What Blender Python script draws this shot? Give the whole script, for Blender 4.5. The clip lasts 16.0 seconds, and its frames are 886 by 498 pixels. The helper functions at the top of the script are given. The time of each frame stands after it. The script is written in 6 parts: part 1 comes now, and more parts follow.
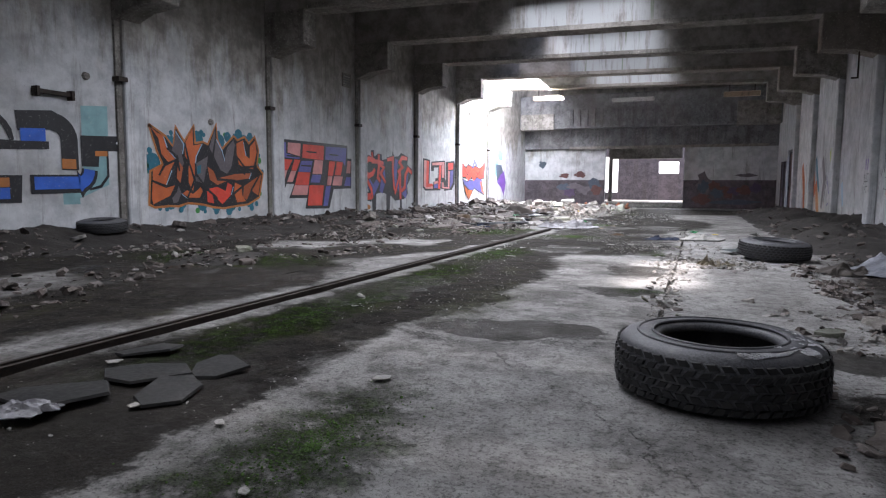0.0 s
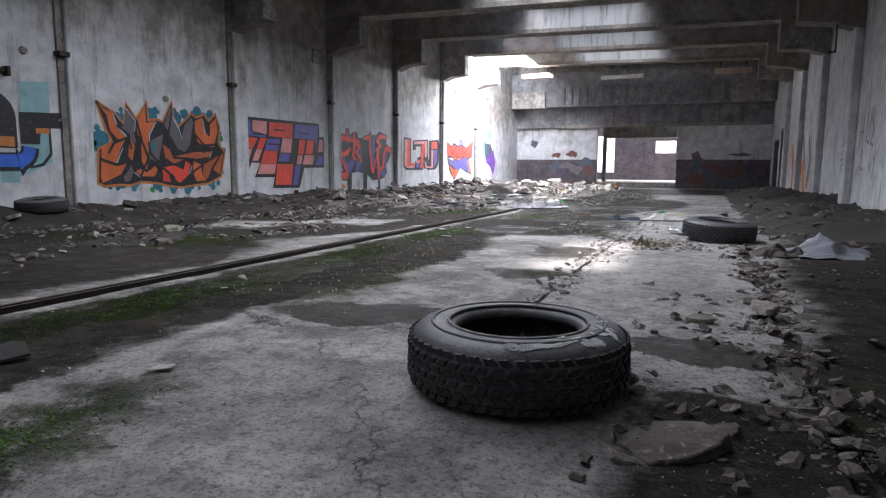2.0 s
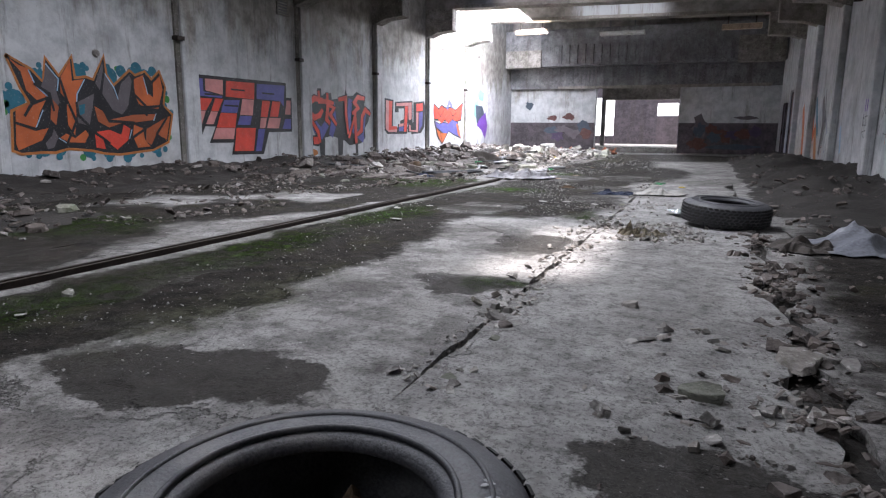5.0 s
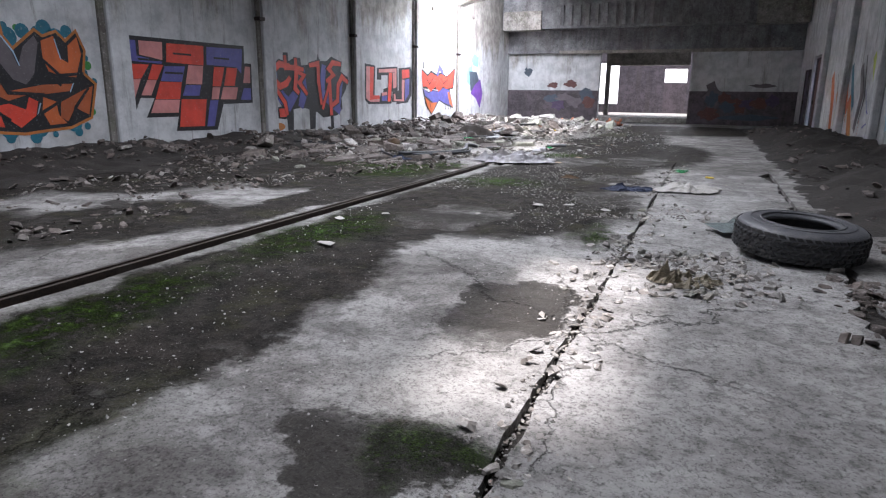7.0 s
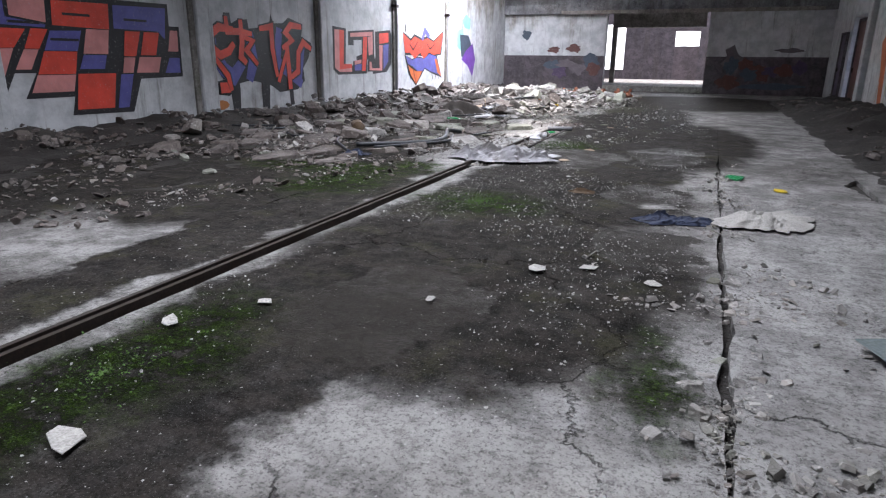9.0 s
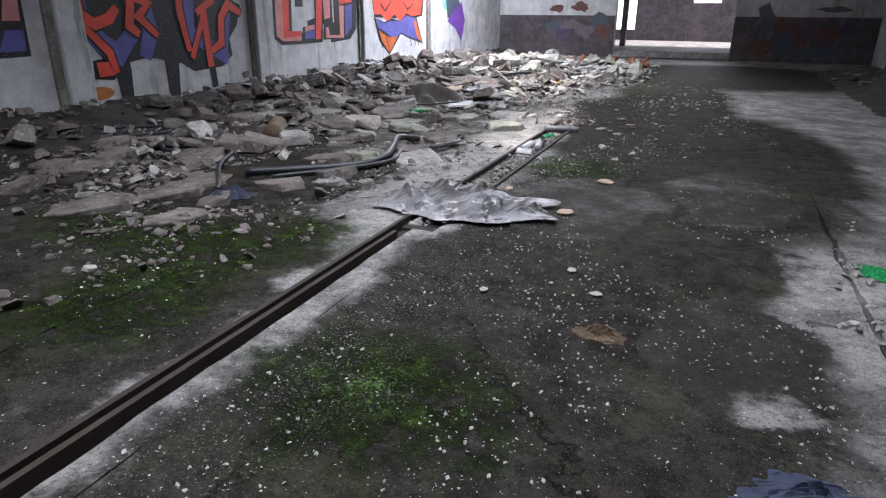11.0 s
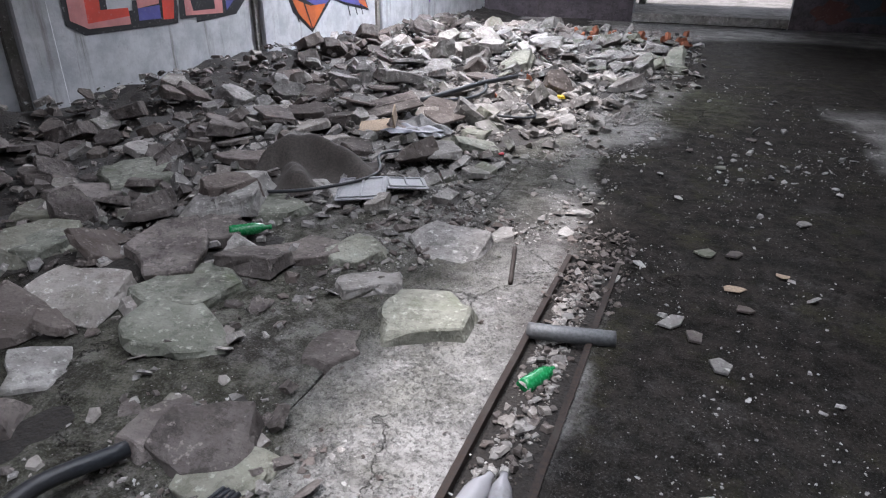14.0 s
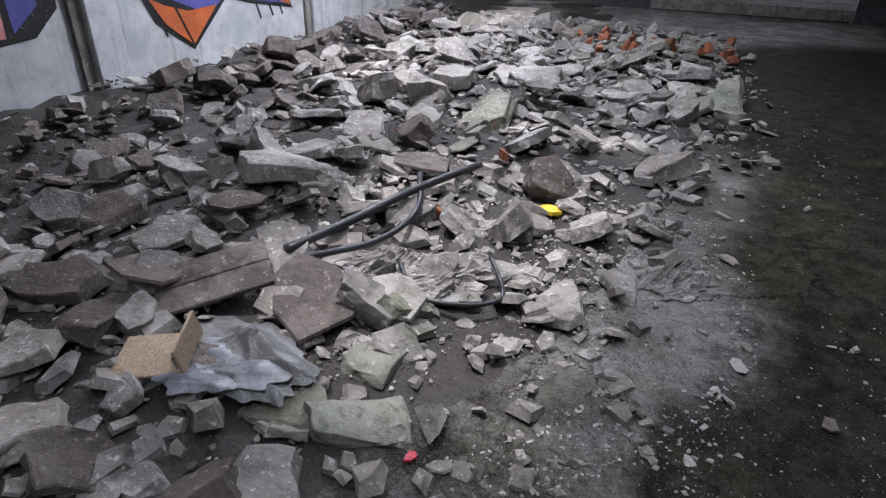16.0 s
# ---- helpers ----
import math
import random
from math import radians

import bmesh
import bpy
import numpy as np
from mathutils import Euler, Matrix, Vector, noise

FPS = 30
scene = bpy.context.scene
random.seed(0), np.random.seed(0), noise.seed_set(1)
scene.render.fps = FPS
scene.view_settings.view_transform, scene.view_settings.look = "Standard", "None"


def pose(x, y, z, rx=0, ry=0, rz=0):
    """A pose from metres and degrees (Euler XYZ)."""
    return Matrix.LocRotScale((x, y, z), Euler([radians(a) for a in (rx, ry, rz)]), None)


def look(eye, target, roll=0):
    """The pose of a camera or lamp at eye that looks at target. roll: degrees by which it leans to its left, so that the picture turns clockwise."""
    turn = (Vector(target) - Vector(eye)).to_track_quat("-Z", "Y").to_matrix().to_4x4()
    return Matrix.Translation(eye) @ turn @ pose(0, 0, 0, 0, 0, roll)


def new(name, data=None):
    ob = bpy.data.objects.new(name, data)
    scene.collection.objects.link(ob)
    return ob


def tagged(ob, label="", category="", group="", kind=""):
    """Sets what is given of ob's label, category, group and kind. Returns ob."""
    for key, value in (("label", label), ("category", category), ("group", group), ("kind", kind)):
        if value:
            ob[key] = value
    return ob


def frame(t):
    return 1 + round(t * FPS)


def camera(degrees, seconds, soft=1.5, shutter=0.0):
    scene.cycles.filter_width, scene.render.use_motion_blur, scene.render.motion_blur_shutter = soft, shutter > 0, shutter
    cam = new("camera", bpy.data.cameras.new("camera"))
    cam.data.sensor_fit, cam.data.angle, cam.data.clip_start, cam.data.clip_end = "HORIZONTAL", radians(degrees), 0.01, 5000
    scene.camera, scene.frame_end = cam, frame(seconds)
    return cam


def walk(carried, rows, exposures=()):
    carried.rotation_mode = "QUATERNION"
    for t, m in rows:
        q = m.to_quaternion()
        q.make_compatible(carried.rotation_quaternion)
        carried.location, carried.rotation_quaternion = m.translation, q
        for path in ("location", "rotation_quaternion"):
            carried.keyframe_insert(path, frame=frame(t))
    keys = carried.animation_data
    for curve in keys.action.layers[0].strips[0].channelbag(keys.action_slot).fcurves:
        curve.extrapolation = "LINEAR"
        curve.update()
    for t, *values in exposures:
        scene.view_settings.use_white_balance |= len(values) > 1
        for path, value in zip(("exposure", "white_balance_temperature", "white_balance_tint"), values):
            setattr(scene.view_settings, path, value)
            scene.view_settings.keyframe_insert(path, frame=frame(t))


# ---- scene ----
cam = camera(70.8, 16.0, soft=1.2)
PATH = [
    (0, (0.012, 0.182, 0.907), (-0.741, 2.025, 0.717), 0.4),
    (0.5, (0.257, 0.331, 0.893), (-0.502, 2.17, 0.689), 0.4),
    (1, (0.493, 0.484, 0.89), (-0.273, 2.318, 0.669), 0.4),
    (1.5, (0.658, 0.646, 0.873), (-0.109, 2.478, 0.639), 0.4),
    (2, (0.801, 0.802, 0.877), (0.03, 2.63, 0.625), 0.4),
    (2.5, (0.877, 0.955, 0.869), (0.107, 2.782, 0.603), 0.5),
    (3, (0.916, 1.147, 0.875), (0.145, 2.97, 0.591), 0.4),
    (3.5, (0.907, 1.341, 0.878), (0.139, 3.163, 0.577), 0.5),
    (4, (0.876, 1.624, 0.892), (0.109, 3.443, 0.569), 0.5),
    (6.5, (0.44, 3.78, 1.062), (-0.314, 5.578, 0.617), 0.7),
    (7, (0.291, 4.387, 1.107), (-0.46, 6.179, 0.633), 0.7),
    (7.5, (0.136, 4.984, 1.162), (-0.61, 6.77, 0.66), 0.7),
    (8, (-0.037, 5.685, 1.206), (-0.778, 7.465, 0.674), 0.8),
    (8.5, (-0.233, 6.353, 1.23), (-0.969, 8.129, 0.675), 0.7),
    (11, (-1.159, 10.509, 1.481), (-1.883, 12.236, 0.777), 0.5),
    (11.5, (-1.386, 11.373, 1.531), (-2.104, 13.091, 0.801), 0.6),
    (12, (-1.618, 12.319, 1.595), (-2.331, 14.026, 0.835), 0.5),
    (12.5, (-1.846, 13.218, 1.645), (-2.552, 14.916, 0.86), 0.6),
    (13, (-2.092, 14.198, 1.713), (-2.79, 15.887, 0.901), 0.7),
    (13.5, (-2.314, 15.133, 1.772), (-3.006, 16.812, 0.935), 0.8),
    (14, (-2.552, 16.169, 1.842), (-3.24, 17.837, 0.977), 0.8),
    (14.5, (-2.767, 17.147, 1.893), (-3.452, 18.803, 1.005), 0.8),
    (15, (-3.005, 18.197, 1.947), (-3.687, 19.842, 1.037), 0.9),
    (15.5, (-3.244, 19.142, 2.041), (-3.911, 20.776, 1.101), 1.0),
    (16, (-3.479, 20.202, 2.14), (-4.137, 21.819, 1.163), 1.1),
]
walk(cam, [(t, look(eye, target, roll)) for t, eye, target, roll in PATH],
     exposures=[(t, ev, kelvin, 17.0) for t, ev, kelvin in ((0.0, 1.05, 6450), (3.5, 1.05, 6450), (7.0, 0.78, 6400), (11.0, 0.4, 6350), (13.0, 0.1, 6300), (14.5, -0.1, 6250), (16.0, -0.55, 6200))])

# ---- world, sun, large lights ----
world = bpy.data.worlds.new("world")
scene.world = world
world.use_nodes = True
wn = world.node_tree
wn.nodes.clear()
w_out = wn.nodes.new("ShaderNodeOutputWorld")
w_bg = wn.nodes.new("ShaderNodeBackground")
w_sky = wn.nodes.new("ShaderNodeTexSky")
SUN_DIR = Vector((0.19, 0.08, -1.0)).normalized()
SUN_EL, SUN_AZ = math.asin(-SUN_DIR.z), math.atan2(-SUN_DIR.x, -SUN_DIR.y)
w_sky.sky_type, w_sky.sun_disc, w_sky.sun_elevation, w_sky.sun_rotation = "NISHITA", False, SUN_EL, SUN_AZ
w_sky.air_density, w_sky.dust_density = 1.0, 4.0
w_bg.inputs["Strength"].default_value = 0.15
wn.links.new(w_sky.outputs[0], w_bg.inputs[0])
wn.links.new(w_bg.outputs[0], w_out.inputs[0])
sun = new("sun", bpy.data.lights.new("sun", "SUN"))
sun.data.energy, sun.data.angle, sun.data.color = 5.0, radians(4), (1.0, 0.97, 0.94)
sun.matrix_world = look((0, 0, 30), Vector((0, 0, 30)) + SUN_DIR)


def sky_lamp(name, x, y, z, w, h, power, aim=(0, 0, -1), spread=180):
    """An area lamp in an opening, in place of the sky's light there."""
    ob = new(name, bpy.data.lights.new(name, "AREA"))
    ob.data.shape, ob.data.size, ob.data.size_y, ob.data.energy = "RECTANGLE", w, h, power
    ob.data.color = (0.88, 0.94, 1.0)
    ob.data.spread = radians(spread)
    ob.matrix_world = look((x, y, z), (x + aim[0], y + aim[1] + 1e-4, z + aim[2]))
    return ob


# ---- materials ----
class Nodes:
    """A node material under construction."""

    def __init__(self, name):
        self.mat = bpy.data.materials.new(name)
        self.mat.use_nodes = True
        self.t = self.mat.node_tree
        self.t.nodes.clear()
        self.out = self.t.nodes.new("ShaderNodeOutputMaterial")
        self.bsdf = self.t.nodes.new("ShaderNodeBsdfPrincipled")
        self.t.links.new(self.bsdf.outputs[0], self.out.inputs[0])
        self.pos = self.t.nodes.new("ShaderNodeNewGeometry").outputs["Position"]

    def n(self, kind, **kw):
        node = self.t.nodes.new(kind)
        for k, v in kw.items():
            node.inputs[k.replace("_", " ")].default_value = v
        return node

    def link(self, a, b):
        self.t.links.new(a, b)

    def noise(self, scale, detail=4, rough=0.6, stretch=None, vec=None, distort=0.0):
        vec = vec or self.pos
        if stretch:
            m = self.t.nodes.new("ShaderNodeMapping")
            m.inputs["Scale"].default_value = stretch
            self.link(vec, m.inputs[0])
            vec = m.outputs[0]
        t = self.n("ShaderNodeTexNoise", Scale=scale, Detail=detail, Roughness=rough, Distortion=distort)
        self.link(vec, t.inputs["Vector"])
        return t.outputs["Fac"]

    def step(self, v, lo, hi, a=0.0, b=1.0):
        m = self.n("ShaderNodeMapRange", From_Min=lo, From_Max=hi, To_Min=a, To_Max=b)
        m.interpolation_type = "SMOOTHSTEP"
        self.link(v, m.inputs["Value"])
        return m.outputs[0]

    def math(self, op, a, b=0.0, clamp=False):
        m = self.t.nodes.new("ShaderNodeMath")
        m.operation, m.use_clamp = op, clamp
        for i, v in enumerate((a, b)):
            if isinstance(v, (int, float)):
                m.inputs[i].default_value = v
            else:
                self.link(v, m.inputs[i])
        return m.outputs[0]

    def mix(self, f, a, b):
        m = self.t.nodes.new("ShaderNodeMix")
        m.data_type = "RGBA"
        for sock, v in ((m.inputs[0], f), (m.inputs[6], a), (m.inputs[7], b)):
            if isinstance(v, (int, float)):
                sock.default_value = v
            elif isinstance(v, tuple):
                sock.default_value = (*v, 1)
            else:
                self.link(v, sock)
        return m.outputs[2]

    def axis(self, i):
        s = self.t.nodes.new("ShaderNodeSeparateXYZ")
        self.link(self.pos, s.inputs[0])
        return s.outputs[i]

    def blob(self, vec, x, y, rx, ry, turn=0.0, edge=0.25):
        m = self.t.nodes.new("ShaderNodeMapping")
        m.vector_type = "TEXTURE"
        m.inputs["Location"].default_value = (x, y, 0)
        m.inputs["Rotation"].default_value = (0, 0, radians(turn))
        m.inputs["Scale"].default_value = (rx, ry, 1000)
        self.link(vec, m.inputs[0])
        l = self.t.nodes.new("ShaderNodeVectorMath")
        l.operation = "LENGTH"
        self.link(m.outputs[0], l.inputs[0])
        return self.step(l.outputs["Value"], 1 + edge, 1 - edge)

    def bump(self, h, strength, dist, base=None):
        b = self.n("ShaderNodeBump", Strength=strength, Distance=dist)
        self.link(h, b.inputs["Height"])
        if base:
            self.link(base, b.inputs["Normal"])
        self.link(b.outputs[0], self.bsdf.inputs["Normal"])
        return b.outputs[0]

    def set(self, color=None, rough=None, metal=None, spec=None):
        for name, v in (("Base Color", color), ("Roughness", rough), ("Metallic", metal), ("Specular IOR Level", spec)):
            if v is None:
                continue
            if isinstance(v, tuple):
                v = (*v, 1)
            if isinstance(v, (tuple, int, float)):
                self.bsdf.inputs[name].default_value = v
            else:
                self.link(v, self.bsdf.inputs[name])
        return self.mat


def plain(name, color, rough=0.6, metal=0.0, vary=0.35, scale=9.0, bump=0.25, dist=0.006, dirt=(0.06, 0.052, 0.045), dirt_amount=0.5):
    """A worn surface: two scales of variation, dirt and fine relief."""
    m = Nodes(name)
    big, fine = m.noise(scale * 0.35, 5), m.noise(scale * 7, 4)
    r = m.t.nodes.new("ShaderNodeObjectInfo").outputs["Random"]
    dark = tuple(c * (1 - vary) for c in color)
    light = tuple(min(1, c * (1 + vary)) for c in color)
    c = m.mix(m.step(fine, 0.3, 0.7), dark, light)
    c = m.mix(m.math("MULTIPLY", r, 0.45), c, tuple(c * 0.6 for c in color))
    c = m.mix(m.math("MULTIPLY", m.step(big, 0.48, 0.7), dirt_amount), c, dirt)
    m.bump(fine, bump, dist)
    return m.set(c, m.step(fine, 0.2, 0.8, max(0.05, rough - 0.12), min(1, rough + 0.12)), metal)


def floor_material(x0, x1, y0, y1):
    """Worn concrete with the stains, and one painted sun patch, on one stretch of the floor."""
    m = Nodes("worn_concrete_floor")
    warp = m.n("ShaderNodeTexNoise", Scale=1.6, Detail=6.0, Roughness=0.68)
    m.link(m.pos, warp.inputs["Vector"])
    sub = m.t.nodes.new("ShaderNodeVectorMath")
    sub.operation = "MULTIPLY_ADD"
    m.link(warp.outputs["Color"], sub.inputs[0])
    sub.inputs[1].default_value, sub.inputs[2].default_value = (0.9, 0.9, 0), (-0.45, -0.45, 0)
    add = m.t.nodes.new("ShaderNodeVectorMath")
    m.link(m.pos, add.inputs[0])
    m.link(sub.outputs[0], add.inputs[1])
    v = add.outputs[0]

    def union(rows, edge):
        total = None
        for row in rows:
            reach = max(row[2], row[3]) if len(row) > 4 else None
            if not (x0 - 0.6 < row[0] + (reach or row[2]) * 1.5 and row[0] - (reach or row[2]) * 1.5 < x1 + 0.6 and y0 - 0.6 < row[1] + (reach or row[3]) * 1.5 and row[1] - (reach or row[3]) * 1.5 < y1 + 0.6):
                continue
            b = m.blob(v, *row, edge=edge)
            total = b if total is None else m.math("MAXIMUM", total, b)
        return 0.0 if total is None else total

    big, mid, fine, grit = m.noise(0.5, 6, 0.65), m.noise(2.3, 12, 0.72), m.noise(26, 6, 0.75), m.noise(140, 2)
    scuff = m.noise(5.5, 10, 0.78)
    c = m.mix(m.step(mid, 0.42, 0.58), (0.175, 0.168, 0.162), (0.35, 0.34, 0.328))
    c = m.mix(m.math("MULTIPLY", m.step(big, 0.45, 0.62), 0.55), c, (0.085, 0.077, 0.07))
    c = m.mix(m.math("MULTIPLY", m.step(scuff, 0.53, 0.6), 0.4), c, (0.06, 0.052, 0.046))
    c = m.mix(m.math("MULTIPLY", m.step(scuff, 0.42, 0.36), 0.4), c, (0.36, 0.35, 0.335))
    sound = union([(0.45, 7.5, 0.8, 6.5), (-0.6, 2.4, 0.6, 1.4), (-0.7, 9.0, 0.6, 0.3)], 0.3)
    c = m.mix(m.math("MULTIPLY", sound, 0.35), c, m.mix(m.step(scuff, 0.4, 0.6), (0.5, 0.495, 0.49), (0.34, 0.335, 0.33)))
    grimy = union([(-5.0, 17.4, 1.3, 3.6), (-4.5, 21.2, 1.1, 1.8)], 0.35)
    c = m.mix(m.math("MULTIPLY", m.math("MULTIPLY", grimy, m.step(scuff, 0.66, 0.42)), 0.95), c, (0.03, 0.026, 0.021))
    brown = union([(-1.95, 6.7, 0.5, 1.5), (-3.7, 12.2, 0.5, 2.2), (1.4, 2.0, 0.9, 1.2), (-2.4, 1.6, 0.75, 2.2), (-4.4, 2.4, 0.8, 2.0), (-2.35, 8.0, 0.62, 11.0), (-1.7, 10.7, 1.35, 1.75), (-1.5, 13.1, 1.1, 1.3), (-1.25, 14.7, 0.75, 1.0), (-1.0, 18.2, 1.4, 3.4), (-1.95, 22.5, 1.2, 5.2),
                   (-0.8, 29.5, 3.6, 4.0), (2.6, 5.5, 1.15, 6.5), (-7.8, 6.5, 1.5, 4.5), (-4.7, 15.4, 0.8, 1.3), (-5.5, 6.3, 1.5, 1.9), (-4.3, 4.4, 0.9, 2.6), (-6.6, 10.2, 1.3, 1.0), (-4.5, 8.3, 0.9, 1.2), (-3.65, 10.4, 0.4, 2.2), (-4.6, 11.4, 0.8, 0.9), (-7.0, 14.0, 2.4, 5.0), (-4.4, 13.2, 0.9, 1.6), (2.6, 18, 1.1, 9), (-2.6, 21.8, 0.75, 2.8), (-2.15, 19.3, 0.8, 2.6), (-2.0, 5.3, 0.5, 1.9), (1.95, 3.4, 0.72, 2.0), (1.0, 3.0, 0.4, 0.4)], 0.14)
    thin = m.step(m.noise(3.3, 9, 0.8), 0.72, 0.52, 0.72, 0.96)
    c = m.mix(m.math("MULTIPLY", brown, thin), c, m.mix(m.step(scuff, 0.38, 0.62), (0.007, 0.0062, 0.0056), (0.036, 0.031, 0.027)))
    silt = m.math("MULTIPLY", brown, m.step(m.noise(1.9, 7, 0.75, stretch=(1, 1, 1)), 0.52, 0.66))
    c = m.mix(m.math("MULTIPLY", silt, 0.55), c, (0.055, 0.054, 0.03))
    wet = union([(-1.05, 4.05, 0.62, 0.26, 12), (-0.58, 5.9, 0.34, 0.28), (-0.58, 7.45, 0.27, 0.46, -10), (-0.85, 13.5, 0.42, 0.62), (-0.55, 7.8, 0.35, 0.2),
                 (0.85, 4.0, 0.4, 0.25), (-2.6, 5.2, 0.35, 0.9), (-2.3, 1.6, 0.6, 1.2), (-5.0, 5.2, 1.6, 0.7), (-2.1, 15.6, 0.7, 0.9), (-0.9, 16.4, 0.5, 1.0), (-1.9, 9.9, 0.5, 0.7), (-0.75, 11.6, 0.4, 0.5)], 0.06)
    c = m.mix(m.math("MULTIPLY", wet, 0.9), c, m.mix(m.step(fine, 0.3, 0.7), (0.014, 0.012, 0.01), (0.036, 0.031, 0.025)))
    # the blob at (-0.7, 6.6) paints the sun's pool of light into the concrete
    pale = union([(-1.0, 8.75, 0.62, 0.28, 5), (-3.55, 17.3, 0.38, 2.4), (-1.62, 2.2, 0.1, 2.1, 2), (-0.7, 6.6, 0.4, 0.5), (-0.75, 12.9, 0.2, 0.12),
                  (-0.35, 14.6, 0.25, 0.4), (-3.7, 23.5, 0.8, 0.8)], 0.3)
    c = m.mix(m.math("MULTIPLY", m.math("MULTIPLY", pale, m.step(m.noise(6, 8, 0.8), 0.3, 0.6)), 0.7), c, (0.38, 0.37, 0.355))
    algae = m.math("MULTIPLY", union([(-3.8, 22.3, 0.5, 1.8), (-4.6, 18.6, 1.3, 1.6), (-2.9, 25.2, 0.9, 1.3), (-1.6, 5.0, 0.25, 1.0)], 0.4), m.step(m.noise(2.6, 8, 0.78), 0.34, 0.56))
    c = m.mix(m.math("MULTIPLY", algae, 0.48), c, m.mix(m.step(scuff, 0.4, 0.6), (0.03, 0.032, 0.018), (0.105, 0.108, 0.07)))
    moss = union([(-2.62, 8.7, 0.36, 0.85), (-1.22, 1.95, 0.3, 0.66), (-2.3, 12.5, 0.55, 0.46), (-2.45, 16.9, 0.5, 0.5), (-4.0, 12.8, 0.5, 0.7), (-4.6, 13.6, 1.1, 0.4),
                  (-2.55, 4.0, 0.26, 1.3), (-5.6, 6.6, 1.2, 0.7), (-3.6, 14.0, 0.35, 0.3), (-0.42, 6.0, 0.14, 0.2), (-0.5, 9.6, 0.15, 0.5), (-2.6, 6.4, 0.3, 0.9)], 0.55)
    mossy = m.math("MULTIPLY", moss, m.step(m.noise(7, 9, 0.82), 0.42, 0.6))
    c = m.mix(m.math("MULTIPLY", mossy, 0.85), c, m.mix(m.step(grit, 0.35, 0.65), (0.014, 0.032, 0.005), (0.075, 0.14, 0.016)))
    vor = m.n("ShaderNodeTexVoronoi", Scale=0.42)
    vor.feature = "DISTANCE_TO_EDGE"
    m.link(v, vor.inputs["Vector"])
    crack = m.math("MULTIPLY", m.step(vor.outputs["Distance"], 0.004, 0.0005), m.step(big, 0.4, 0.55))
    c = m.mix(m.math("MULTIPLY", crack, 0.5), c, (0.012, 0.01, 0.009))
    specks = m.step(m.noise(46, 2, 0.5), 0.70, 0.74)
    c = m.mix(m.math("MULTIPLY", specks, 0.6), c, (0.5, 0.49, 0.47))
    dusty = union([(-3.65, 17.6, 0.42, 2.6), (-4.1, 22.4, 0.8, 1.9), (-2.6, 12.9, 0.4, 1.4), (-4.3, 24.6, 1.1, 1.3), (-2.7, 16.4, 0.3, 1.6)], 0.5)
    grains = m.math("MULTIPLY", dusty, m.math("MULTIPLY", m.step(m.noise(62, 6, 0.85), 0.53, 0.6), m.step(m.noise(4.5, 5, 0.8), 0.42, 0.55)))
    c = m.mix(m.math("MULTIPLY", grains, 0.75), c, (0.44, 0.43, 0.415))
    rough = m.step(mid, 0.25, 0.75, 0.55, 0.88)
    damp = m.math("MAXIMUM", wet, m.math("MULTIPLY", brown, 0.55))
    rough = m.math("SUBTRACT", rough, m.math("MULTIPLY", damp, m.step(mid, 0.35, 0.6, 0.3, 0.1)), True)
    h = m.math("ADD", m.math("SUBTRACT", m.math("MULTIPLY", scuff, 0.35), m.math("MULTIPLY", crack, 0.6)), m.math("ADD", m.math("MULTIPLY", fine, 0.35), m.math("ADD", m.math("MULTIPLY", mossy, 0.5), m.math("MULTIPLY", grains, 0.25))))
    c = m.mix(m.math("MULTIPLY", m.step(m.noise(13, 10, 0.82), 0.5, 0.6), 0.6), c, m.mix(0.7, c, (0.008, 0.007, 0.006)))
    dry = m.math("SUBTRACT", 1.0, m.math("MULTIPLY", m.math("MAXIMUM", m.math("MAXIMUM", brown, wet), moss), 0.9))
    c = m.mix(m.math("MULTIPLY", m.math("MULTIPLY", m.step(m.noise(75, 3, 0.7), 0.5, 0.7), 0.5), dry), c, m.mix(0.3, c, (0.42, 0.41, 0.39)))
    c = m.mix(m.math("MULTIPLY", m.step(m.noise(58, 5, 0.85), 0.52, 0.6), 0.7), c, m.mix(0.85, c, (0.01, 0.009, 0.008)))
    c = m.mix(m.math("MULTIPLY", m.step(m.noise(95, 4, 0.8), 0.56, 0.64), 0.5), c, m.mix(0.35, c, (0.3, 0.295, 0.285)))
    m.bump(h, 1.0, 0.035)
    return m.set(c, rough, spec=m.math("ADD", m.math("MULTIPLY", m.step(mid, 0.35, 0.65, 0.02, 0.1), dry), m.math("MULTIPLY", wet, 0.08)))


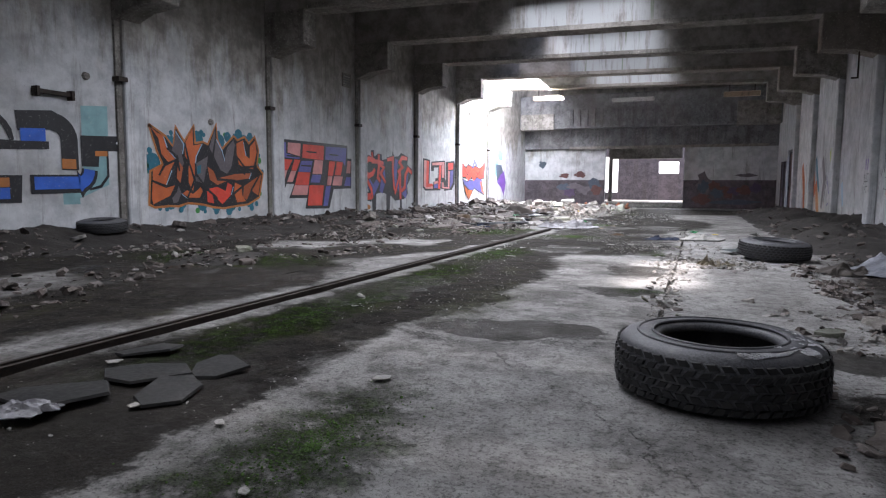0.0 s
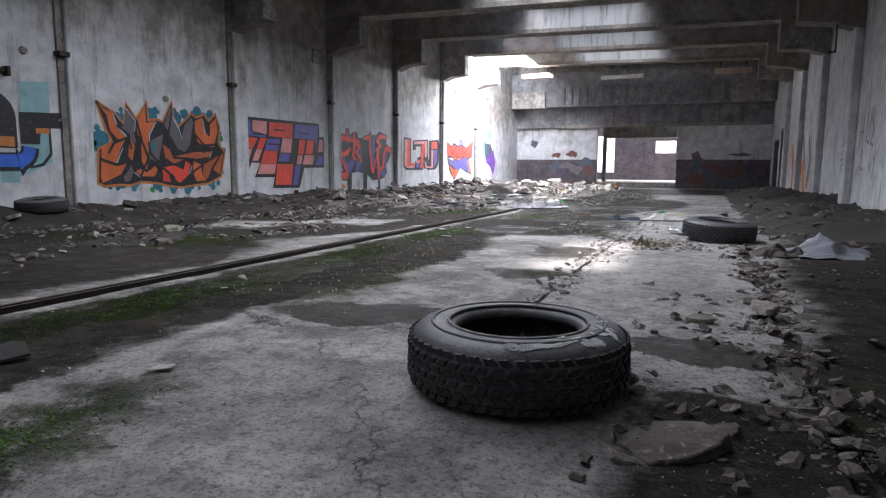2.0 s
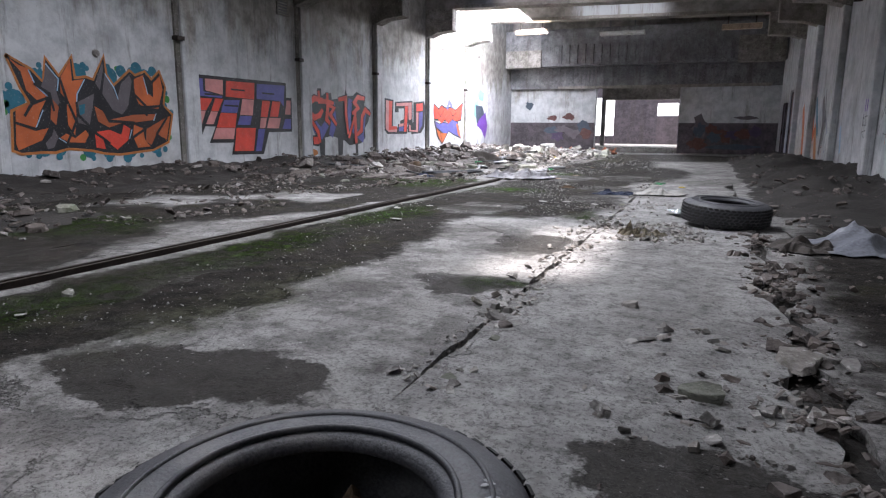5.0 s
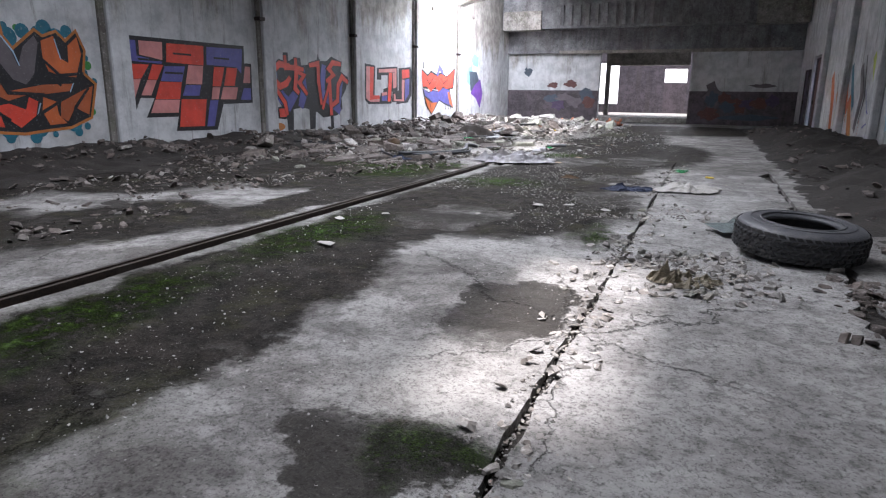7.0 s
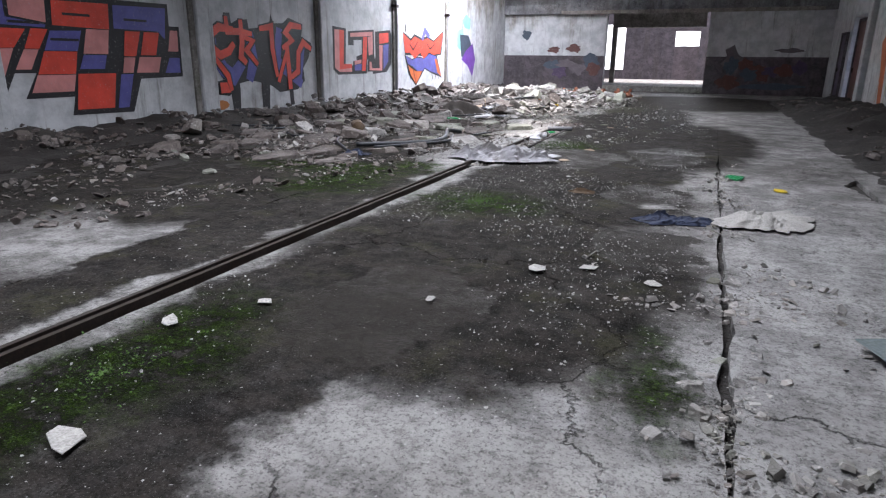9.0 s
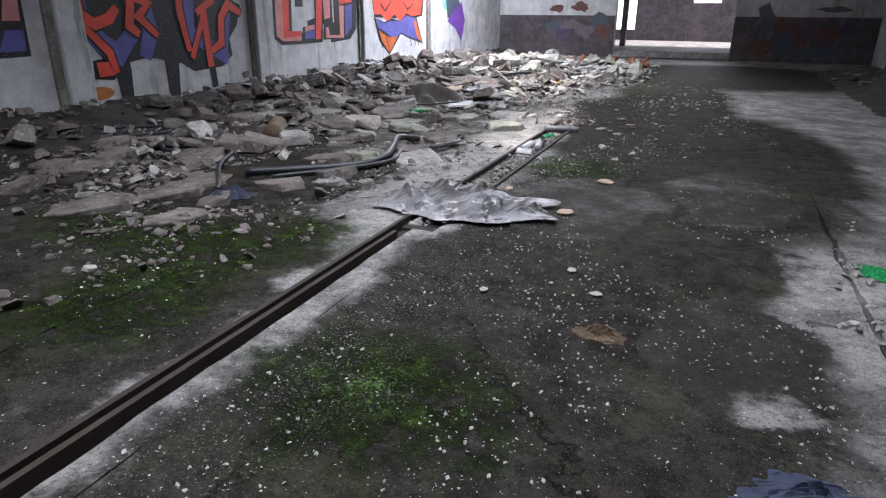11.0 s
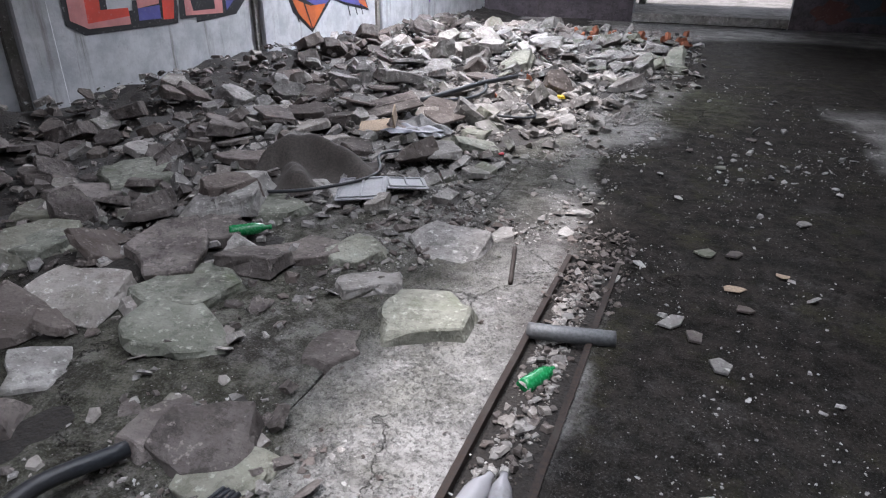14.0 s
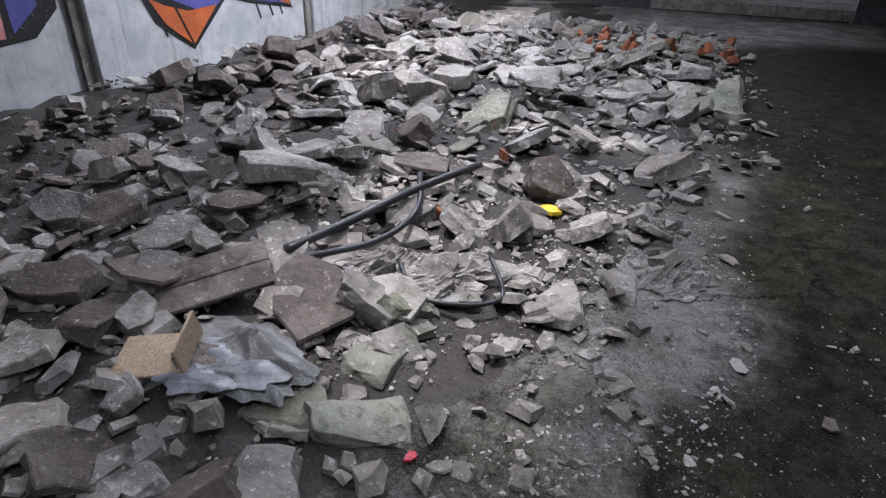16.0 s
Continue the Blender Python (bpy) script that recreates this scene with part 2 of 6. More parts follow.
def wall_material():
    """Whitewash over bare concrete, scaled and streaked by water."""
    m = Nodes("stained_whitewash")
    z = m.axis(2)
    big, mid, fine = m.noise(0.55, 6, 0.65), m.noise(2.6, 6, 0.7), m.noise(22, 4)
    run = m.noise(0.8, 7, 0.72, stretch=(1.6, 1.6, 0.4))
    run2 = m.noise(1.6, 7, 0.75, stretch=(2.5, 2.5, 0.22))
    c = m.mix(m.step(mid, 0.3, 0.7), (0.36, 0.37, 0.385), (0.56, 0.57, 0.58))
    edge = m.math("ADD", z, m.math("MULTIPLY", m.math("SUBTRACT", run, 0.5), 5.5))
    edge = m.math("SUBTRACT", edge, m.step(m.axis(0), -1.0, 1.0, 0.0, 1.6))
    bare = m.step(edge, 2.6, 3.9)
    c = m.mix(m.math("MULTIPLY", bare, 0.88), c, m.mix(m.step(mid, 0.35, 0.7), (0.15, 0.135, 0.117), (0.34, 0.315, 0.28)))
    c = m.mix(m.math("MULTIPLY", m.step(run2, 0.53, 0.7), 0.72), c, (0.13, 0.115, 0.1))
    c = m.mix(m.math("MULTIPLY", m.step(big, 0.52, 0.7), 0.45), c, (0.24, 0.22, 0.2))
    c = m.mix(m.math("MULTIPLY", m.step(fine, 0.62, 0.72), 0.3), c, (0.2, 0.18, 0.16))
    m.bump(m.math("ADD", mid, m.math("MULTIPLY", fine, 0.4)), 0.35, 0.012)
    return m.set(c, 0.85)


def concrete(name, lo, hi, stain=(0.06, 0.052, 0.045), amount=0.55, green=0.0):
    m = Nodes(name)
    mid, fine = m.noise(2.2, 6, 0.68), m.noise(24, 5)
    run = m.noise(1.2, 6, 0.7, stretch=(2.0, 2.0, 0.2))
    r = m.t.nodes.new("ShaderNodeObjectInfo").outputs["Random"]
    r = m.math("FRACT", m.math("ADD", r, m.pos.node.outputs["Random Per Island"]))
    c = m.mix(m.step(mid, 0.3, 0.7), lo, hi)
    c = m.mix(m.math("MULTIPLY", r, 0.5), c, tuple(a * 0.5 for a in lo))
    c = m.mix(m.math("MULTIPLY", m.step(m.noise(7.5, 8, 0.8), 0.5, 0.6), 0.55), c, tuple(a * 0.45 for a in lo))
    c = m.mix(m.math("MULTIPLY", m.step(m.math("FRACT", m.math("MULTIPLY", r, 7.3)), 0.45, 0.9), 0.3), c, (hi[0] * 0.74, hi[1] * 0.66, hi[2] * 0.6))
    c = m.mix(m.math("MULTIPLY", m.step(run, 0.5, 0.68), amount), c, stain)
    if green:
        c = m.mix(m.math("MULTIPLY", m.step(m.noise(1.7, 5), 0.55, 0.7), green), c, (0.06, 0.085, 0.025))
    c = m.mix(m.math("MULTIPLY", m.step(fine, 0.58, 0.68), 0.5), c, tuple(min(1, a * 1.5) for a in hi))
    m.bump(m.math("ADD", m.math("ADD", mid, m.noise(9, 6, 0.7)), m.math("MULTIPLY", fine, 0.5)), 1.0, 0.025)
    return m.set(c, 0.88, spec=0.2)


def spray(name, color):
    """Faded spray paint on plaster."""
    m = Nodes(name)
    mid, fine = m.noise(3.5, 5), m.noise(30, 4)
    c = m.mix(m.step(mid, 0.3, 0.75), tuple(a * 0.78 for a in color), tuple(min(1, a * 1.12) for a in color))
    c = m.mix(m.math("MULTIPLY", m.step(fine, 0.6, 0.72), 0.35), c, (0.45, 0.44, 0.43))
    m.bump(fine, 0.2, 0.004)
    return m.set(c, 0.6)


WALL = wall_material()
BEAM = concrete("sooty_beam_concrete", (0.16, 0.147, 0.132), (0.38, 0.36, 0.335), amount=0.45, green=0.25)
lit_beam = Nodes("skylit_beam_concrete")
lx, lrun = lit_beam.axis(0), lit_beam.noise(1.5, 8, 0.75, stretch=(2.6, 2.6, 0.25))
lmid, lfine = lit_beam.noise(2.2, 6, 0.7), lit_beam.noise(24, 5)
lc = lit_beam.mix(lit_beam.step(lmid, 0.3, 0.7), (0.15, 0.14, 0.128), (0.34, 0.32, 0.3))
# pale band paints the skylight's brightness onto the middle of the beams
band = lit_beam.step(lit_beam.math("ABSOLUTE", lit_beam.math("ADD", lit_beam.math("ADD", lx, 2.9), lit_beam.math("MULTIPLY", lit_beam.math("SUBTRACT", lrun, 0.5), 3.0))), 2.1, 1.3)
lc = lit_beam.mix(lit_beam.math("MULTIPLY", band, lit_beam.step(lrun, 0.36, 0.52)), lc, (0.38, 0.39, 0.4))
lc = lit_beam.mix(lit_beam.math("MULTIPLY", lit_beam.math("MULTIPLY", band, lit_beam.step(lit_beam.noise(1.1, 4, 0.6, stretch=(3, 3, 0.1)), 0.6, 0.66)), 0.8), lc, (0.07, 0.12, 0.03))
lit_beam.bump(lit_beam.math("ADD", lmid, lit_beam.math("MULTIPLY", lfine, 0.5)), 0.6, 0.015)
BEAM_SKYLIT = lit_beam.set(lc, 0.85)
RIB = concrete("ribbed_panel_concrete", (0.12, 0.12, 0.125), (0.27, 0.27, 0.28))
COLUMN = concrete("column_concrete", (0.14, 0.13, 0.115), (0.42, 0.41, 0.39), amount=0.6)
CHUNK = concrete("broken_concrete", (0.18, 0.17, 0.162), (0.5, 0.48, 0.455), amount=0.4, green=0.3)
CHUNK_GREEN = concrete("mossy_broken_concrete", (0.16, 0.165, 0.135), (0.34, 0.345, 0.295), amount=0.35, green=0.5)
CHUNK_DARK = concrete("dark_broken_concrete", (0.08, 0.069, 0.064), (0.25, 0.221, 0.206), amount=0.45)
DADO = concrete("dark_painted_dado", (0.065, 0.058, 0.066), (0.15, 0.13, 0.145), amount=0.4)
DIRT = plain("damp_dirt", (0.026, 0.022, 0.019), 0.9, vary=0.5, scale=5, bump=0.8, dist=0.03)
DUST = plain("mortar_dust", (0.06, 0.055, 0.052), 0.92, vary=0.5, scale=6, bump=0.9, dist=0.03)
BRICK = plain("red_brick", (0.33, 0.115, 0.06), 0.85)
RUST = plain("rusty_steel", (0.032, 0.021, 0.016), 0.75, 0.2, vary=0.6)
# base and dirt tones lightened to put the sidewall's sheen into colour
RUBBER = plain("worn_rubber", (0.075, 0.076, 0.084), 0.5, vary=0.5, scale=18, bump=0.6, dist=0.004, dirt=(0.15, 0.145, 0.145), dirt_amount=0.75)
TREAD = plain("tread_rubber", (0.02, 0.02, 0.021), 0.75, vary=0.4, scale=14, dirt=(0.07, 0.065, 0.06), dirt_amount=0.4)
CHALK = plain("flaked_white_paint", (0.6, 0.605, 0.62), 0.7, scale=20)
film_ = Nodes("grey_plastic_film")
FILM_C = film_.mix(film_.math("MULTIPLY", film_.step(film_.noise(2.2, 6, 0.7), 0.45, 0.65), 0.7), (0.3, 0.295, 0.31), (0.09, 0.078, 0.066))
film_.bump(film_.noise(16, 4), 0.15, 0.01)
SHEET = film_.set(FILM_C, 0.27)
SACK = plain("dull_blue_plastic", (0.2, 0.21, 0.24), 0.38, vary=0.25, scale=6)
CLOTH = plain("dirty_cloth", (0.075, 0.065, 0.058), 0.95, scale=8)
BLUECLOTH = plain("navy_cloth", (0.03, 0.04, 0.075), 0.9)
HOSE = plain("black_hose_rubber", (0.02, 0.023, 0.028), 0.42, vary=0.3, dirt=(0.045, 0.043, 0.042))
BOARD = plain("tar_board", (0.014, 0.0135, 0.013), 0.6, vary=0.5, scale=6)
STRAW = plain("grey_straw", (0.2, 0.175, 0.13), 0.9, vary=0.5, scale=20)
FLAKE = plain("paint_flakes", (0.42, 0.41, 0.39), 0.8, vary=0.4)
PAPER = plain("soiled_paper", (0.4, 0.385, 0.36), 0.85, scale=12, dirt_amount=0.4)
CARDBOARD = plain("faded_cardboard", (0.42, 0.32, 0.23), 0.85, scale=12)
GREENPET = plain("green_plastic", (0.012, 0.22, 0.07), 0.25, vary=0.2, dirt_amount=0.2)
YELLOW = plain("yellow_plastic", (0.75, 0.52, 0.03), 0.45, dirt_amount=0.2)
REDBIT = plain("red_plastic", (0.6, 0.03, 0.06), 0.45, dirt_amount=0.1)
WOOD = plain("rotten_wood", (0.13, 0.085, 0.05), 0.85, vary=0.5, scale=12)
LEAF = plain("moss_tuft", (0.06, 0.125, 0.02), 0.9, vary=0.5, scale=10)
STEEL = plain("grey_painted_steel", (0.16, 0.165, 0.17), 0.55, 0.3)
STEEL_PALE = plain("pale_grey_moulding", (0.3, 0.305, 0.32), 0.5, vary=0.2, scale=8)
GLASSBIT = plain("dirty_glass_sheet", (0.2, 0.235, 0.235), 0.18, vary=0.2, dirt_amount=0.5)

grime = Nodes("grimy_wired_glass")
grime.set(grime.mix(grime.step(grime.noise(2.0, 6), 0.35, 0.7), (0.3, 0.31, 0.3), (0.12, 0.13, 0.1)), 0.5)
GRIME = grime.mat

PAINT = {k: spray("paint_" + k, c) for k, c in dict(
    black=(0.012, 0.012, 0.015), red=(0.62, 0.055, 0.03), pink=(0.55, 0.22, 0.21), indigo=(0.085, 0.085, 0.3), orange=(0.50, 0.115, 0.03), rust=(0.36, 0.09, 0.03),
    grey=(0.11, 0.095, 0.105), teal=(0.012, 0.13, 0.19), green=(0.04, 0.22, 0.05), blue=(0.025, 0.11, 0.5), aqua=(0.2, 0.36, 0.38), amber=(0.42, 0.15, 0.035),
    purple=(0.15, 0.05, 0.33), lime=(0.4, 0.48, 0.06), mint=(0.2, 0.5, 0.42), sky=(0.3, 0.45, 0.6), white=(0.62, 0.64, 0.66), navy=(0.02, 0.024, 0.085), maroon=(0.10, 0.035, 0.03), slate=(0.05, 0.07, 0.095), plum=(0.06, 0.035, 0.08)).items()}


# ---- builders ----
def box(bm, x0, x1, y0, y1, z0, z1):
    vs = [bm.verts.new(p) for p in ((x0, y0, z0), (x1, y0, z0), (x1, y1, z0), (x0, y1, z0), (x0, y0, z1), (x1, y0, z1), (x1, y1, z1), (x0, y1, z1))]
    for f in ((3, 2, 1, 0), (4, 5, 6, 7), (0, 1, 5, 4), (1, 2, 6, 5), (2, 3, 7, 6), (3, 0, 4, 7)):
        bm.faces.new([vs[i] for i in f])
    return vs


def mesh(name, bm, mat, smooth=False):
    bmesh.ops.recalc_face_normals(bm, faces=bm.faces[:])
    me = bpy.data.meshes.new(name)
    bm.to_mesh(me)
    bm.free()
    me.materials.append(mat)
    if smooth:
        me.polygons.foreach_set("use_smooth", [True] * len(me.polygons))
    return me


def thing(name, bm, mat, label="", category="", group="", kind="", smooth=False, m=None):
    ob = new(name, mesh(name, bm, mat, smooth))
    if m is not None:
        ob.matrix_world = m
    return tagged(ob, label, category, group, kind)


def part(name, bm, mat, parent, label="", smooth=False):
    ob = new(name, mesh(name, bm, mat, smooth))
    ob.parent = parent
    return tagged(ob, label)


def base(name, label, category, m, group="", kind=""):
    ob = new(name)
    ob.matrix_world = m
    ob.empty_display_size = 0.1
    return tagged(ob, label, category, group, kind)


def boxes(*rows):
    bm = bmesh.new()
    for r in rows:
        box(bm, *r)
    return bm


def worn(bm, amount=0.012, cuts=1, seed=0):
    """Bevelled, slightly uneven edges."""
    bmesh.ops.bevel(bm, geom=bm.edges[:], offset=amount, segments=1, affect="EDGES")
    return bm


def smooth01(a, b, v):
    t = min(1, max(0, (v - a) / (b - a)))
    return t * t * (3 - 2 * t)


def nz(x, y, z=0.0):
    return noise.fractal(Vector((x, y, z)), 0.6, 2.1, 4)


# ---- heights of loose rubble on the floor ----
def heap_edge(y):
    return np.interp(y, (14.0, 18.0, 20.0, 21.5, 23.0, 26.0, 29.0, 33.0), (-6.0, -5.2, -4.7, -4.3, -3.6, -3.0, -2.8, -3.2))


def heap(x, y):
    f = smooth01(0.0, 1.3, heap_edge(y) - x) * (0.25 * smooth01(14.0, 16.5, y) + 0.75 * smooth01(18.5, 22.0, y)) * smooth01(34.3, 31.0, y)
    return f * (0.05 + 0.12 * math.exp(-((x + 6.4) / 2.2) ** 2 - ((y - 27.5) / 4.5) ** 2) + 0.04 * nz(x * 1.3, y * 1.3))


def bank(x, y):
    left = 0.27 * smooth01(1.5, 0.15, x + 9.55) * (0.8 + 0.5 * nz(x, y * 0.7, 3)) * smooth01(-8, -4, y)
    right = 0.30 * smooth01(1.2, 2.6, x) * smooth01(9.5, 13.0, y) * smooth01(34, 29, y) * (0.75 + 0.8 * nz(x * 0.9, y * 0.6, 7))
    patch = 0.05 * smooth01(0.1, 0.5, nz(x * 0.55, y * 0.55, 11)) * smooth01(-4.4, -5.6, x) * smooth01(3.0, 4.5, y)
    return max(0.0, left) + max(0.0, right) + max(0.0, patch)


def ground(x, y):
    return max(0.0, heap(x, y) + bank(x, y))


def rubble_sheet(name, x0, x1, y0, y1, step, fn, mat, label, category):
    nx, ny = int((x1 - x0) / step), int((y1 - y0) / step)
    bm = bmesh.new()
    grid = {}
    for i in range(nx + 1):
        for j in range(ny + 1):
            x, y = x0 + i * step, y0 + j * step
            h = fn(x, y)
            grid[i, j] = (bm.verts.new((x, y, h - 0.012 + (0.03 * nz(x * 4, y * 4, 5) if h > 0.02 else 0))), h)
    for i in range(nx):
        for j in range(ny):
            q = [grid[a] for a in ((i, j), (i + 1, j), (i + 1, j + 1), (i, j + 1))]
            if max(h for v, h in q) > 0.012:
                bm.faces.new([v for v, h in q])
    bmesh.ops.delete(bm, geom=[v for v in bm.verts if not v.link_faces], context="VERTS")
    return thing(name, bm, mat, label, category, kind="stuff", smooth=True)


# ---- large structure ----
XL, XR, YE, YB = -9.55, 3.65, 36.3, -9.0
PITCH = 4.145
COLS = [8.33 + PITCH * k for k in range(-4, 6)]


def soffit(x, y):
    """The underside of the beams, which sag a little to one side."""
    return 4.95 + 0.04 * (y - 12.6) - 0.0235 * (x + 8.5)


# floor: slabs with a drain channel and broken joints between them
floor = thing("floor", boxes((XL - 0.4, XR + 0.4, YB - 0.4, 60, -0.5, -0.05)), DIRT, "bare dirt bed under cracked concrete floor slabs", "floor", kind="structure")


def slab(x0, x1, y0, y1, top, ragged=(0.0, 0.0), span=(-99, 99), step=0.1):
    """A floor slab whose long edges are broken by as much as ragged."""
    bm = bmesh.new()
    ny = max(2, int((y1 - y0) / step))
    nx = max(2, int((x1 - x0) / 0.5))
    rows = []
    for j in range(ny + 1):
        y = y0 + (y1 - y0) * j / ny
        f = smooth01(span[0], span[0] + 1.2, y) * smooth01(span[1], span[1] - 2.0, y)
        a = x0 + f * ragged[0] * max(0.1, 0.45 + nz(x0, y * 1.3, 1) + 0.5 * nz(x0, y * 7, 2))
        b = x1 - f * ragged[1] * max(0.1, 0.45 + nz(x1, y * 1.3, 4) + 0.5 * nz(x1, y * 7, 5))
        rows.append([bm.verts.new((a + (b - a) * i / nx, y, top + 0.006 * nz(i * 0.7, y * 0.6, 9))) for i in range(nx + 1)])
    for j in range(ny):
        for i in range(nx):
            bm.faces.new((rows[j][i], rows[j][i + 1], rows[j + 1][i + 1], rows[j + 1][i]))
    rim = [e for e in bm.edges if e.is_boundary]
    ext = bmesh.ops.extrude_edge_only(bm, edges=rim)
    for v in [g for g in ext["geom"] if isinstance(g, bmesh.types.BMVert)]:
        v.co.z = -0.2
    return bm


CH0, CH1, CHEND = -3.18, -2.89, 19.95
for args in ((XL - 0.1, -4.001, YB, 9.0, 0.0, (0, 0.035), (1, 99)), (XL - 0.1, -4.001, 9.001, YE + 0.04, 0.0, (0, 0.035), (-99, 19)), (-3.999, CH0, YB, CHEND, 0.008, (0.01, 0.012)), (CH1, -0.221, YB, CHEND, 0.0, (0.012, 0.035), (3.8, 17)),
             (-0.219, 1.22, YB, YE + 0.04, 0.006, (0.035, 0.13), (3.8, 17)), (1.222, XR + 0.1, YB, YE + 0.04, 0.0, (0.12, 0), (1.6, 11)), (-3.999, -0.221, CHEND + 0.001, YE + 0.04, 0.0)):
    part("slab", slab(*args), floor_material(*args[:4]), floor)
part("slab", slab(-3.06, CH1 - 0.001, YB, 14.45, -0.004, (0.015, 0)), floor_material(-3.06, CH1, YB, 14.45), floor)
part("channel_bed", boxes((CH0, CH1, YB, 14.5, -0.17, -0.11), (CH0, CH1, 14.5, CHEND, -0.17, -0.025)), DIRT, floor, "dirt-filled drain channel bed")


def angle_rail(x, y0, y1, sign):
    bm = bmesh.new()
    n = 60
    prof = [(0, 0.024), (0.032, 0.024), (0.032, 0.012), (0.012, 0.012), (0.012, -0.1), (0, -0.1)]
    loops = []
    for j in range(n + 1):
        y = y0 + (y1 - y0) * j / n
        w = 0.006 * nz(x, y * 1.3, 20)
        loops.append([bm.verts.new((x + sign * p + w, y, q + w * 0.6)) for p, q in prof])
    for a, b in zip(loops, loops[1:]):
        for i in range(len(prof)):
            k = (i + 1) % len(prof)
            bm.faces.new((a[i], a[k], b[k], b[i]))
    return bm


part("steel_edge", angle_rail(CH0 + 0.002, -5, CHEND, -1), RUST, floor, "rusty steel angle along the drain channel")
part("steel_edge", angle_rail(CH0 + 0.075, -5, 14.3, -1), RUST, floor, "rusty steel angle along the drain channel")
part("steel_edge", angle_rail(CH1 - 0.002, 14.6, CHEND, 1), RUST, floor, "rusty steel angle along the drain channel")

# walls
thing("wall_west", boxes((XL - 0.35, XL, YB - 0.3, 60, -0.3, 8.0)), WALL, "long whitewashed concrete wall streaked with soot and covered in graffiti", "wall", kind="structure")
thing("wall_east", boxes((XR, XR + 0.35, YB - 0.3, 30.2, -0.3, 7.5), (XR, XR + 0.35, 32.4, 60, -0.3, 7.5), (XR, XR + 0.35, 30.2, 32.4, 2.75, 7.5)),
      WALL, "whitewashed concrete side wall with stains and scrawled tags", "wall", kind="structure")
thing("wall_south", boxes((XL, XR, YB - 0.3, YB, -0.3, 7.5)), WALL, "plain concrete wall closing the hall", "wall", kind="structure")
DX0, DX1 = -4.95, -0.8
thing("wall_north", boxes((XL, DX0, YE, YE + 0.4, -0.3, 3.3), (DX1, XR, YE, YE + 0.4, -0.3, 3.3), (XL, XR, YE, YE + 0.4, 3.3, 7.6)), WALL,
      "dirty whitewashed end wall with a wide doorway", "wall", kind="structure")
for x0, x1 in ((XL + 0.01, DX0), (DX1, XR - 0.01)):
    thing("dado", boxes((x0, x1, YE - 0.012, YE, 0, 1.5)), DADO, "dark painted dado band on the end wall", "dado", kind="structure")
# ribbed concrete bands over the doorway
lower = thing("lintel_band", boxes((XL + 0.02, XR - 0.02, YE - 0.25, YE - 0.002, 3.25, 4.35)), RIB, "ribbed grey concrete lintel band over the doorway", "lintel", kind="structure")
upper = thing("crane_beam", boxes((XL + 0.02, XR - 0.02, YE - 1.3, YE - 0.7, 4.3, 6.1)), RIB, "deep ribbed concrete beam across the end of the hall", "beam", kind="structure")
for k in range(23):
    x = -6.7 + 0.4 * k
    part("rib", boxes((x, x + 0.16, YE - 1.42, YE - 1.3, 4.4, 5.3)), RIB, upper)
    if k < 22:
        part("rib", boxes((x + 0.1, x + 0.2, YE - 0.29, YE - 0.25, 3.5, 4.28)), RIB, lower)
part("ledge", boxes((-6.9, 3.2, YE - 0.34, YE - 0.24, 3.22, 3.36)), BEAM, lower)
part("haunch", boxes((XL + 0.1, -7.6, YE - 1.45, YE - 0.7, 4.25, 5.1)), BEAM, upper)
part("haunch", boxes((1.6, XR - 0.1, YE - 1.45, YE - 0.7, 4.25, 5.4)), BEAM, upper)

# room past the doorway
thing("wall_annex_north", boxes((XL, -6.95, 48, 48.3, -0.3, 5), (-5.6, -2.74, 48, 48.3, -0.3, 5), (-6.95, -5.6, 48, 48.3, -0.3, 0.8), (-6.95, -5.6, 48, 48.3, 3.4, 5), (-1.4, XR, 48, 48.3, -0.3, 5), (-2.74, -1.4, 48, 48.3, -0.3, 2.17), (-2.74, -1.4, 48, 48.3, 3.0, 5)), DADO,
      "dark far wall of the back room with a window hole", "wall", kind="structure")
thing("wall_annex_cross", boxes((-5.2, -1.0, 40.0, 40.3, 2.85, 4.2)), BEAM, "concrete cross beam inside the back room", "beam", kind="structure")
thing("ceiling_annex", boxes((XL, XR, YE + 0.4, 40.6, 4.2, 4.5)), BEAM, "dark concrete ceiling of the back room", "ceiling", kind="structure")
thing("annex_floor", boxes((XL, XR, YE + 0.05, 48, 0.02, 0.25)), CHUNK, "raised dusty floor slab of the back room", "floor", kind="structure")
for x in (-5.9, -5.25):
    thing("column", boxes((x, x + 0.22, 40.2, 40.5, 0.25, 4.2)), COLUMN, "pale concrete post inside the back room", "column", group="back room posts", kind="structure")

glow = bpy.data.materials.new("overcast_sky_glow")
glow.use_nodes = True
glow.node_tree.nodes.clear()
em, mo = glow.node_tree.nodes.new("ShaderNodeEmission"), glow.node_tree.nodes.new("ShaderNodeOutputMaterial")
em.inputs[0].default_value, em.inputs[1].default_value = (0.95, 0.98, 1.0, 1), 2.5
glow.node_tree.links.new(em.outputs[0], mo.inputs[0])
thing("backdrop", boxes((-16, 8, 59.5, 59.6, -1, 12)), glow, "bright overcast sky outside the back room", "sky", kind="structure")

# columns, corbels, roof beams
SKY0, SKY1 = -5.0, -1.0


def column(x0, x1, y, z1):
    bm = bmesh.new()
    box(bm, x0, x1, y, y + 0.42, -0.1, z1)
    worn(bm, 0.02)
    return bm


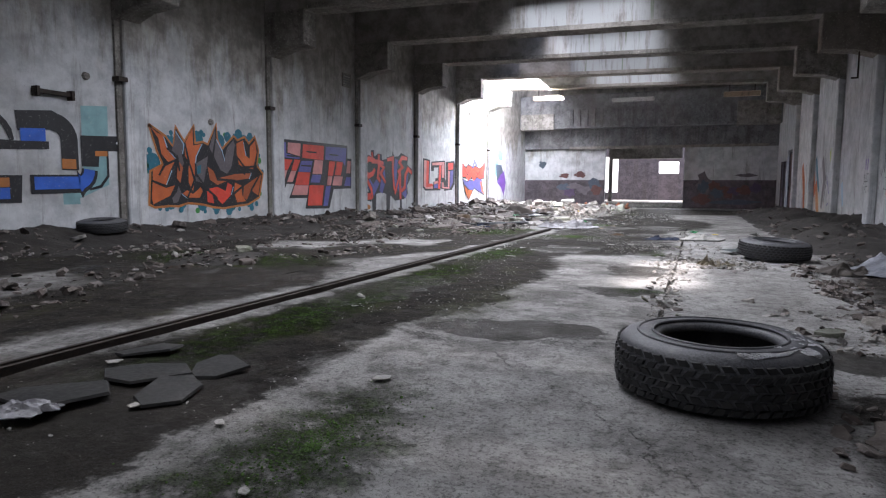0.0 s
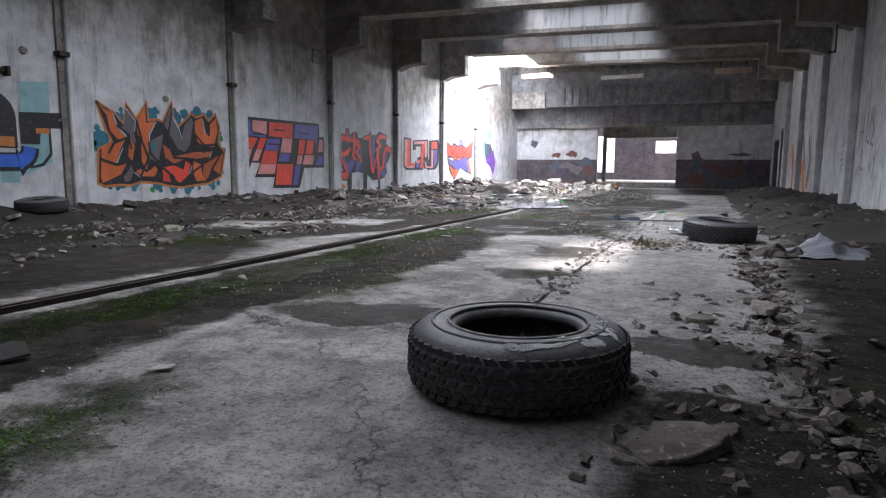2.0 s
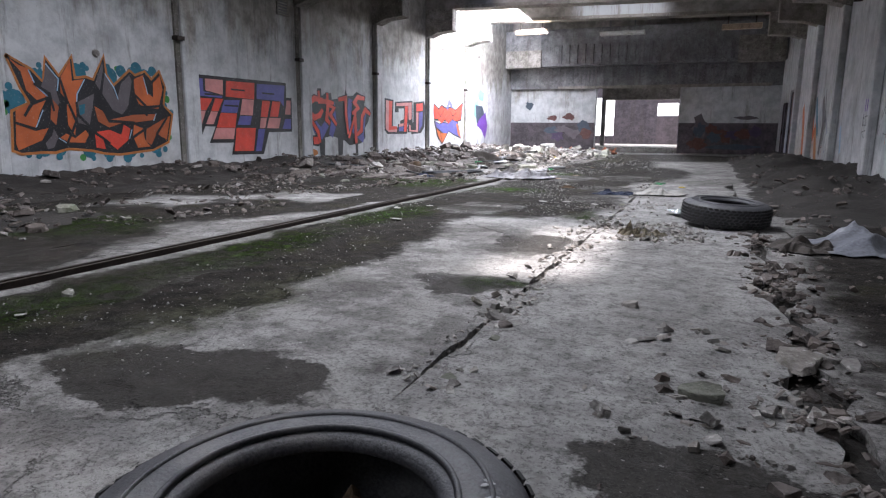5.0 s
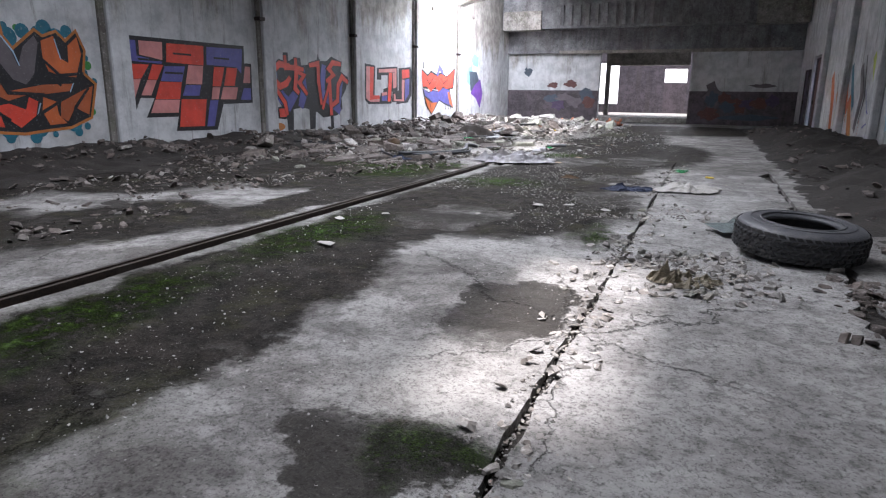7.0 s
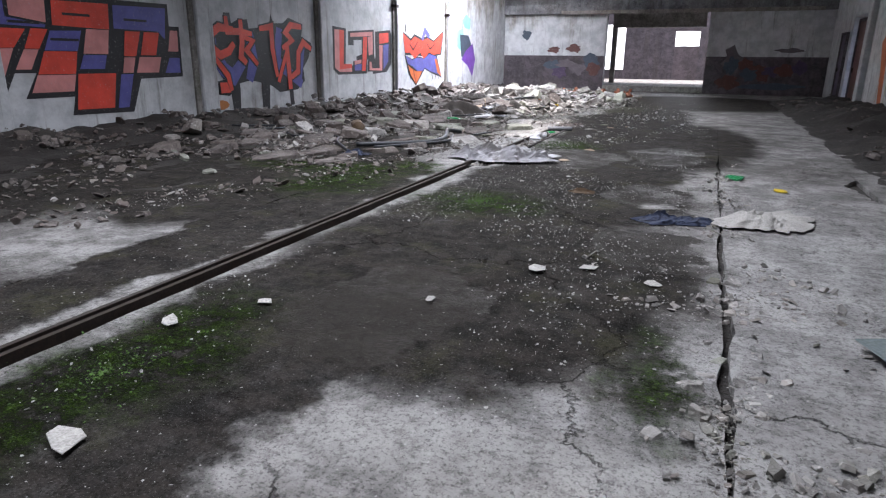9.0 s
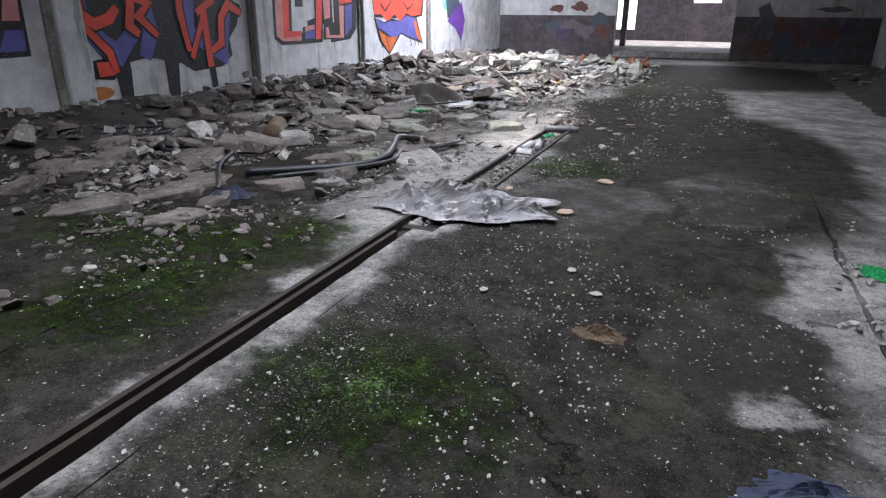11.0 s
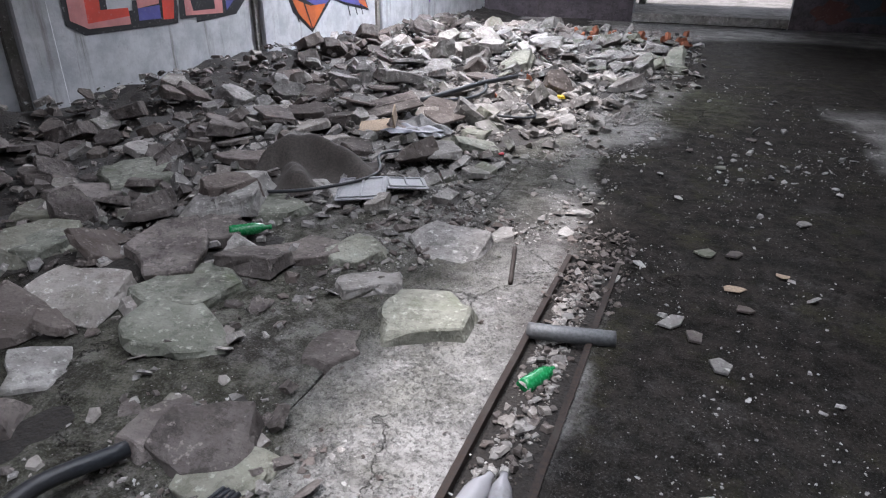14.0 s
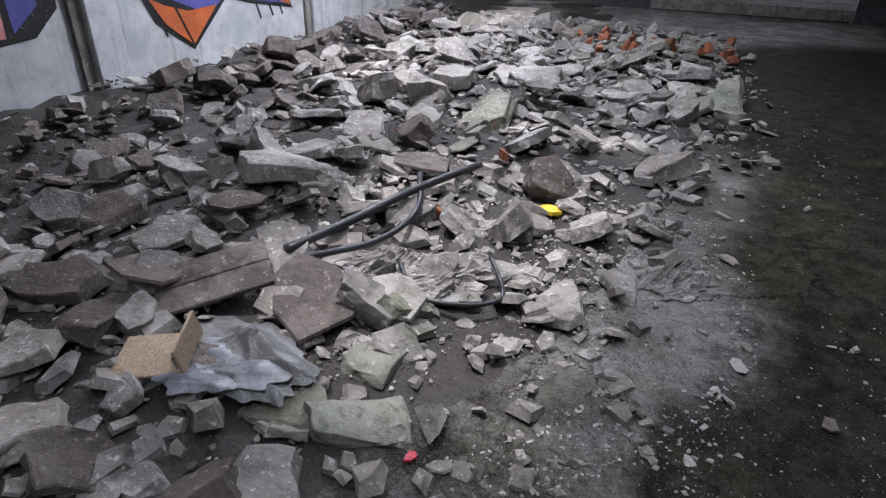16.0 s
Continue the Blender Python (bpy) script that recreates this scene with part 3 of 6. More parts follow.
def corbel(x_wall, sign, y, reach, zb, zt):
    """A bracket under a beam: deep at the wall, its underside sloping up to the tip."""
    bm = bmesh.new()
    w = 0.5
    prof = [(0, zb - 0.18), (reach * 0.45, zb), (reach, zb + 0.06), (reach, zt), (0, zt)]
    a = [bm.verts.new((x_wall + sign * p, y - 0.04, q)) for p, q in prof]
    b = [bm.verts.new((x_wall + sign * p, y - 0.04 + w, q)) for p, q in prof]
    bm.faces.new(a)
    bm.faces.new(b[::-1])
    for i in range(5):
        k = (i + 1) % 5
        bm.faces.new((a[i], b[i], b[k], a[k]))
    bmesh.ops.recalc_face_normals(bm, faces=bm.faces[:])
    worn(bm, 0.015)
    return bm


def sloped_beam(y, depth, w):
    bm = boxes((XL + 0.01, XR - 0.01, y, y + w, 0, 1))
    for v in bm.verts:
        v.co.z = soffit(v.co.x, y) + v.co.z * depth
    worn(bm, 0.02)
    return bm


for k, y in enumerate(COLS):
    col = thing("column", column(XL + 0.002, XL + 0.12, y + 0.1, soffit(XL, y) - 0.8), WALL, "whitewashed concrete wall column beside a darker strip", "column", group="wall columns", kind="structure")
    part("seam", boxes((XL + 0.001, XL + 0.05, y - 0.02, y + 0.1, 0, soffit(XL, y) - 0.8)), BEAM, col, "darker concrete strip along the column's near side")
    part("clamp", boxes((XL + 0.002, XL + 0.16, y - 0.06, y + 0.13, 2.75, 2.83)), RUST, col)
    thing("column", column(XR - 0.17, XR - 0.002, y, soffit(XR, y) - 0.8), WALL, "whitewashed concrete wall column with dark stains", "column", group="wall columns", kind="structure")
    for xw, s in ((XL + 0.004, 1), (XR - 0.004, -1)):
        zt = soffit(xw + s, y)
        thing("corbel", corbel(xw, s, y, 1.1 if s > 0 else 1.25, zt - 0.82, zt + 0.03), BEAM, "stained concrete corbel carrying a roof beam", "corbel", group="corbels", kind="structure")
    if y < 34:
        beam = thing("roof_beam", sloped_beam(y - 0.02, 1.0, 0.46), BEAM_SKYLIT, "deep sooty concrete roof beam with a painted skylit band and green stains", "beam", group="roof beams", kind="structure")
        bm = bmesh.new()
        box(bm, XL + 1.2, XR - 1.4, y - 0.08, y + 0.5, 0.0, 0.12)
        for v in bm.verts:
            v.co.z += soffit(v.co.x, y) - 0.004
        part("flange", bm, BEAM, beam)

# roof: decks either side of a glazed strip, with light openings added at the far end
def roof_deck(x0, x1, y0, y1):
    bm = boxes((x0, x1, y0, y1, 0, 0.18))
    for v in bm.verts:
        v.co.z += soffit(v.co.x, v.co.y) + 1.0
    return bm


# HOLE is an assumed opening, added to brighten the far-left wall
HOLE = (XL + 0.05, -7.9, 25.9, 33.0)
# GAP is cut out of the roof so that sun reaches the heap's middle
GAP = (-7.0, 21.6)
thing("ceiling", roof_deck(XL, SKY0, YB - 0.3, GAP[1]), BEAM, "dark sooty concrete roof deck up to an added light opening", "ceiling", kind="structure")
thing("ceiling_west", roof_deck(XL, GAP[0], GAP[1], HOLE[2]), BEAM, "dark sooty concrete roof deck beside an added sun gap", "ceiling", kind="structure")
thing("ceiling_east", roof_deck(SKY1, XR, YB - 0.3, YE), BEAM, "dark sooty concrete roof deck", "ceiling", kind="structure")
thing("ceiling_edge", roof_deck(HOLE[1], SKY0, HOLE[2], YE), BEAM, "dark sooty concrete roof deck beside an added light opening", "ceiling", kind="structure")
thing("ceiling_end", roof_deck(SKY0, SKY1, 29.4, YE), BEAM, "dark sooty concrete roof deck at the hall's end", "ceiling", kind="structure")
skylight = base("skylight", "long glazed roof strip with grimy panes in steel bars", "skylight", pose(0, 0, 0), kind="structure")
for k, y in enumerate(COLS[:-1]):
    if y > 28:
        continue
    for i in range(6):
        x = SKY0 + i * (SKY1 - SKY0) / 5
        bm = boxes((x - 0.03, x + 0.03, y + 0.42, y + PITCH, 0, 0.06))
        for v in bm.verts:
            v.co.z += soffit(v.co.x, v.co.y) + 1.08
        part("glazing_bar", bm, STEEL, skylight)

# panes left out where sun patches should land; the opaque rest block the sun
MISSING = {(3, 4, 1), (3, 4, 2), (6, 0, 0), (6, 0, 1), (6, 0, 2)}
for k, y in enumerate(COLS[:-1]):
    if y > 28:
        continue
    for i in range(5):
        for j in range(3):
            if (k, i, j) in MISSING:
                continue
            w, d = (SKY1 - SKY0) / 5, (PITCH - 0.42) / 3
            bm = boxes((SKY0 + i * w + 0.035, SKY0 + (i + 1) * w - 0.035, y + 0.43 + j * d, y + 0.41 + (j + 1) * d, 0, 0.012))
            for v in bm.verts:
                v.co.z += soffit(v.co.x, v.co.y) + 1.1
            part("pane", bm, GRIME, skylight)

# sky light through the glazed strip, added roof opening and back room's window, plus fill
POWER = (20, 40, 35, 125, 250, 140, 115, 75, 100, 150)
for k, y in enumerate(COLS[:-1]):
    if y < 28:
        sky_lamp("skylight_lamp", (SKY0 + SKY1) / 2, y + 0.42 + (PITCH - 0.42) / 2, soffit(-3, y) + 1.02, 3.4, 3.4, POWER[k], (0, 0, -1), 160 if k < 5 else 120)
# strong lamp added to make the far-left wall glow
sky_lamp("broken_bay_lamp", -8.3, 29.0, 6.9, 1.2, 7.0, 3200, (-0.6, 0, -0.8))
sky_lamp("back_window_lamp", -2.07, 48.4, 2.6, 1.3, 0.8, 150, (0, -1, 0))
# fill added over the back room, whose unseen roof is left open
sky_lamp("back_roof_lamp", -3.0, 44.4, 4.6, 11.0, 6.5, 200)

# ---- loose rubble ----
rubble_sheet("rubble_heap", XL + 0.02, -2.6, 14.0, YE - 0.02, 0.13, heap, DUST, "crushed mortar and dust under the rubble heap", "rubble")
rubble_sheet("dirt_bank", XL + 0.005, -4.4, -6.0, YE - 0.02, 0.14, bank, DIRT, "bank of dirt and mortar along the wall foot", "dirt")
rubble_sheet("soil_bank", 1.2, XR - 0.005, 9.4, YE - 0.02, 0.14, bank, DIRT, "dark soil bank along the side wall", "dirt")

rnd = random.Random(5)


def chunk_bm(seed, flat, points=7):
    """A fragment of a slab: an uneven many-sided plate with broken, slanting edges."""
    r = random.Random(seed)
    bm = bmesh.new()
    n = r.choice((5, 6, 6, 7, 8))
    ring = []
    for i in range(n):
        a = 6.2832 * (i + r.uniform(-0.32, 0.32)) / n
        q = r.uniform(0.28, 0.54)
        ring.append((q * math.cos(a), q * math.sin(a) * r.uniform(0.65, 0.9)))
    h = flat * 0.5
    tip = (r.uniform(-0.9, 0.9) * flat, r.uniform(-0.9, 0.9) * flat)
    lo = [bm.verts.new((x * r.uniform(0.85, 1.05), y * r.uniform(0.85, 1.05), -h + r.uniform(0, 0.12) * h)) for x, y in ring]
    hi = [bm.verts.new((x * r.uniform(0.72, 0.98), y * r.uniform(0.72, 0.98), h * (1 - r.uniform(0, 0.25)) + (x * tip[0] + y * tip[1]))) for x, y in ring]
    bm.faces.new(lo[::-1])
    bm.faces.new(hi)
    for i in range(n):
        k = (i + 1) % n
        bm.faces.new((lo[i], lo[k], hi[k], hi[i]))
    bmesh.ops.bevel(bm, geom=bm.edges[:], offset=0.012, segments=1, affect="EDGES")
    bmesh.ops.triangulate(bm, faces=[f for f in bm.faces if len(f.verts) > 4])
    bmesh.ops.subdivide_edges(bm, edges=[e for e in bm.edges if e.calc_length() > 0.1], cuts=2, use_grid_fill=True)
    for v in bm.verts:
        d = noise.noise_vector(v.co * 5.0 + Vector((seed, 0, 0))) * 0.05 + noise.noise_vector(v.co * 14.0 + Vector((0, seed, 0))) * 0.022
        v.co += Vector((d.x, d.y, d.z * (0.3 + flat)))
    return bm


PROTO = {}
for key, mat, flats in (("pale", CHUNK, (0.09, 0.12, 0.15, 0.21, 0.3)), ("green", CHUNK_GREEN, (0.1, 0.14, 0.2)), ("dark", CHUNK_DARK, (0.1, 0.15, 0.26)), ("brick", BRICK, (0.5, 0.65))):
    PROTO[key] = []
    for n in range(3):
        for f in flats:
            PROTO[key].append((mesh("concrete_chunk", chunk_bm(len(PROTO[key]) * 7 + len(key) * 100, f), mat), f))

LABEL = dict(pale="pale angular chunk of broken concrete", green="mossy grey-green slab of broken concrete", dark="dark dirty, partly shade-toned lump of broken concrete", brick="broken red brick lump")


FAR = {k: [] for k in PROTO}


def chunk(kind, x, y, size, z=None, tilt=14, turn=None, which=None, group="rubble chunks", label=""):
    me, f = PROTO[kind][which if which is not None else rnd.randrange(len(PROTO[kind]))]
    s = size * rnd.uniform(0.9, 1.1)
    z = ground(x, y) if z is None else z
    m = pose(x, y, z + s * f * 0.42, rnd.uniform(-tilt, tilt), rnd.uniform(-tilt, tilt), rnd.uniform(0, 360) if turn is None else turn) @ Matrix.Diagonal((s, s, s, 1))
    if not label and (x < -7.4 or y > 26.5):
        FAR[kind].append((me, m))
        return None
    ob = new("brick" if kind == "brick" else "concrete_chunk", me)
    ob.matrix_world = m
    return tagged(ob, label or LABEL[kind], "brick" if kind == "brick" else "rubble", group)


# the heap: large pieces one by one, closer together towards its middle
placed = []
tries = 0
while len(placed) < 330 and tries < 30000:
    tries += 1
    x, y = rnd.uniform(-9.2, -2.9), rnd.uniform(15.0, 32.5)
    d = heap_edge(y) - x
    if d < 0 or rnd.random() > smooth01(0, 1.0, d) * (0.25 + 0.75 * smooth01(18.0, 21.0, y)) + 0.06:
        continue
    size = rnd.choice((0.24, 0.28, 0.32, 0.38, 0.44, 0.52)) * (1.0 + 0.25 * smooth01(22, 28, y))
    if any((x - a) ** 2 + (y - b) ** 2 < (0.235 * (size + s)) ** 2 for a, b, s in placed):
        continue
    placed.append((x, y, size))
    k = rnd.random()
    # darker pieces toward the wall and left front put the dimmer light into colour
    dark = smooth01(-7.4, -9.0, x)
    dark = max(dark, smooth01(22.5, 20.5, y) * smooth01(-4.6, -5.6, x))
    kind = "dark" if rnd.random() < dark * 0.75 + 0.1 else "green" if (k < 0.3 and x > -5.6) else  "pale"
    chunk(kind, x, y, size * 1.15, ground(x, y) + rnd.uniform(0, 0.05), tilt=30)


def gravel(name, rows, mats_label, seed):
    """Small stones past counting, joined: rows of (count, sampler, smallest, largest)."""
    mat, label, category = mats_label
    r = np.random.RandomState(seed)
    rr = random.Random(seed)
    protos = []
    for i in range(8):
        bm = bmesh.new()
        q = random.Random(i + 50)
        k = q.choice((4, 5, 5, 6))
        t = (0.04, 0.05, 0.06, 0.075, 0.09, 0.11, 0.14, 0.2)[i]
        angles = [6.2832 * (j + q.uniform(-0.3, 0.3)) / k for j in range(k)]
        lo = [bm.verts.new((0.5 * math.cos(a) * q.uniform(0.75, 1.0), 0.38 * math.sin(a) * q.uniform(0.75, 1.0), -t + q.uniform(0, 0.4) * t)) for a in angles]
        hi = [bm.verts.new((v.co.x * q.uniform(0.6, 1.0), v.co.y * q.uniform(0.6, 1.0), t * q.uniform(0.5, 1.0))) for v in lo]
        bm.faces.new(lo[::-1])
        bm.faces.new(hi)
        for j in range(k):
            bm.faces.new((lo[j], lo[(j + 1) % k], hi[(j + 1) % k], hi[j]))
        bmesh.ops.triangulate(bm, faces=bm.faces[:])
        bm.verts.index_update()
        protos.append((np.array([v.co[:] for v in bm.verts]), np.array([[v.index for v in fc.verts] for fc in bm.faces])))
        bm.free()
    V, F, at = [], [], 0
    for count, sampler, lo, hi, *dz in rows:
        for _ in range(count):
            p = sampler(rr)
            if p is None:
                continue
            x, y = p
            s = lo * (hi / lo) ** (rr.random() ** 2.2)
            v, f = protos[rr.randrange(8)]
            a, t1, t2 = rr.uniform(0, 6.283), rr.gauss(0, 0.32), rr.gauss(0, 0.32)
            rot = np.array(Euler((t1, t2, a)).to_matrix())
            w = (v * s) @ rot.T
            w = w + np.array((x, y, (dz[0] if dz else ground(x, y)) - w[:, 2].min() - s * 0.1 + 0.003))
            V.append(w)
            F.append(f + at)
            at += len(v)
    me = bpy.data.meshes.new(name)
    me.from_pydata(np.concatenate(V).tolist(), [], np.concatenate(F).tolist())
    me.materials.append(mat)
    return tagged(new(name, me), label, category, kind="stuff")


def in_heap(r):
    x, y = r.uniform(-9.4, -2.4), r.uniform(14.5, 33.5)
    d = heap_edge(y) + 0.35 - x
    return (x, y) if d > 0 and r.random() < smooth01(0, 1.0, d) * (0.2 + 0.8 * smooth01(18, 21, y)) + 0.12 else None


# dark stones gather toward the wall, painting in the shade there
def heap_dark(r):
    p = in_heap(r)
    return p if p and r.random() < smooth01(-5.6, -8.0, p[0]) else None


# pale stones thin out toward the wall for the same painted shade
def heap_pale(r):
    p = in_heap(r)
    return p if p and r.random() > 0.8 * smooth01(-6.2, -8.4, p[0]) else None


def strip(x0, x1, y0, y1, p=1.0):
    def sample(r):
        x, y = r.uniform(x0, x1), r.uniform(y0, y1)
        return (x, y) if r.random() < p * smooth01(-0.25, 0.35, nz(x * 0.8, y * 0.5, 31)) else None
    return sample


def anywhere(x0, x1, y0, y1):
    return lambda r: (r.uniform(x0, x1), r.uniform(y0, y1))


def line(x, spread, y0, y1):
    def sample(r):
        y = r.uniform(y0, y1)
        xx = x + r.gauss(0, spread)
        return (xx, y) if r.random() < smooth01(-0.35, 0.3, nz(xx, y * 0.9, 41)) else None
    return sample


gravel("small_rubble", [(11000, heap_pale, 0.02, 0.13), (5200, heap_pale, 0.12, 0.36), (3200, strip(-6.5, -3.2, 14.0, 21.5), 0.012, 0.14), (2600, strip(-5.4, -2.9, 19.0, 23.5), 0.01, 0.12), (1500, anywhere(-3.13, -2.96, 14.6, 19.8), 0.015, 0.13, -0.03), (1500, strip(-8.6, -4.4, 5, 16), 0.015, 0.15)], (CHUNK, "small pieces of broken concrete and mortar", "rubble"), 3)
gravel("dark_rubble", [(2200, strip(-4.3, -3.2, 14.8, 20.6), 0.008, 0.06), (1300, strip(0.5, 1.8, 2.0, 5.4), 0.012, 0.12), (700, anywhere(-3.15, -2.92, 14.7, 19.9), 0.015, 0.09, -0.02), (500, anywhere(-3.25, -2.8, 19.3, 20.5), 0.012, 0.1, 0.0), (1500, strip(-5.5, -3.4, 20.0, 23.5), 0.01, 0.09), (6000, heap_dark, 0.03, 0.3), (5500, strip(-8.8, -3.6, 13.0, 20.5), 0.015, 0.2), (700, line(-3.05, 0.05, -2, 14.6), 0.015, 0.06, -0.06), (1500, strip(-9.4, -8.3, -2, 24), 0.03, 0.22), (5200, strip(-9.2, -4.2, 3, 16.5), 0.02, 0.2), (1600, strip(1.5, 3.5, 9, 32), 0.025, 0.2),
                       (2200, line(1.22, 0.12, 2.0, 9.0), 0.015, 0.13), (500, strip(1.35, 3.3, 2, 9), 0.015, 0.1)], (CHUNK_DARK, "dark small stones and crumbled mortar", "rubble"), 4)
gravel("joint_rubble", [(700, anywhere(-0.3, -0.14, 4.4, 9.5), 0.008, 0.045), (700, anywhere(-0.26, -0.17, 4.4, 9.5), 0.015, 0.06, -0.04), (2600, line(-0.2, 0.1, 4.2, 16), 0.012, 0.1), (1500, line(0.25, 0.3, 8.0, 9.2), 0.012, 0.12), (700, line(-0.4, 0.4, 10.4, 11.2), 0.012, 0.1), (400, line(0.95, 0.22, 4.2, 5.6), 0.02, 0.13),
                        (1300, strip(-0.1, 1.1, 9.5, 14), 0.01, 0.08)], (CHUNK, "crumbled concrete along the broken floor joint", "rubble"), 5)
gravel("floor_grit", [(3500, strip(-4.3, -3.2, 14.8, 20.6), 0.006, 0.04), (2000, strip(-3.2, -2.2, 14.8, 19), 0.005, 0.03), (2500, strip(-4.6, -3.0, 20.3, 25), 0.006, 0.05), (12000, strip(-2.9, -0.3, 1, 24), 0.005, 0.026), (1500, strip(-0.3, 1.2, 1.5, 12), 0.004, 0.016), (700, strip(-4.2, -3.2, 2, 19), 0.006, 0.035), (2600, strip(-3.6, -0.6, 16, 29), 0.006, 0.045), (160, strip(-3.2, -0.8, 17, 26), 0.06, 0.16), (5000, strip(-3.0, -0.5, 9.5, 15.5), 0.006, 0.03), (3000, strip(-5.0, -2.9, 22.0, 25.0), 0.008, 0.05), (1800, strip(-5.4, -3.3, 10.5, 14.0), 0.006, 0.03)],
       (FLAKE, "pale grit and paint flakes on the floor", "grit"), 6)


# ---- graffiti: thin coats of spray paint, one thing per piece ----
class Piece:
    """Paint on a side wall, in metres along the wall and above the floor."""

    def __init__(self, label, side=1, x=None):
        self.ob = base("graffiti", label, "graffiti", pose(0, 0, 0), group="wall graffiti")
        self.side = side
        self.x = (XL + 0.002 if side > 0 else XR - 0.002) if x is None else x
        self.lift = 0

    def place(self, u, z, layer):
        return self.x + self.side * (0.004 * layer + 0.00012 * (self.lift % 20)), u, z

    def shape(self, bm, layer, pts):
        self.lift += 1
        bm.faces.new([bm.verts.new(self.place(u, z, layer)) for u, z in pts])

    def show(self, color, bm):
        part("paint_" + color, bm, PAINT[color], self.ob)

    def fill(self, color, layer, pts):
        bm = bmesh.new()
        self.shape(bm, layer, pts)
        self.show(color, bm)

    def disc(self, color, layer, y, z, r, n=12):
        self.fill(color, layer, [(y + r * math.cos(6.2832 * i / n), z + r * math.sin(6.2832 * i / n)) for i in range(n)])

    def stroke(self, color, layer, pts, w, rounded=True):
        """A brush line: one ribbon with mitred corners and blunt or rounded ends."""
        bm = bmesh.new()
        n = len(pts)
        left, right = [], []
        for i in range(n):
            a, b = pts[max(0, i - 1)], pts[min(n - 1, i + 1)]
            p0, p1 = pts[i], None
            if 0 < i < n - 1:
                d0 = Vector((p0[0] - a[0], p0[1] - a[1])).normalized()
                d1 = Vector((b[0] - p0[0], b[1] - p0[1])).normalized()
                t = (d0 + d1).normalized() if (d0 + d1).length > 0.2 else d0
                k = min(1.6, 1 / max(0.5, t.dot(d0)))
            else:
                t, k = Vector((b[0] - a[0], b[1] - a[1])).normalized(), 1.0
            ext = (-0.3 * w if i == 0 else 0.3 * w if i == n - 1 else 0.0) if rounded else 0.0
            q = (p0[0] + t.x * ext, p0[1] + t.y * ext)
            ww = w * (0.75 if rounded and i in (0, n - 1) else 1.0) / 2 * k
            left.append((q[0] - t.y * ww, q[1] + t.x * ww))
            right.append((q[0] + t.y * ww, q[1] - t.x * ww))
        self.lift += 1
        L = [bm.verts.new(self.place(u, z, layer)) for u, z in left]
        R = [bm.verts.new(self.place(u, z, layer)) for u, z in right]
        for i in range(n - 1):
            bm.faces.new((L[i], L[i + 1], R[i + 1], R[i]))
        self.show(color, bm)

    def letter(self, color, pts, w, rim="black", rim_w=0.09, layer=1):
        self.stroke(rim, layer, pts, w + rim_w)
        self.stroke(color, layer + 1, pts, w)


def arc(cy, cz, ry, rz, a0, a1, n=9):
    return [(cy + ry * math.cos(radians(a0 + (a1 - a0) * i / n)), cz + rz * math.sin(radians(a0 + (a1 - a0) * i / n))) for i in range(n + 1)]


# red, pink and indigo blocks
p = Piece("angular block-letter graffiti in red, pink and indigo with black outlines")
p.fill("black", 1, [(12.87, 2.12), (16.14, 2.16), (16.13, 1.79), (16.36, 1.79), (16.34, 0.92), (15.38, 0.9), (15.15, 0.36), (14.0, 0.38), (14.08, 0.66), (13.3, 0.66), (13.52, 1.02), (13.2, 1.02), (12.9, 0.5), (12.8, 0.5)])
for color, pts in (("indigo", [(12.93, 2.04), (13.2, 2.05), (13.2, 1.78), (13.78, 1.7), (13.76, 1.66), (12.92, 1.68)]), ("pink", [(13.27, 2.05), (13.82, 2.06), (13.79, 1.73), (13.26, 1.8)]),
                   ("red", [(12.92, 1.63), (13.46, 1.63), (13.25, 1.37), (12.93, 1.36)]), ("pink", [(12.93, 1.35), (13.24, 1.36), (12.89, 0.65)]),
                   ("red", [(13.54, 1.64), (13.8, 1.64), (13.62, 1.36), (13.4, 1.36)]), ("pink", [(13.39, 1.35), (13.61, 1.35), (13.45, 1.07), (13.22, 1.07)]),
                   ("red", [(13.92, 2.05), (14.9, 2.07), (14.86, 1.68), (13.88, 1.7)]), ("indigo", [(13.83, 1.62), (14.35, 1.64), (14.24, 1.34), (13.7, 1.34)]),
                   ("red", [(13.69, 1.33), (14.23, 1.33), (14.15, 1.0), (13.54, 1.0)]), ("pink", [(13.53, 0.99), (14.15, 0.99), (14.08, 0.74), (13.4, 0.74)])):
    p.fill(color, 2, pts)
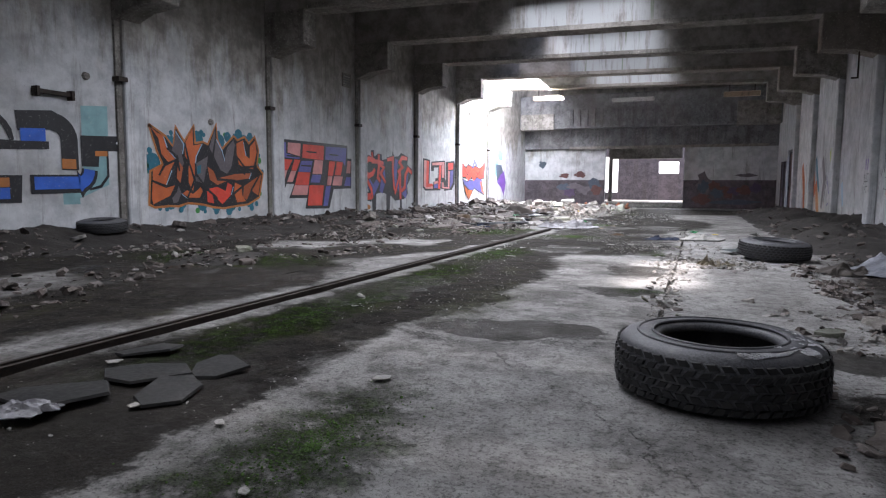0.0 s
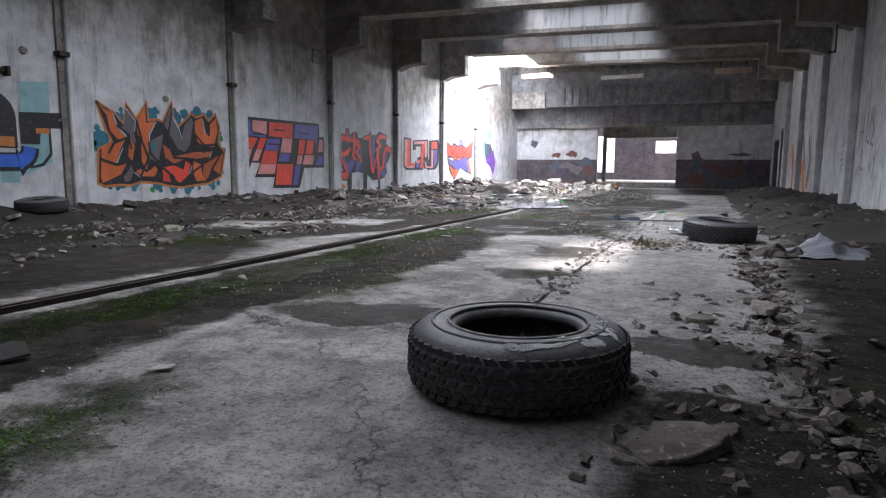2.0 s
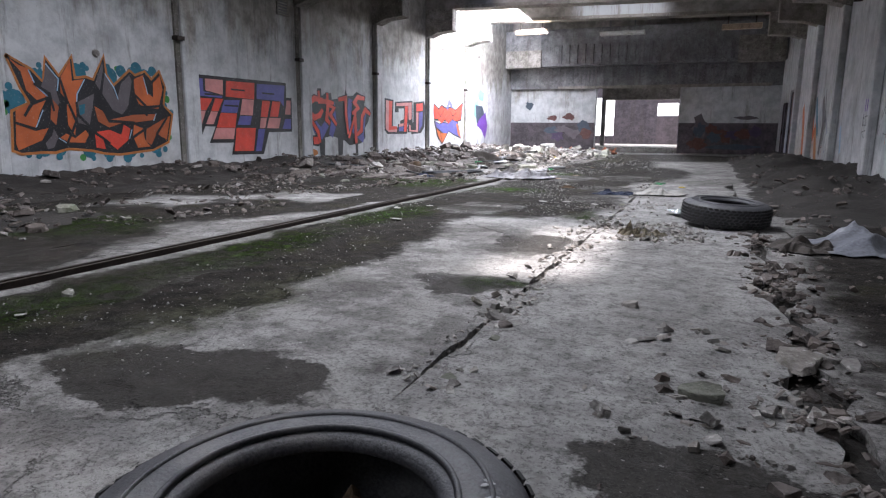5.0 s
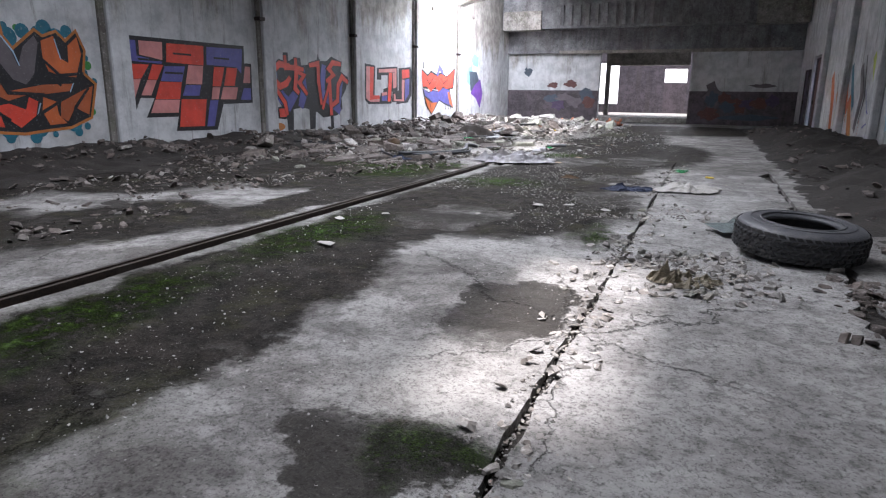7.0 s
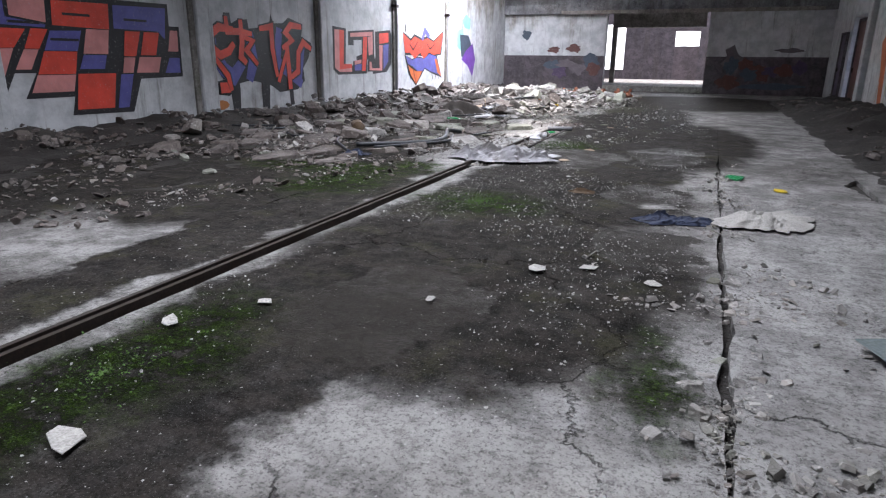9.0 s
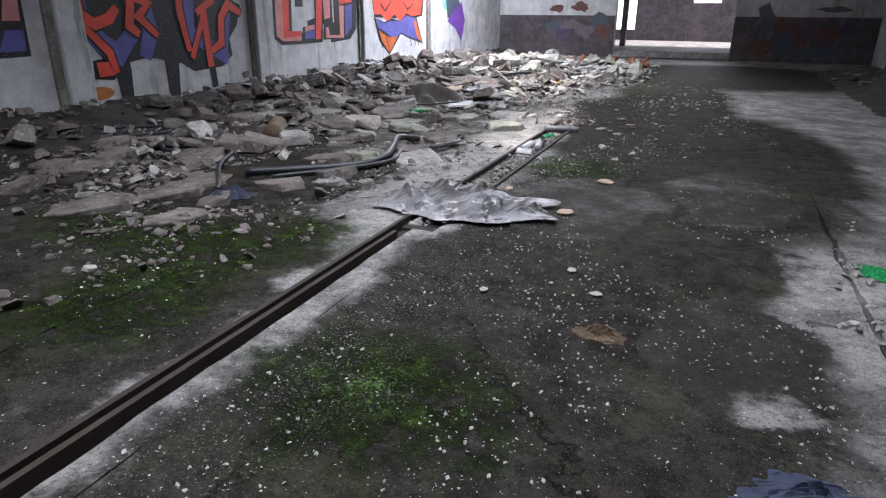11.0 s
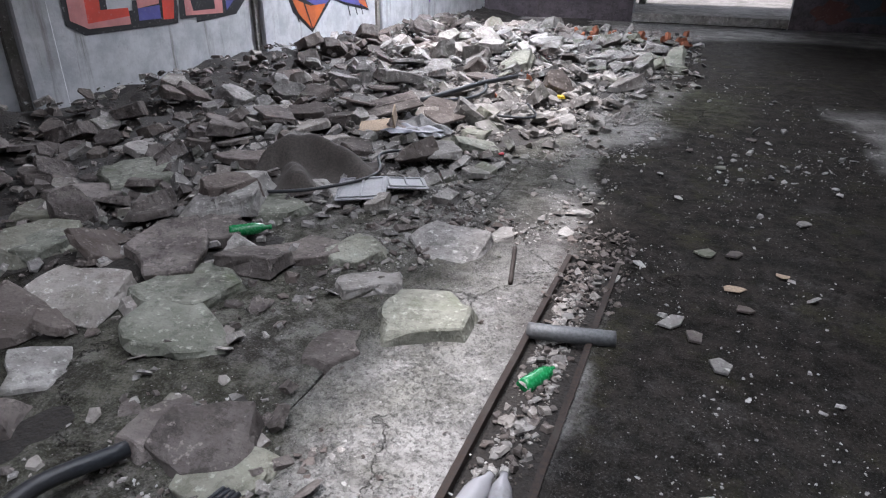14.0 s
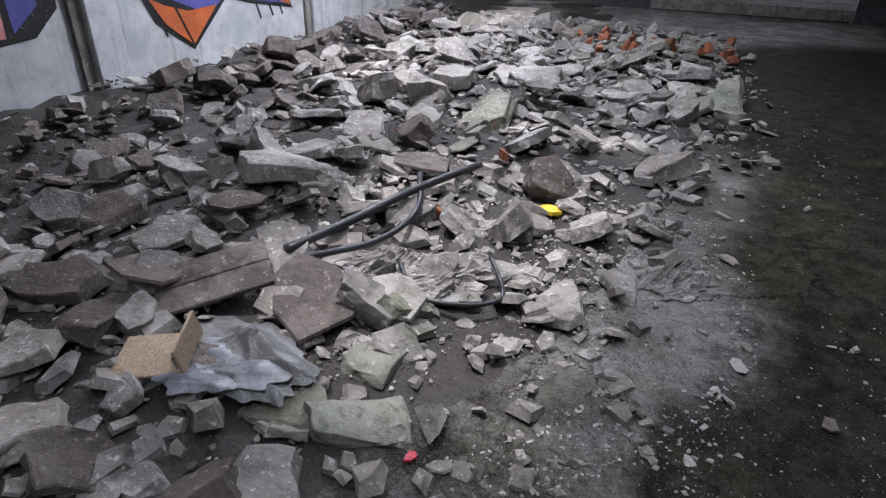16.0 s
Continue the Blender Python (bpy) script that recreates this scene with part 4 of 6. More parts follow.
for color, pts in (("pink", [(14.44, 1.67), (14.85, 1.67), (14.78, 1.3), (14.33, 1.3)]), ("indigo", [(14.33, 1.28), (14.75, 1.28), (14.68, 1.07), (14.23, 1.07)]),
                   ("red", [(14.19, 1.0), (14.88, 1.0), (14.77, 0.45), (14.09, 0.46)]), ("indigo", [(14.98, 2.06), (16.08, 2.09), (16.0, 1.56), (15.86, 1.69), (14.95, 1.7)]),
                   ("red", [(15.16, 1.67), (15.47, 1.67), (15.33, 1.27), (15.08, 1.27)]), ("red", [(15.55, 1.67), (15.88, 1.67), (15.76, 1.29), (15.43, 1.29)]),
                   ("pink", [(15.4, 1.26), (15.87, 1.26), (15.78, 1.0), (15.3, 1.0)]), ("pink", [(15.08, 1.25), (15.31, 1.25), (15.23, 1.0), (15.02, 1.0)]),
                   ("indigo", [(14.98, 0.98), (15.23, 0.98), (15.06, 0.44), (14.84, 0.44)]), ("pink", [(16.14, 1.72), (16.31, 1.72), (16.29, 1.36), (16.05, 1.36)]), ("indigo", [(16.06, 1.25), (16.3, 1.25), (16.29, 0.99), (15.93, 0.99)])):
    p.fill(color, 2, pts)
for y, z in ((14.3, 1.87), (14.05, 1.5), (15.4, 1.85), (13.45, 1.72)):
    p.stroke("black", 3, [(y - 0.22, z), (y + 0.22, z)], 0.05)

# orange wild-style letters on a cloud of teal bubbles
p = Piece("wild-style graffiti in orange and grey on teal bubbles")
p.disc("teal", 1, 9.01, 1.6, 0.061)
p.disc("teal", 1, 9.07, 1.38, 0.183)
p.disc("teal", 1, 9.02, 1.28, 0.122)
p.disc("green", 1, 8.89, 1.2, 0.061)
p.disc("teal", 1, 9.54, 1.75, 0.146)
p.disc("teal", 1, 10.21, 1.89, 0.183)
p.disc("teal", 1, 10.87, 1.9, 0.159)
p.disc("teal", 1, 11.36, 2.0, 0.11)
p.disc("teal", 1, 11.65, 1.93, 0.171)
p.disc("green", 1, 11.69, 1.98, 0.061)
p.disc("teal", 1, 12.01, 1.38, 0.159)
p.disc("green", 1, 12.17, 0.79, 0.061)
p.disc("teal", 1, 9.33, 0.62, 0.11)
p.disc("teal", 1, 9.48, 0.62, 0.146)
p.disc("teal", 1, 9.77, 0.59, 0.11)
p.disc("teal", 1, 10.32, 0.56, 0.134)
p.disc("teal", 1, 10.73, 0.54, 0.146)
p.disc("teal", 1, 11.2, 0.55, 0.146)
p.disc("teal", 1, 11.8, 0.61, 0.146)
p.disc("green", 1, 10.18, 2.0, 0.049)
p.disc("teal", 1, 10.41, 2.0, 0.049)
p.disc("teal", 1, 9.55, 1.89, 0.037)
p.disc("green", 1, 8.93, 1.32, 0.061)
body = [(9.03, 2.06), (9.38, 1.88), (9.59, 1.67), (9.66, 2.08), (9.87, 1.79), (10.13, 2.15), (10.14, 1.79), (10.37, 1.83), (10.53, 1.79), (10.77, 2.23), (10.78, 1.92), (10.93, 1.71), (11.31, 2.02), (11.43, 1.94), (11.66, 2.03), (11.81, 1.89), (12.01, 2.06), (12.12, 1.79), (12.05, 1.42), (12.26, 1.24), (12.12, 0.71), (11.74, 0.56), (11.35, 0.53), (10.95, 0.49), (10.63, 0.52), (10.36, 0.58), (9.92, 0.62), (9.67, 0.56), (9.44, 0.57), (9.1, 0.55), (8.98, 0.6), (9.03, 1.2), (9.34, 1.34), (9.2, 1.6)]
p.stroke("amber", 2, body + body[:1], 0.09)
p.fill("black", 2, body)
p.fill("orange", 3, [(9.05, 2.03), (9.2, 1.94), (9.35, 1.9), (9.42, 1.66), (9.63, 1.47), (9.47, 1.21), (9.36, 0.93), (9.61, 0.98), (9.46, 0.75), (9.05, 0.59), (9.02, 0.7), (9.07, 1.23), (9.4, 1.38), (9.45, 1.39), (9.28, 1.55), (9.22, 1.84)])
p.fill("grey", 3, [(9.66, 2.03), (9.84, 1.79), (9.79, 1.58), (9.84, 1.38), (9.71, 1.25), (9.66, 1.52), (9.5, 1.56), (9.6, 1.77)])
p.fill("orange", 3, [(10.1, 2.11), (10.1, 1.76), (10.33, 1.81), (10.16, 1.55), (10.11, 1.07), (10.06, 0.83), (9.95, 1.01), (9.96, 1.44), (9.87, 1.54), (9.87, 1.77)])
p.fill("grey", 3, [(10.14, 1.39), (10.51, 1.57), (10.46, 1.35), (10.36, 0.99), (10.14, 1.05)])
p.fill("grey", 3, [(10.73, 2.14), (10.74, 1.97), (10.9, 1.71), (10.98, 1.49), (11.09, 1.78), (11.29, 1.96), (11.34, 1.85), (11.22, 1.39), (11.08, 1.21), (10.87, 1.29), (10.67, 1.58), (10.55, 1.76)])
p.fill("orange", 3, [(11.39, 1.89), (11.61, 1.98), (11.7, 1.64), (11.82, 1.57), (11.84, 1.85), (12.02, 2.0), (12.07, 1.73), (11.93, 1.35), (11.64, 1.37), (11.46, 1.43), (11.39, 1.62)])
p.fill("rust", 3, [(10.49, 1.35), (10.69, 1.25), (10.77, 1.11), (11.33, 1.22), (11.87, 1.25), (11.79, 1.13), (11.32, 1.07), (11.09, 1.07), (10.76, 0.97), (10.54, 1.08)])
p.fill("red", 3, [(10.45, 0.88), (10.76, 0.93), (11.01, 0.84), (11.08, 1.03), (11.22, 0.96), (11.14, 0.69), (10.91, 0.55), (10.74, 0.68), (10.61, 0.77), (10.65, 0.58), (10.46, 0.61)])
p.fill("orange", 3, [(9.78, 0.79), (9.93, 0.71), (10.24, 0.7), (10.33, 0.84), (10.27, 0.92), (10.06, 0.78), (9.9, 0.86)])
p.fill("grey", 3, [(9.68, 0.94), (9.75, 0.8), (9.65, 0.62), (9.54, 0.6), (9.51, 0.7), (9.64, 0.83)])
p.fill("orange", 3, [(11.31, 1.03), (11.52, 0.96), (11.54, 0.75), (11.67, 0.61), (11.37, 0.59), (11.27, 0.81)])
p.fill("rust", 3, [(11.6, 0.95), (12.03, 1.15), (12.22, 1.22), (12.09, 0.74), (11.94, 0.81), (11.85, 0.87), (11.69, 0.64), (11.57, 0.71)])
p.fill("teal", 3, [(10.19, 1.35), (10.31, 1.38), (10.28, 1.21), (10.19, 1.18)])
p.fill("rust", 3, [(9.69, 1.45), (9.81, 1.31), (9.73, 1.0), (9.64, 1.1)])
p.stroke("sky", 4, [(9.35, 1.87), (9.44, 1.64), (9.64, 1.46)], 0.025)
p.stroke("sky", 4, [(9.65, 2.0), (9.85, 1.77), (9.81, 1.58)], 0.025)
p.stroke("sky", 4, [(10.34, 1.8), (10.17, 1.54), (10.14, 1.34)], 0.025)
p.stroke("sky", 4, [(10.75, 1.95), (10.93, 1.7), (11.0, 1.5)], 0.025)
p.stroke("sky", 4, [(11.69, 1.63), (11.62, 1.93)], 0.025)
p.stroke("sky", 4, [(11.86, 1.25), (11.79, 1.12)], 0.025)
p.stroke("sky", 4, [(11.15, 0.68), (11.25, 0.93)], 0.025)
p.stroke("sky", 4, [(9.36, 0.93), (9.52, 1.24)], 0.025)
p.stroke("sky", 4, [(9.76, 0.78), (9.9, 0.69)], 0.025)
p.stroke("black", 5, [(9.04, 1.03), (9.36, 0.93), (9.61, 0.98)], 0.055)
p.stroke("black", 5, [(9.96, 1.44), (10.11, 1.07), (9.9, 0.7)], 0.055)
p.stroke("black", 5, [(10.57, 1.47), (10.77, 1.09), (11.32, 1.07)], 0.055)
p.stroke("black", 5, [(11.08, 1.21), (11.34, 1.43), (11.63, 1.22)], 0.055)
p.stroke("black", 5, [(10.28, 0.94), (10.45, 0.88), (10.74, 0.69)], 0.055)
p.stroke("black", 5, [(11.36, 1.62), (11.64, 1.37), (12.05, 1.42)], 0.055)
p.stroke("black", 5, [(11.58, 0.96), (11.3, 0.81), (10.91, 0.55)], 0.055)
p.stroke("black", 5, [(9.42, 1.66), (9.66, 1.52), (9.71, 1.25)], 0.055)
p.stroke("black", 5, [(12.12, 1.18), (11.85, 0.87), (11.75, 0.6)], 0.055)
p.stroke("black", 5, [(9.87, 1.79), (9.96, 1.44), (9.82, 0.94)], 0.055)
p.stroke("black", 5, [(10.74, 1.97), (10.64, 1.58), (10.78, 1.29)], 0.055)
p.stroke("black", 5, [(10.36, 0.99), (10.15, 1.18), (10.14, 1.39)], 0.055)
p.stroke("black", 5, [(9.21, 1.15), (9.34, 1.34), (9.63, 1.45)], 0.055)
p.disc("teal", 1, 9.46, 1.86, 0.062)
p.disc("teal", 1, 9.54, 1.97, 0.05)
p.disc("teal", 1, 9.21, 1.72, 0.05)
p.disc("teal", 1, 10.34, 2.04, 0.062)
p.disc("teal", 1, 10.84, 2.06, 0.062)
p.disc("green", 1, 11.03, 2.05, 0.05)
p.disc("teal", 1, 11.12, 2.01, 0.113)
p.disc("teal", 1, 11.47, 2.09, 0.125)
p.disc("teal", 1, 11.85, 2.07, 0.1)
p.disc("green", 1, 12.17, 1.55, 0.075)
p.disc("teal", 1, 12.26, 1.29, 0.062)
p.disc("teal", 1, 12.15, 1.67, 0.05)
p.disc("teal", 1, 9.21, 0.51, 0.05)
p.disc("teal", 1, 9.38, 0.49, 0.05)
p.disc("teal", 1, 9.74, 0.47, 0.062)
p.disc("green", 1, 10.18, 0.44, 0.062)
p.disc("teal", 1, 10.39, 0.42, 0.05)
p.disc("teal", 1, 10.72, 0.41, 0.075)
p.disc("teal", 1, 11.12, 0.41, 0.1)
p.disc("teal", 1, 11.45, 0.44, 0.05)
p.disc("teal", 1, 11.87, 0.46, 0.075)
p.disc("teal", 1, 8.91, 1.48, 0.05)
p.disc("teal", 1, 12.04, 0.55, 0.062)

# large geometric piece
p = Piece("geometric graffiti in black, bright blue, aqua and amber")
p.fill("aqua", 1, [(7.63, 2.25), (8.14, 2.3), (8.12, 0.95), (7.3, 0.62), (7.63, 1.2)])
p.fill("aqua", 1, [(7.25, 0.86), (7.55, 0.86), (7.55, 0.62), (7.25, 0.62)])
p.stroke("black", 2, [(6.55, 1.9), (7.1, 1.96)] + arc(7.1, 1.66, 0.3, 0.28, 80, 0, 5) + [(7.4, 1.18)], 0.3, False)
p.fill("black", 2, [(6.55, 1.6), (7.05, 1.62), (7.05, 1.5), (6.2, 1.45), (6.2, 1.6)])
p.fill("blue", 3, [(6.6, 1.79), (7.0, 1.82), (7.0, 1.62), (6.6, 1.6)])
p.fill("amber", 3, [(7.25, 1.36), (7.5, 1.36), (7.5, 1.2), (7.25, 1.2)])
p.fill("black", 2, [(7.6, 1.76), (8.87, 1.83), (8.86, 1.56), (7.95, 1.52), (7.92, 1.25), (7.6, 1.25)])
p.stroke("black", 2, [(6.72, 0.94), (7.55, 0.96)] + arc(7.55, 1.2, 0.2, 0.24, -90, 0, 5), 0.3, False)
p.stroke("blue", 3, [(6.78, 0.96), (7.55, 0.98)] + arc(7.55, 1.2, 0.19, 0.22, -90, 0, 5), 0.2, False)
p.stroke("black", 2, [(8.1, 1.56), (8.1, 1.1), (7.95, 0.92), (7.75, 0.87)], 0.05)
p.fill("amber", 3, [(7.86, 1.52), (8.1, 1.53), (8.1, 1.44), (7.86, 1.43)])
p.fill("black", 2, [(5.4, 1.06), (6.6, 1.08), (6.57, 0.66), (5.4, 0.66)])
p.fill("amber", 3, [(5.9, 1.03), (6.4, 1.04), (6.4, 0.9), (5.9, 0.89)])
p.fill("blue", 3, [(5.9, 0.88), (6.4, 0.89), (6.4, 0.72), (5.9, 0.71)])
p.stroke("black", 2, arc(6.05, 1.55, 0.42, 0.45, 10, 120, 7), 0.1)
p.fill("amber", 2, [(5.8, 1.5), (6.3, 1.52), (6.25, 1.75), (6.05, 1.9), (5.8, 1.9)])
for k in range(5):
    p.disc("white", 4, 8.3 + 0.1 * k, 1.68 + 0.03 * (k % 2), 0.022, 8)

# red letters with navy shadow
p = Piece("tangled graffiti letters in salmon red and navy")
p.stroke("black", 1, [(17.74, 1.04), (17.75, 0.64), (17.76, 0.28)], 0.3)
p.stroke("black", 1, [(18.78, 1.74), (18.75, 0.9), (18.72, 0.25)], 0.32)
p.stroke("black", 1, [(19.66, 0.67), (19.69, 0.27)], 0.2)
p.fill("black", 1, [(17.07, 1.69), (17.31, 1.89), (17.56, 1.92), (17.56, 2.12), (17.75, 2.13), (17.77, 1.93), (18.0, 2.02), (18.27, 2.03), (18.3, 1.85), (18.63, 1.89), (19.0, 1.99), (19.06, 2.19), (19.15, 2.0), (19.48, 2.02), (19.7, 2.15), (20.25, 2.03), (20.17, 1.76), (20.57, 1.62), (20.43, 1.27), (20.19, 1.04), (20.23, 0.74), (19.93, 0.56), (19.23, 0.52), (18.95, 0.67), (18.47, 0.77), (18.23, 0.8), (17.89, 0.75), (17.56, 0.51), (17.23, 0.55), (17.25, 0.81), (17.42, 0.83), (17.12, 1.19), (17.04, 1.42)])
p.stroke("indigo", 2, [(17.16, 1.65), (17.14, 1.42), (17.44, 1.04), (17.72, 0.88), (18.04, 1.18)], 0.3)
p.stroke("indigo", 2, [(18.31, 1.72), (18.38, 1.18), (18.24, 0.88)], 0.3)
p.stroke("indigo", 2, [(19.32, 1.83), (19.17, 1.19), (20.03, 0.71)], 0.28)
p.stroke("indigo", 2, [(20.16, 1.49), (20.01, 0.89)], 0.3)
p.stroke("black", 3, [(17.76, 1.81), (17.39, 1.84), (17.15, 1.7), (17.15, 1.45), (17.38, 1.31), (17.64, 1.39), (17.76, 1.51)], 0.23)
p.stroke("red", 4, [(17.76, 1.81), (17.39, 1.84), (17.15, 1.7), (17.15, 1.45), (17.38, 1.31), (17.64, 1.39), (17.76, 1.51)], 0.16)
p.stroke("black", 3, [(17.61, 2.02), (17.63, 1.77), (18.02, 1.78), (18.34, 1.75)], 0.2)
p.stroke("red", 4, [(17.61, 2.02), (17.63, 1.77), (18.02, 1.78), (18.34, 1.75)], 0.13)
p.stroke("black", 3, [(18.04, 1.97), (18.05, 1.57), (17.98, 1.28), (18.11, 1.18)], 0.22)
p.stroke("red", 4, [(18.04, 1.97), (18.05, 1.57), (17.98, 1.28), (18.11, 1.18)], 0.15)
p.stroke("black", 3, [(18.1, 1.68), (18.39, 1.61), (18.17, 1.42), (18.48, 1.15)], 0.2)
p.stroke("red", 4, [(18.1, 1.68), (18.39, 1.61), (18.17, 1.42), (18.48, 1.15)], 0.13)
p.stroke("black", 3, [(18.67, 1.87), (19.04, 1.93), (19.04, 1.47), (19.15, 0.9)], 0.21)
p.stroke("red", 4, [(18.67, 1.87), (19.04, 1.93), (19.04, 1.47), (19.15, 0.9)], 0.14)
p.stroke("black", 3, [(20.13, 1.97), (19.75, 1.99), (19.55, 1.82), (19.78, 1.66), (19.45, 1.5)], 0.22)
p.stroke("red", 4, [(20.13, 1.97), (19.75, 1.99), (19.55, 1.82), (19.78, 1.66), (19.45, 1.5)], 0.15)
p.stroke("black", 3, [(19.58, 1.48), (19.63, 0.63)], 0.27)
p.stroke("red", 4, [(19.58, 1.48), (19.63, 0.63)], 0.2)
p.stroke("black", 3, [(19.58, 1.45), (19.22, 0.78)], 0.21)
p.stroke("red", 4, [(19.58, 1.45), (19.22, 0.78)], 0.14)
p.stroke("black", 3, [(20.5, 1.5), (20.22, 1.63), (20.01, 1.4), (19.96, 0.97), (19.73, 0.86)], 0.22)
p.stroke("red", 4, [(20.5, 1.5), (20.22, 1.63), (20.01, 1.4), (19.96, 0.97), (19.73, 0.86)], 0.15)
p.stroke("black", 3, [(17.17, 1.3), (17.55, 0.91), (17.62, 0.65)], 0.2)
p.stroke("red", 4, [(17.17, 1.3), (17.55, 0.91), (17.62, 0.65)], 0.13)
p.fill("red", 4, [(17.29, 0.78), (17.5, 0.78), (17.59, 0.58), (17.31, 0.57)])
p.fill("amber", 1, arc(17.25, 0.34, 0.28, 0.1, 0, 330, 9))

# block letters
p = Piece("block-letter graffiti in coral red with blue and black")
p.fill("black", 1, [(21.55, 2.07), (22.21, 2.03), (22.14, 1.09), (23.32, 1.1), (23.27, 0.87), (21.76, 0.86), (21.53, 0.99)])
p.fill("pink", 2, [(21.64, 1.99), (21.87, 1.99), (21.83, 0.99), (22.46, 1.03), (22.46, 0.93), (21.83, 0.93), (21.6, 1.04)])
p.fill("red", 2, [(21.87, 1.99), (22.11, 1.98), (22.04, 1.13), (22.46, 1.13), (22.46, 1.03), (21.83, 0.99)])
p.fill("black", 1, [(22.32, 1.97), (23.73, 2.07), (23.75, 1.26), (23.32, 1.25), (23.27, 0.87), (22.49, 0.87), (22.54, 1.21), (22.72, 1.22), (22.72, 1.33), (23.02, 1.39), (23.03, 1.77), (22.59, 1.75), (22.59, 1.62), (22.3, 1.61)])
p.fill("pink", 2, [(22.42, 1.93), (23.65, 2.01), (23.65, 1.89), (22.42, 1.83)])
p.fill("red", 2, [(23.11, 1.85), (23.34, 1.86), (23.28, 1.29), (23.2, 0.94), (23.01, 0.94), (23.06, 1.39)])
p.fill("pink", 2, [(23.37, 1.86), (23.65, 1.89), (23.64, 1.4), (23.4, 1.36)])
p.fill("pink", 2, [(22.61, 1.21), (22.98, 1.25), (22.98, 1.15), (22.61, 1.11)])
p.fill("indigo", 2, [(22.61, 1.11), (22.98, 1.13), (22.97, 0.96), (22.6, 0.96)])
p.fill("black", 1, [(23.81, 2.02), (24.72, 2.1), (24.85, 1.94), (24.8, 1.14), (24.5, 0.9), (23.63, 0.85), (23.63, 0.92), (23.31, 0.92), (23.36, 1.29), (23.8, 1.29)])
p.fill("red", 2, [(24.05, 1.98), (24.63, 2.02), (24.63, 1.75), (24.05, 1.69)])
p.fill("indigo", 2, [(24.29, 1.66), (24.63, 1.71), (24.59, 1.19), (24.29, 0.97)])
p.fill("pink", 2, [(23.44, 1.19), (23.55, 1.19), (23.59, 1.01), (24.04, 1.01), (24.04, 1.66), (24.25, 1.66), (24.2, 0.94), (23.43, 0.96)])

p = Piece("small graffiti in orange-red over an indigo shadow")
p.fill("black", 1, [(25.71, 1.41), (26.3, 1.28), (26.7, 1.37), (27.22, 1.31), (27.64, 1.51), (28.32, 1.41), (28.76, 0.65), (27.77, 0.83), (27.28, 0.96), (26.56, 0.42), (26.0, 0.81)])
p.fill("indigo", 2, [(25.81, 1.38), (26.3, 1.25), (26.7, 1.33), (27.22, 1.29), (27.65, 1.46), (28.27, 1.37), (28.58, 0.74), (27.77, 0.88), (27.28, 1.0), (26.91, 0.8), (26.3, 1.05), (25.95, 1.14)])
p.fill("black", 1, [(25.57, 2.12), (26.19, 1.91), (26.48, 2.06), (27.1, 1.94), (27.47, 2.04), (28.02, 1.91), (28.94, 2.29), (28.73, 1.44), (27.98, 1.36), (25.76, 1.4)])
p.fill("red", 2, [(25.62, 2.06), (26.19, 1.83), (26.48, 1.98), (27.1, 1.86), (27.47, 1.96), (28.02, 1.85), (28.82, 2.19), (28.61, 1.48), (27.98, 1.43), (27.64, 1.51), (27.22, 1.29), (26.9, 1.49), (26.49, 1.29), (26.1, 1.48), (25.76, 1.47)])
p.fill("orange", 3, [(25.95, 1.1), (26.2, 0.99), (26.55, 0.89), (27.07, 0.9), (26.56, 0.48), (26.15, 0.79)])
p.fill("orange", 3, [(28.1, 1.3), (28.27, 1.3), (28.7, 0.7), (28.34, 0.83)])
p.stroke("black", 4, [(26.09, 1.73), (26.34, 1.56), (26.69, 1.81)], 0.06)
p.stroke("black", 4, [(27.42, 1.79), (27.7, 1.61), (28.08, 1.77)], 0.06)
p.stroke("black", 4, [(26.3, 1.05), (26.56, 0.48)], 0.04)
p.stroke("black", 1, [(25.8, 2.13), (25.8, 2.3)], 0.1)
p.stroke("indigo", 1, [(27.1, 1.94), (27.3, 2.21), (27.63, 2.04)], 0.2)
p.stroke("black", 2, [(26.1, 0.81), (26.15, 0.65)], 0.05)
p.stroke("black", 2, [(26.3, 0.81), (26.35, 0.65)], 0.05)
p.stroke("black", 2, [(27.89, 0.79), (27.95, 0.62)], 0.05)
p.stroke("black", 2, [(28.17, 0.79), (28.24, 0.62)], 0.05)
p.stroke("black", 2, [(28.4, 0.79), (28.47, 0.61)], 0.05)

p = Piece("abstract graffiti in purple with a mint patch")
p.fill("mint", 1, [(31.16, 2.96), (31.66, 2.81), (31.62, 2.43), (31.05, 2.45), (30.76, 2.71)])
p.fill("mint", 1, [(30.25, 2.3), (30.91, 2.44), (30.84, 1.52), (30.29, 1.74)])
p.fill("slate", 2, [(30.52, 2.2), (31.49, 2.19), (31.97, 1.66), (31.42, 1.29), (30.71, 1.4)])
p.fill("purple", 3, [(31.25, 1.64), (31.95, 1.9), (32.3, 1.29), (31.98, 0.61), (31.43, 1.05), (30.72, 1.28)])

# east wall: drips, tags and scribbles
p = Piece("dripping graffiti in orange, teal and lime green", -1)
p.stroke("orange", 1, [(27.6, 1.8), (27.2, 1.2), (26.9, 0.2)], 0.5)
p.stroke("amber", 2, [(24.4, 1.1), (24.1, 0.5), (23.8, 0.15)], 0.45)
p.stroke("teal", 2, [(26.1, 1.95), (25.4, 1.3), (25.0, 0.8)], 0.4)
p.stroke("lime", 1, [(22.2, 2.1), (21.8, 1.5), (21.2, 1.05)], 0.35)
p.stroke("lime", 2, [(21.2, 2.1), (21.5, 1.7)], 0.2)
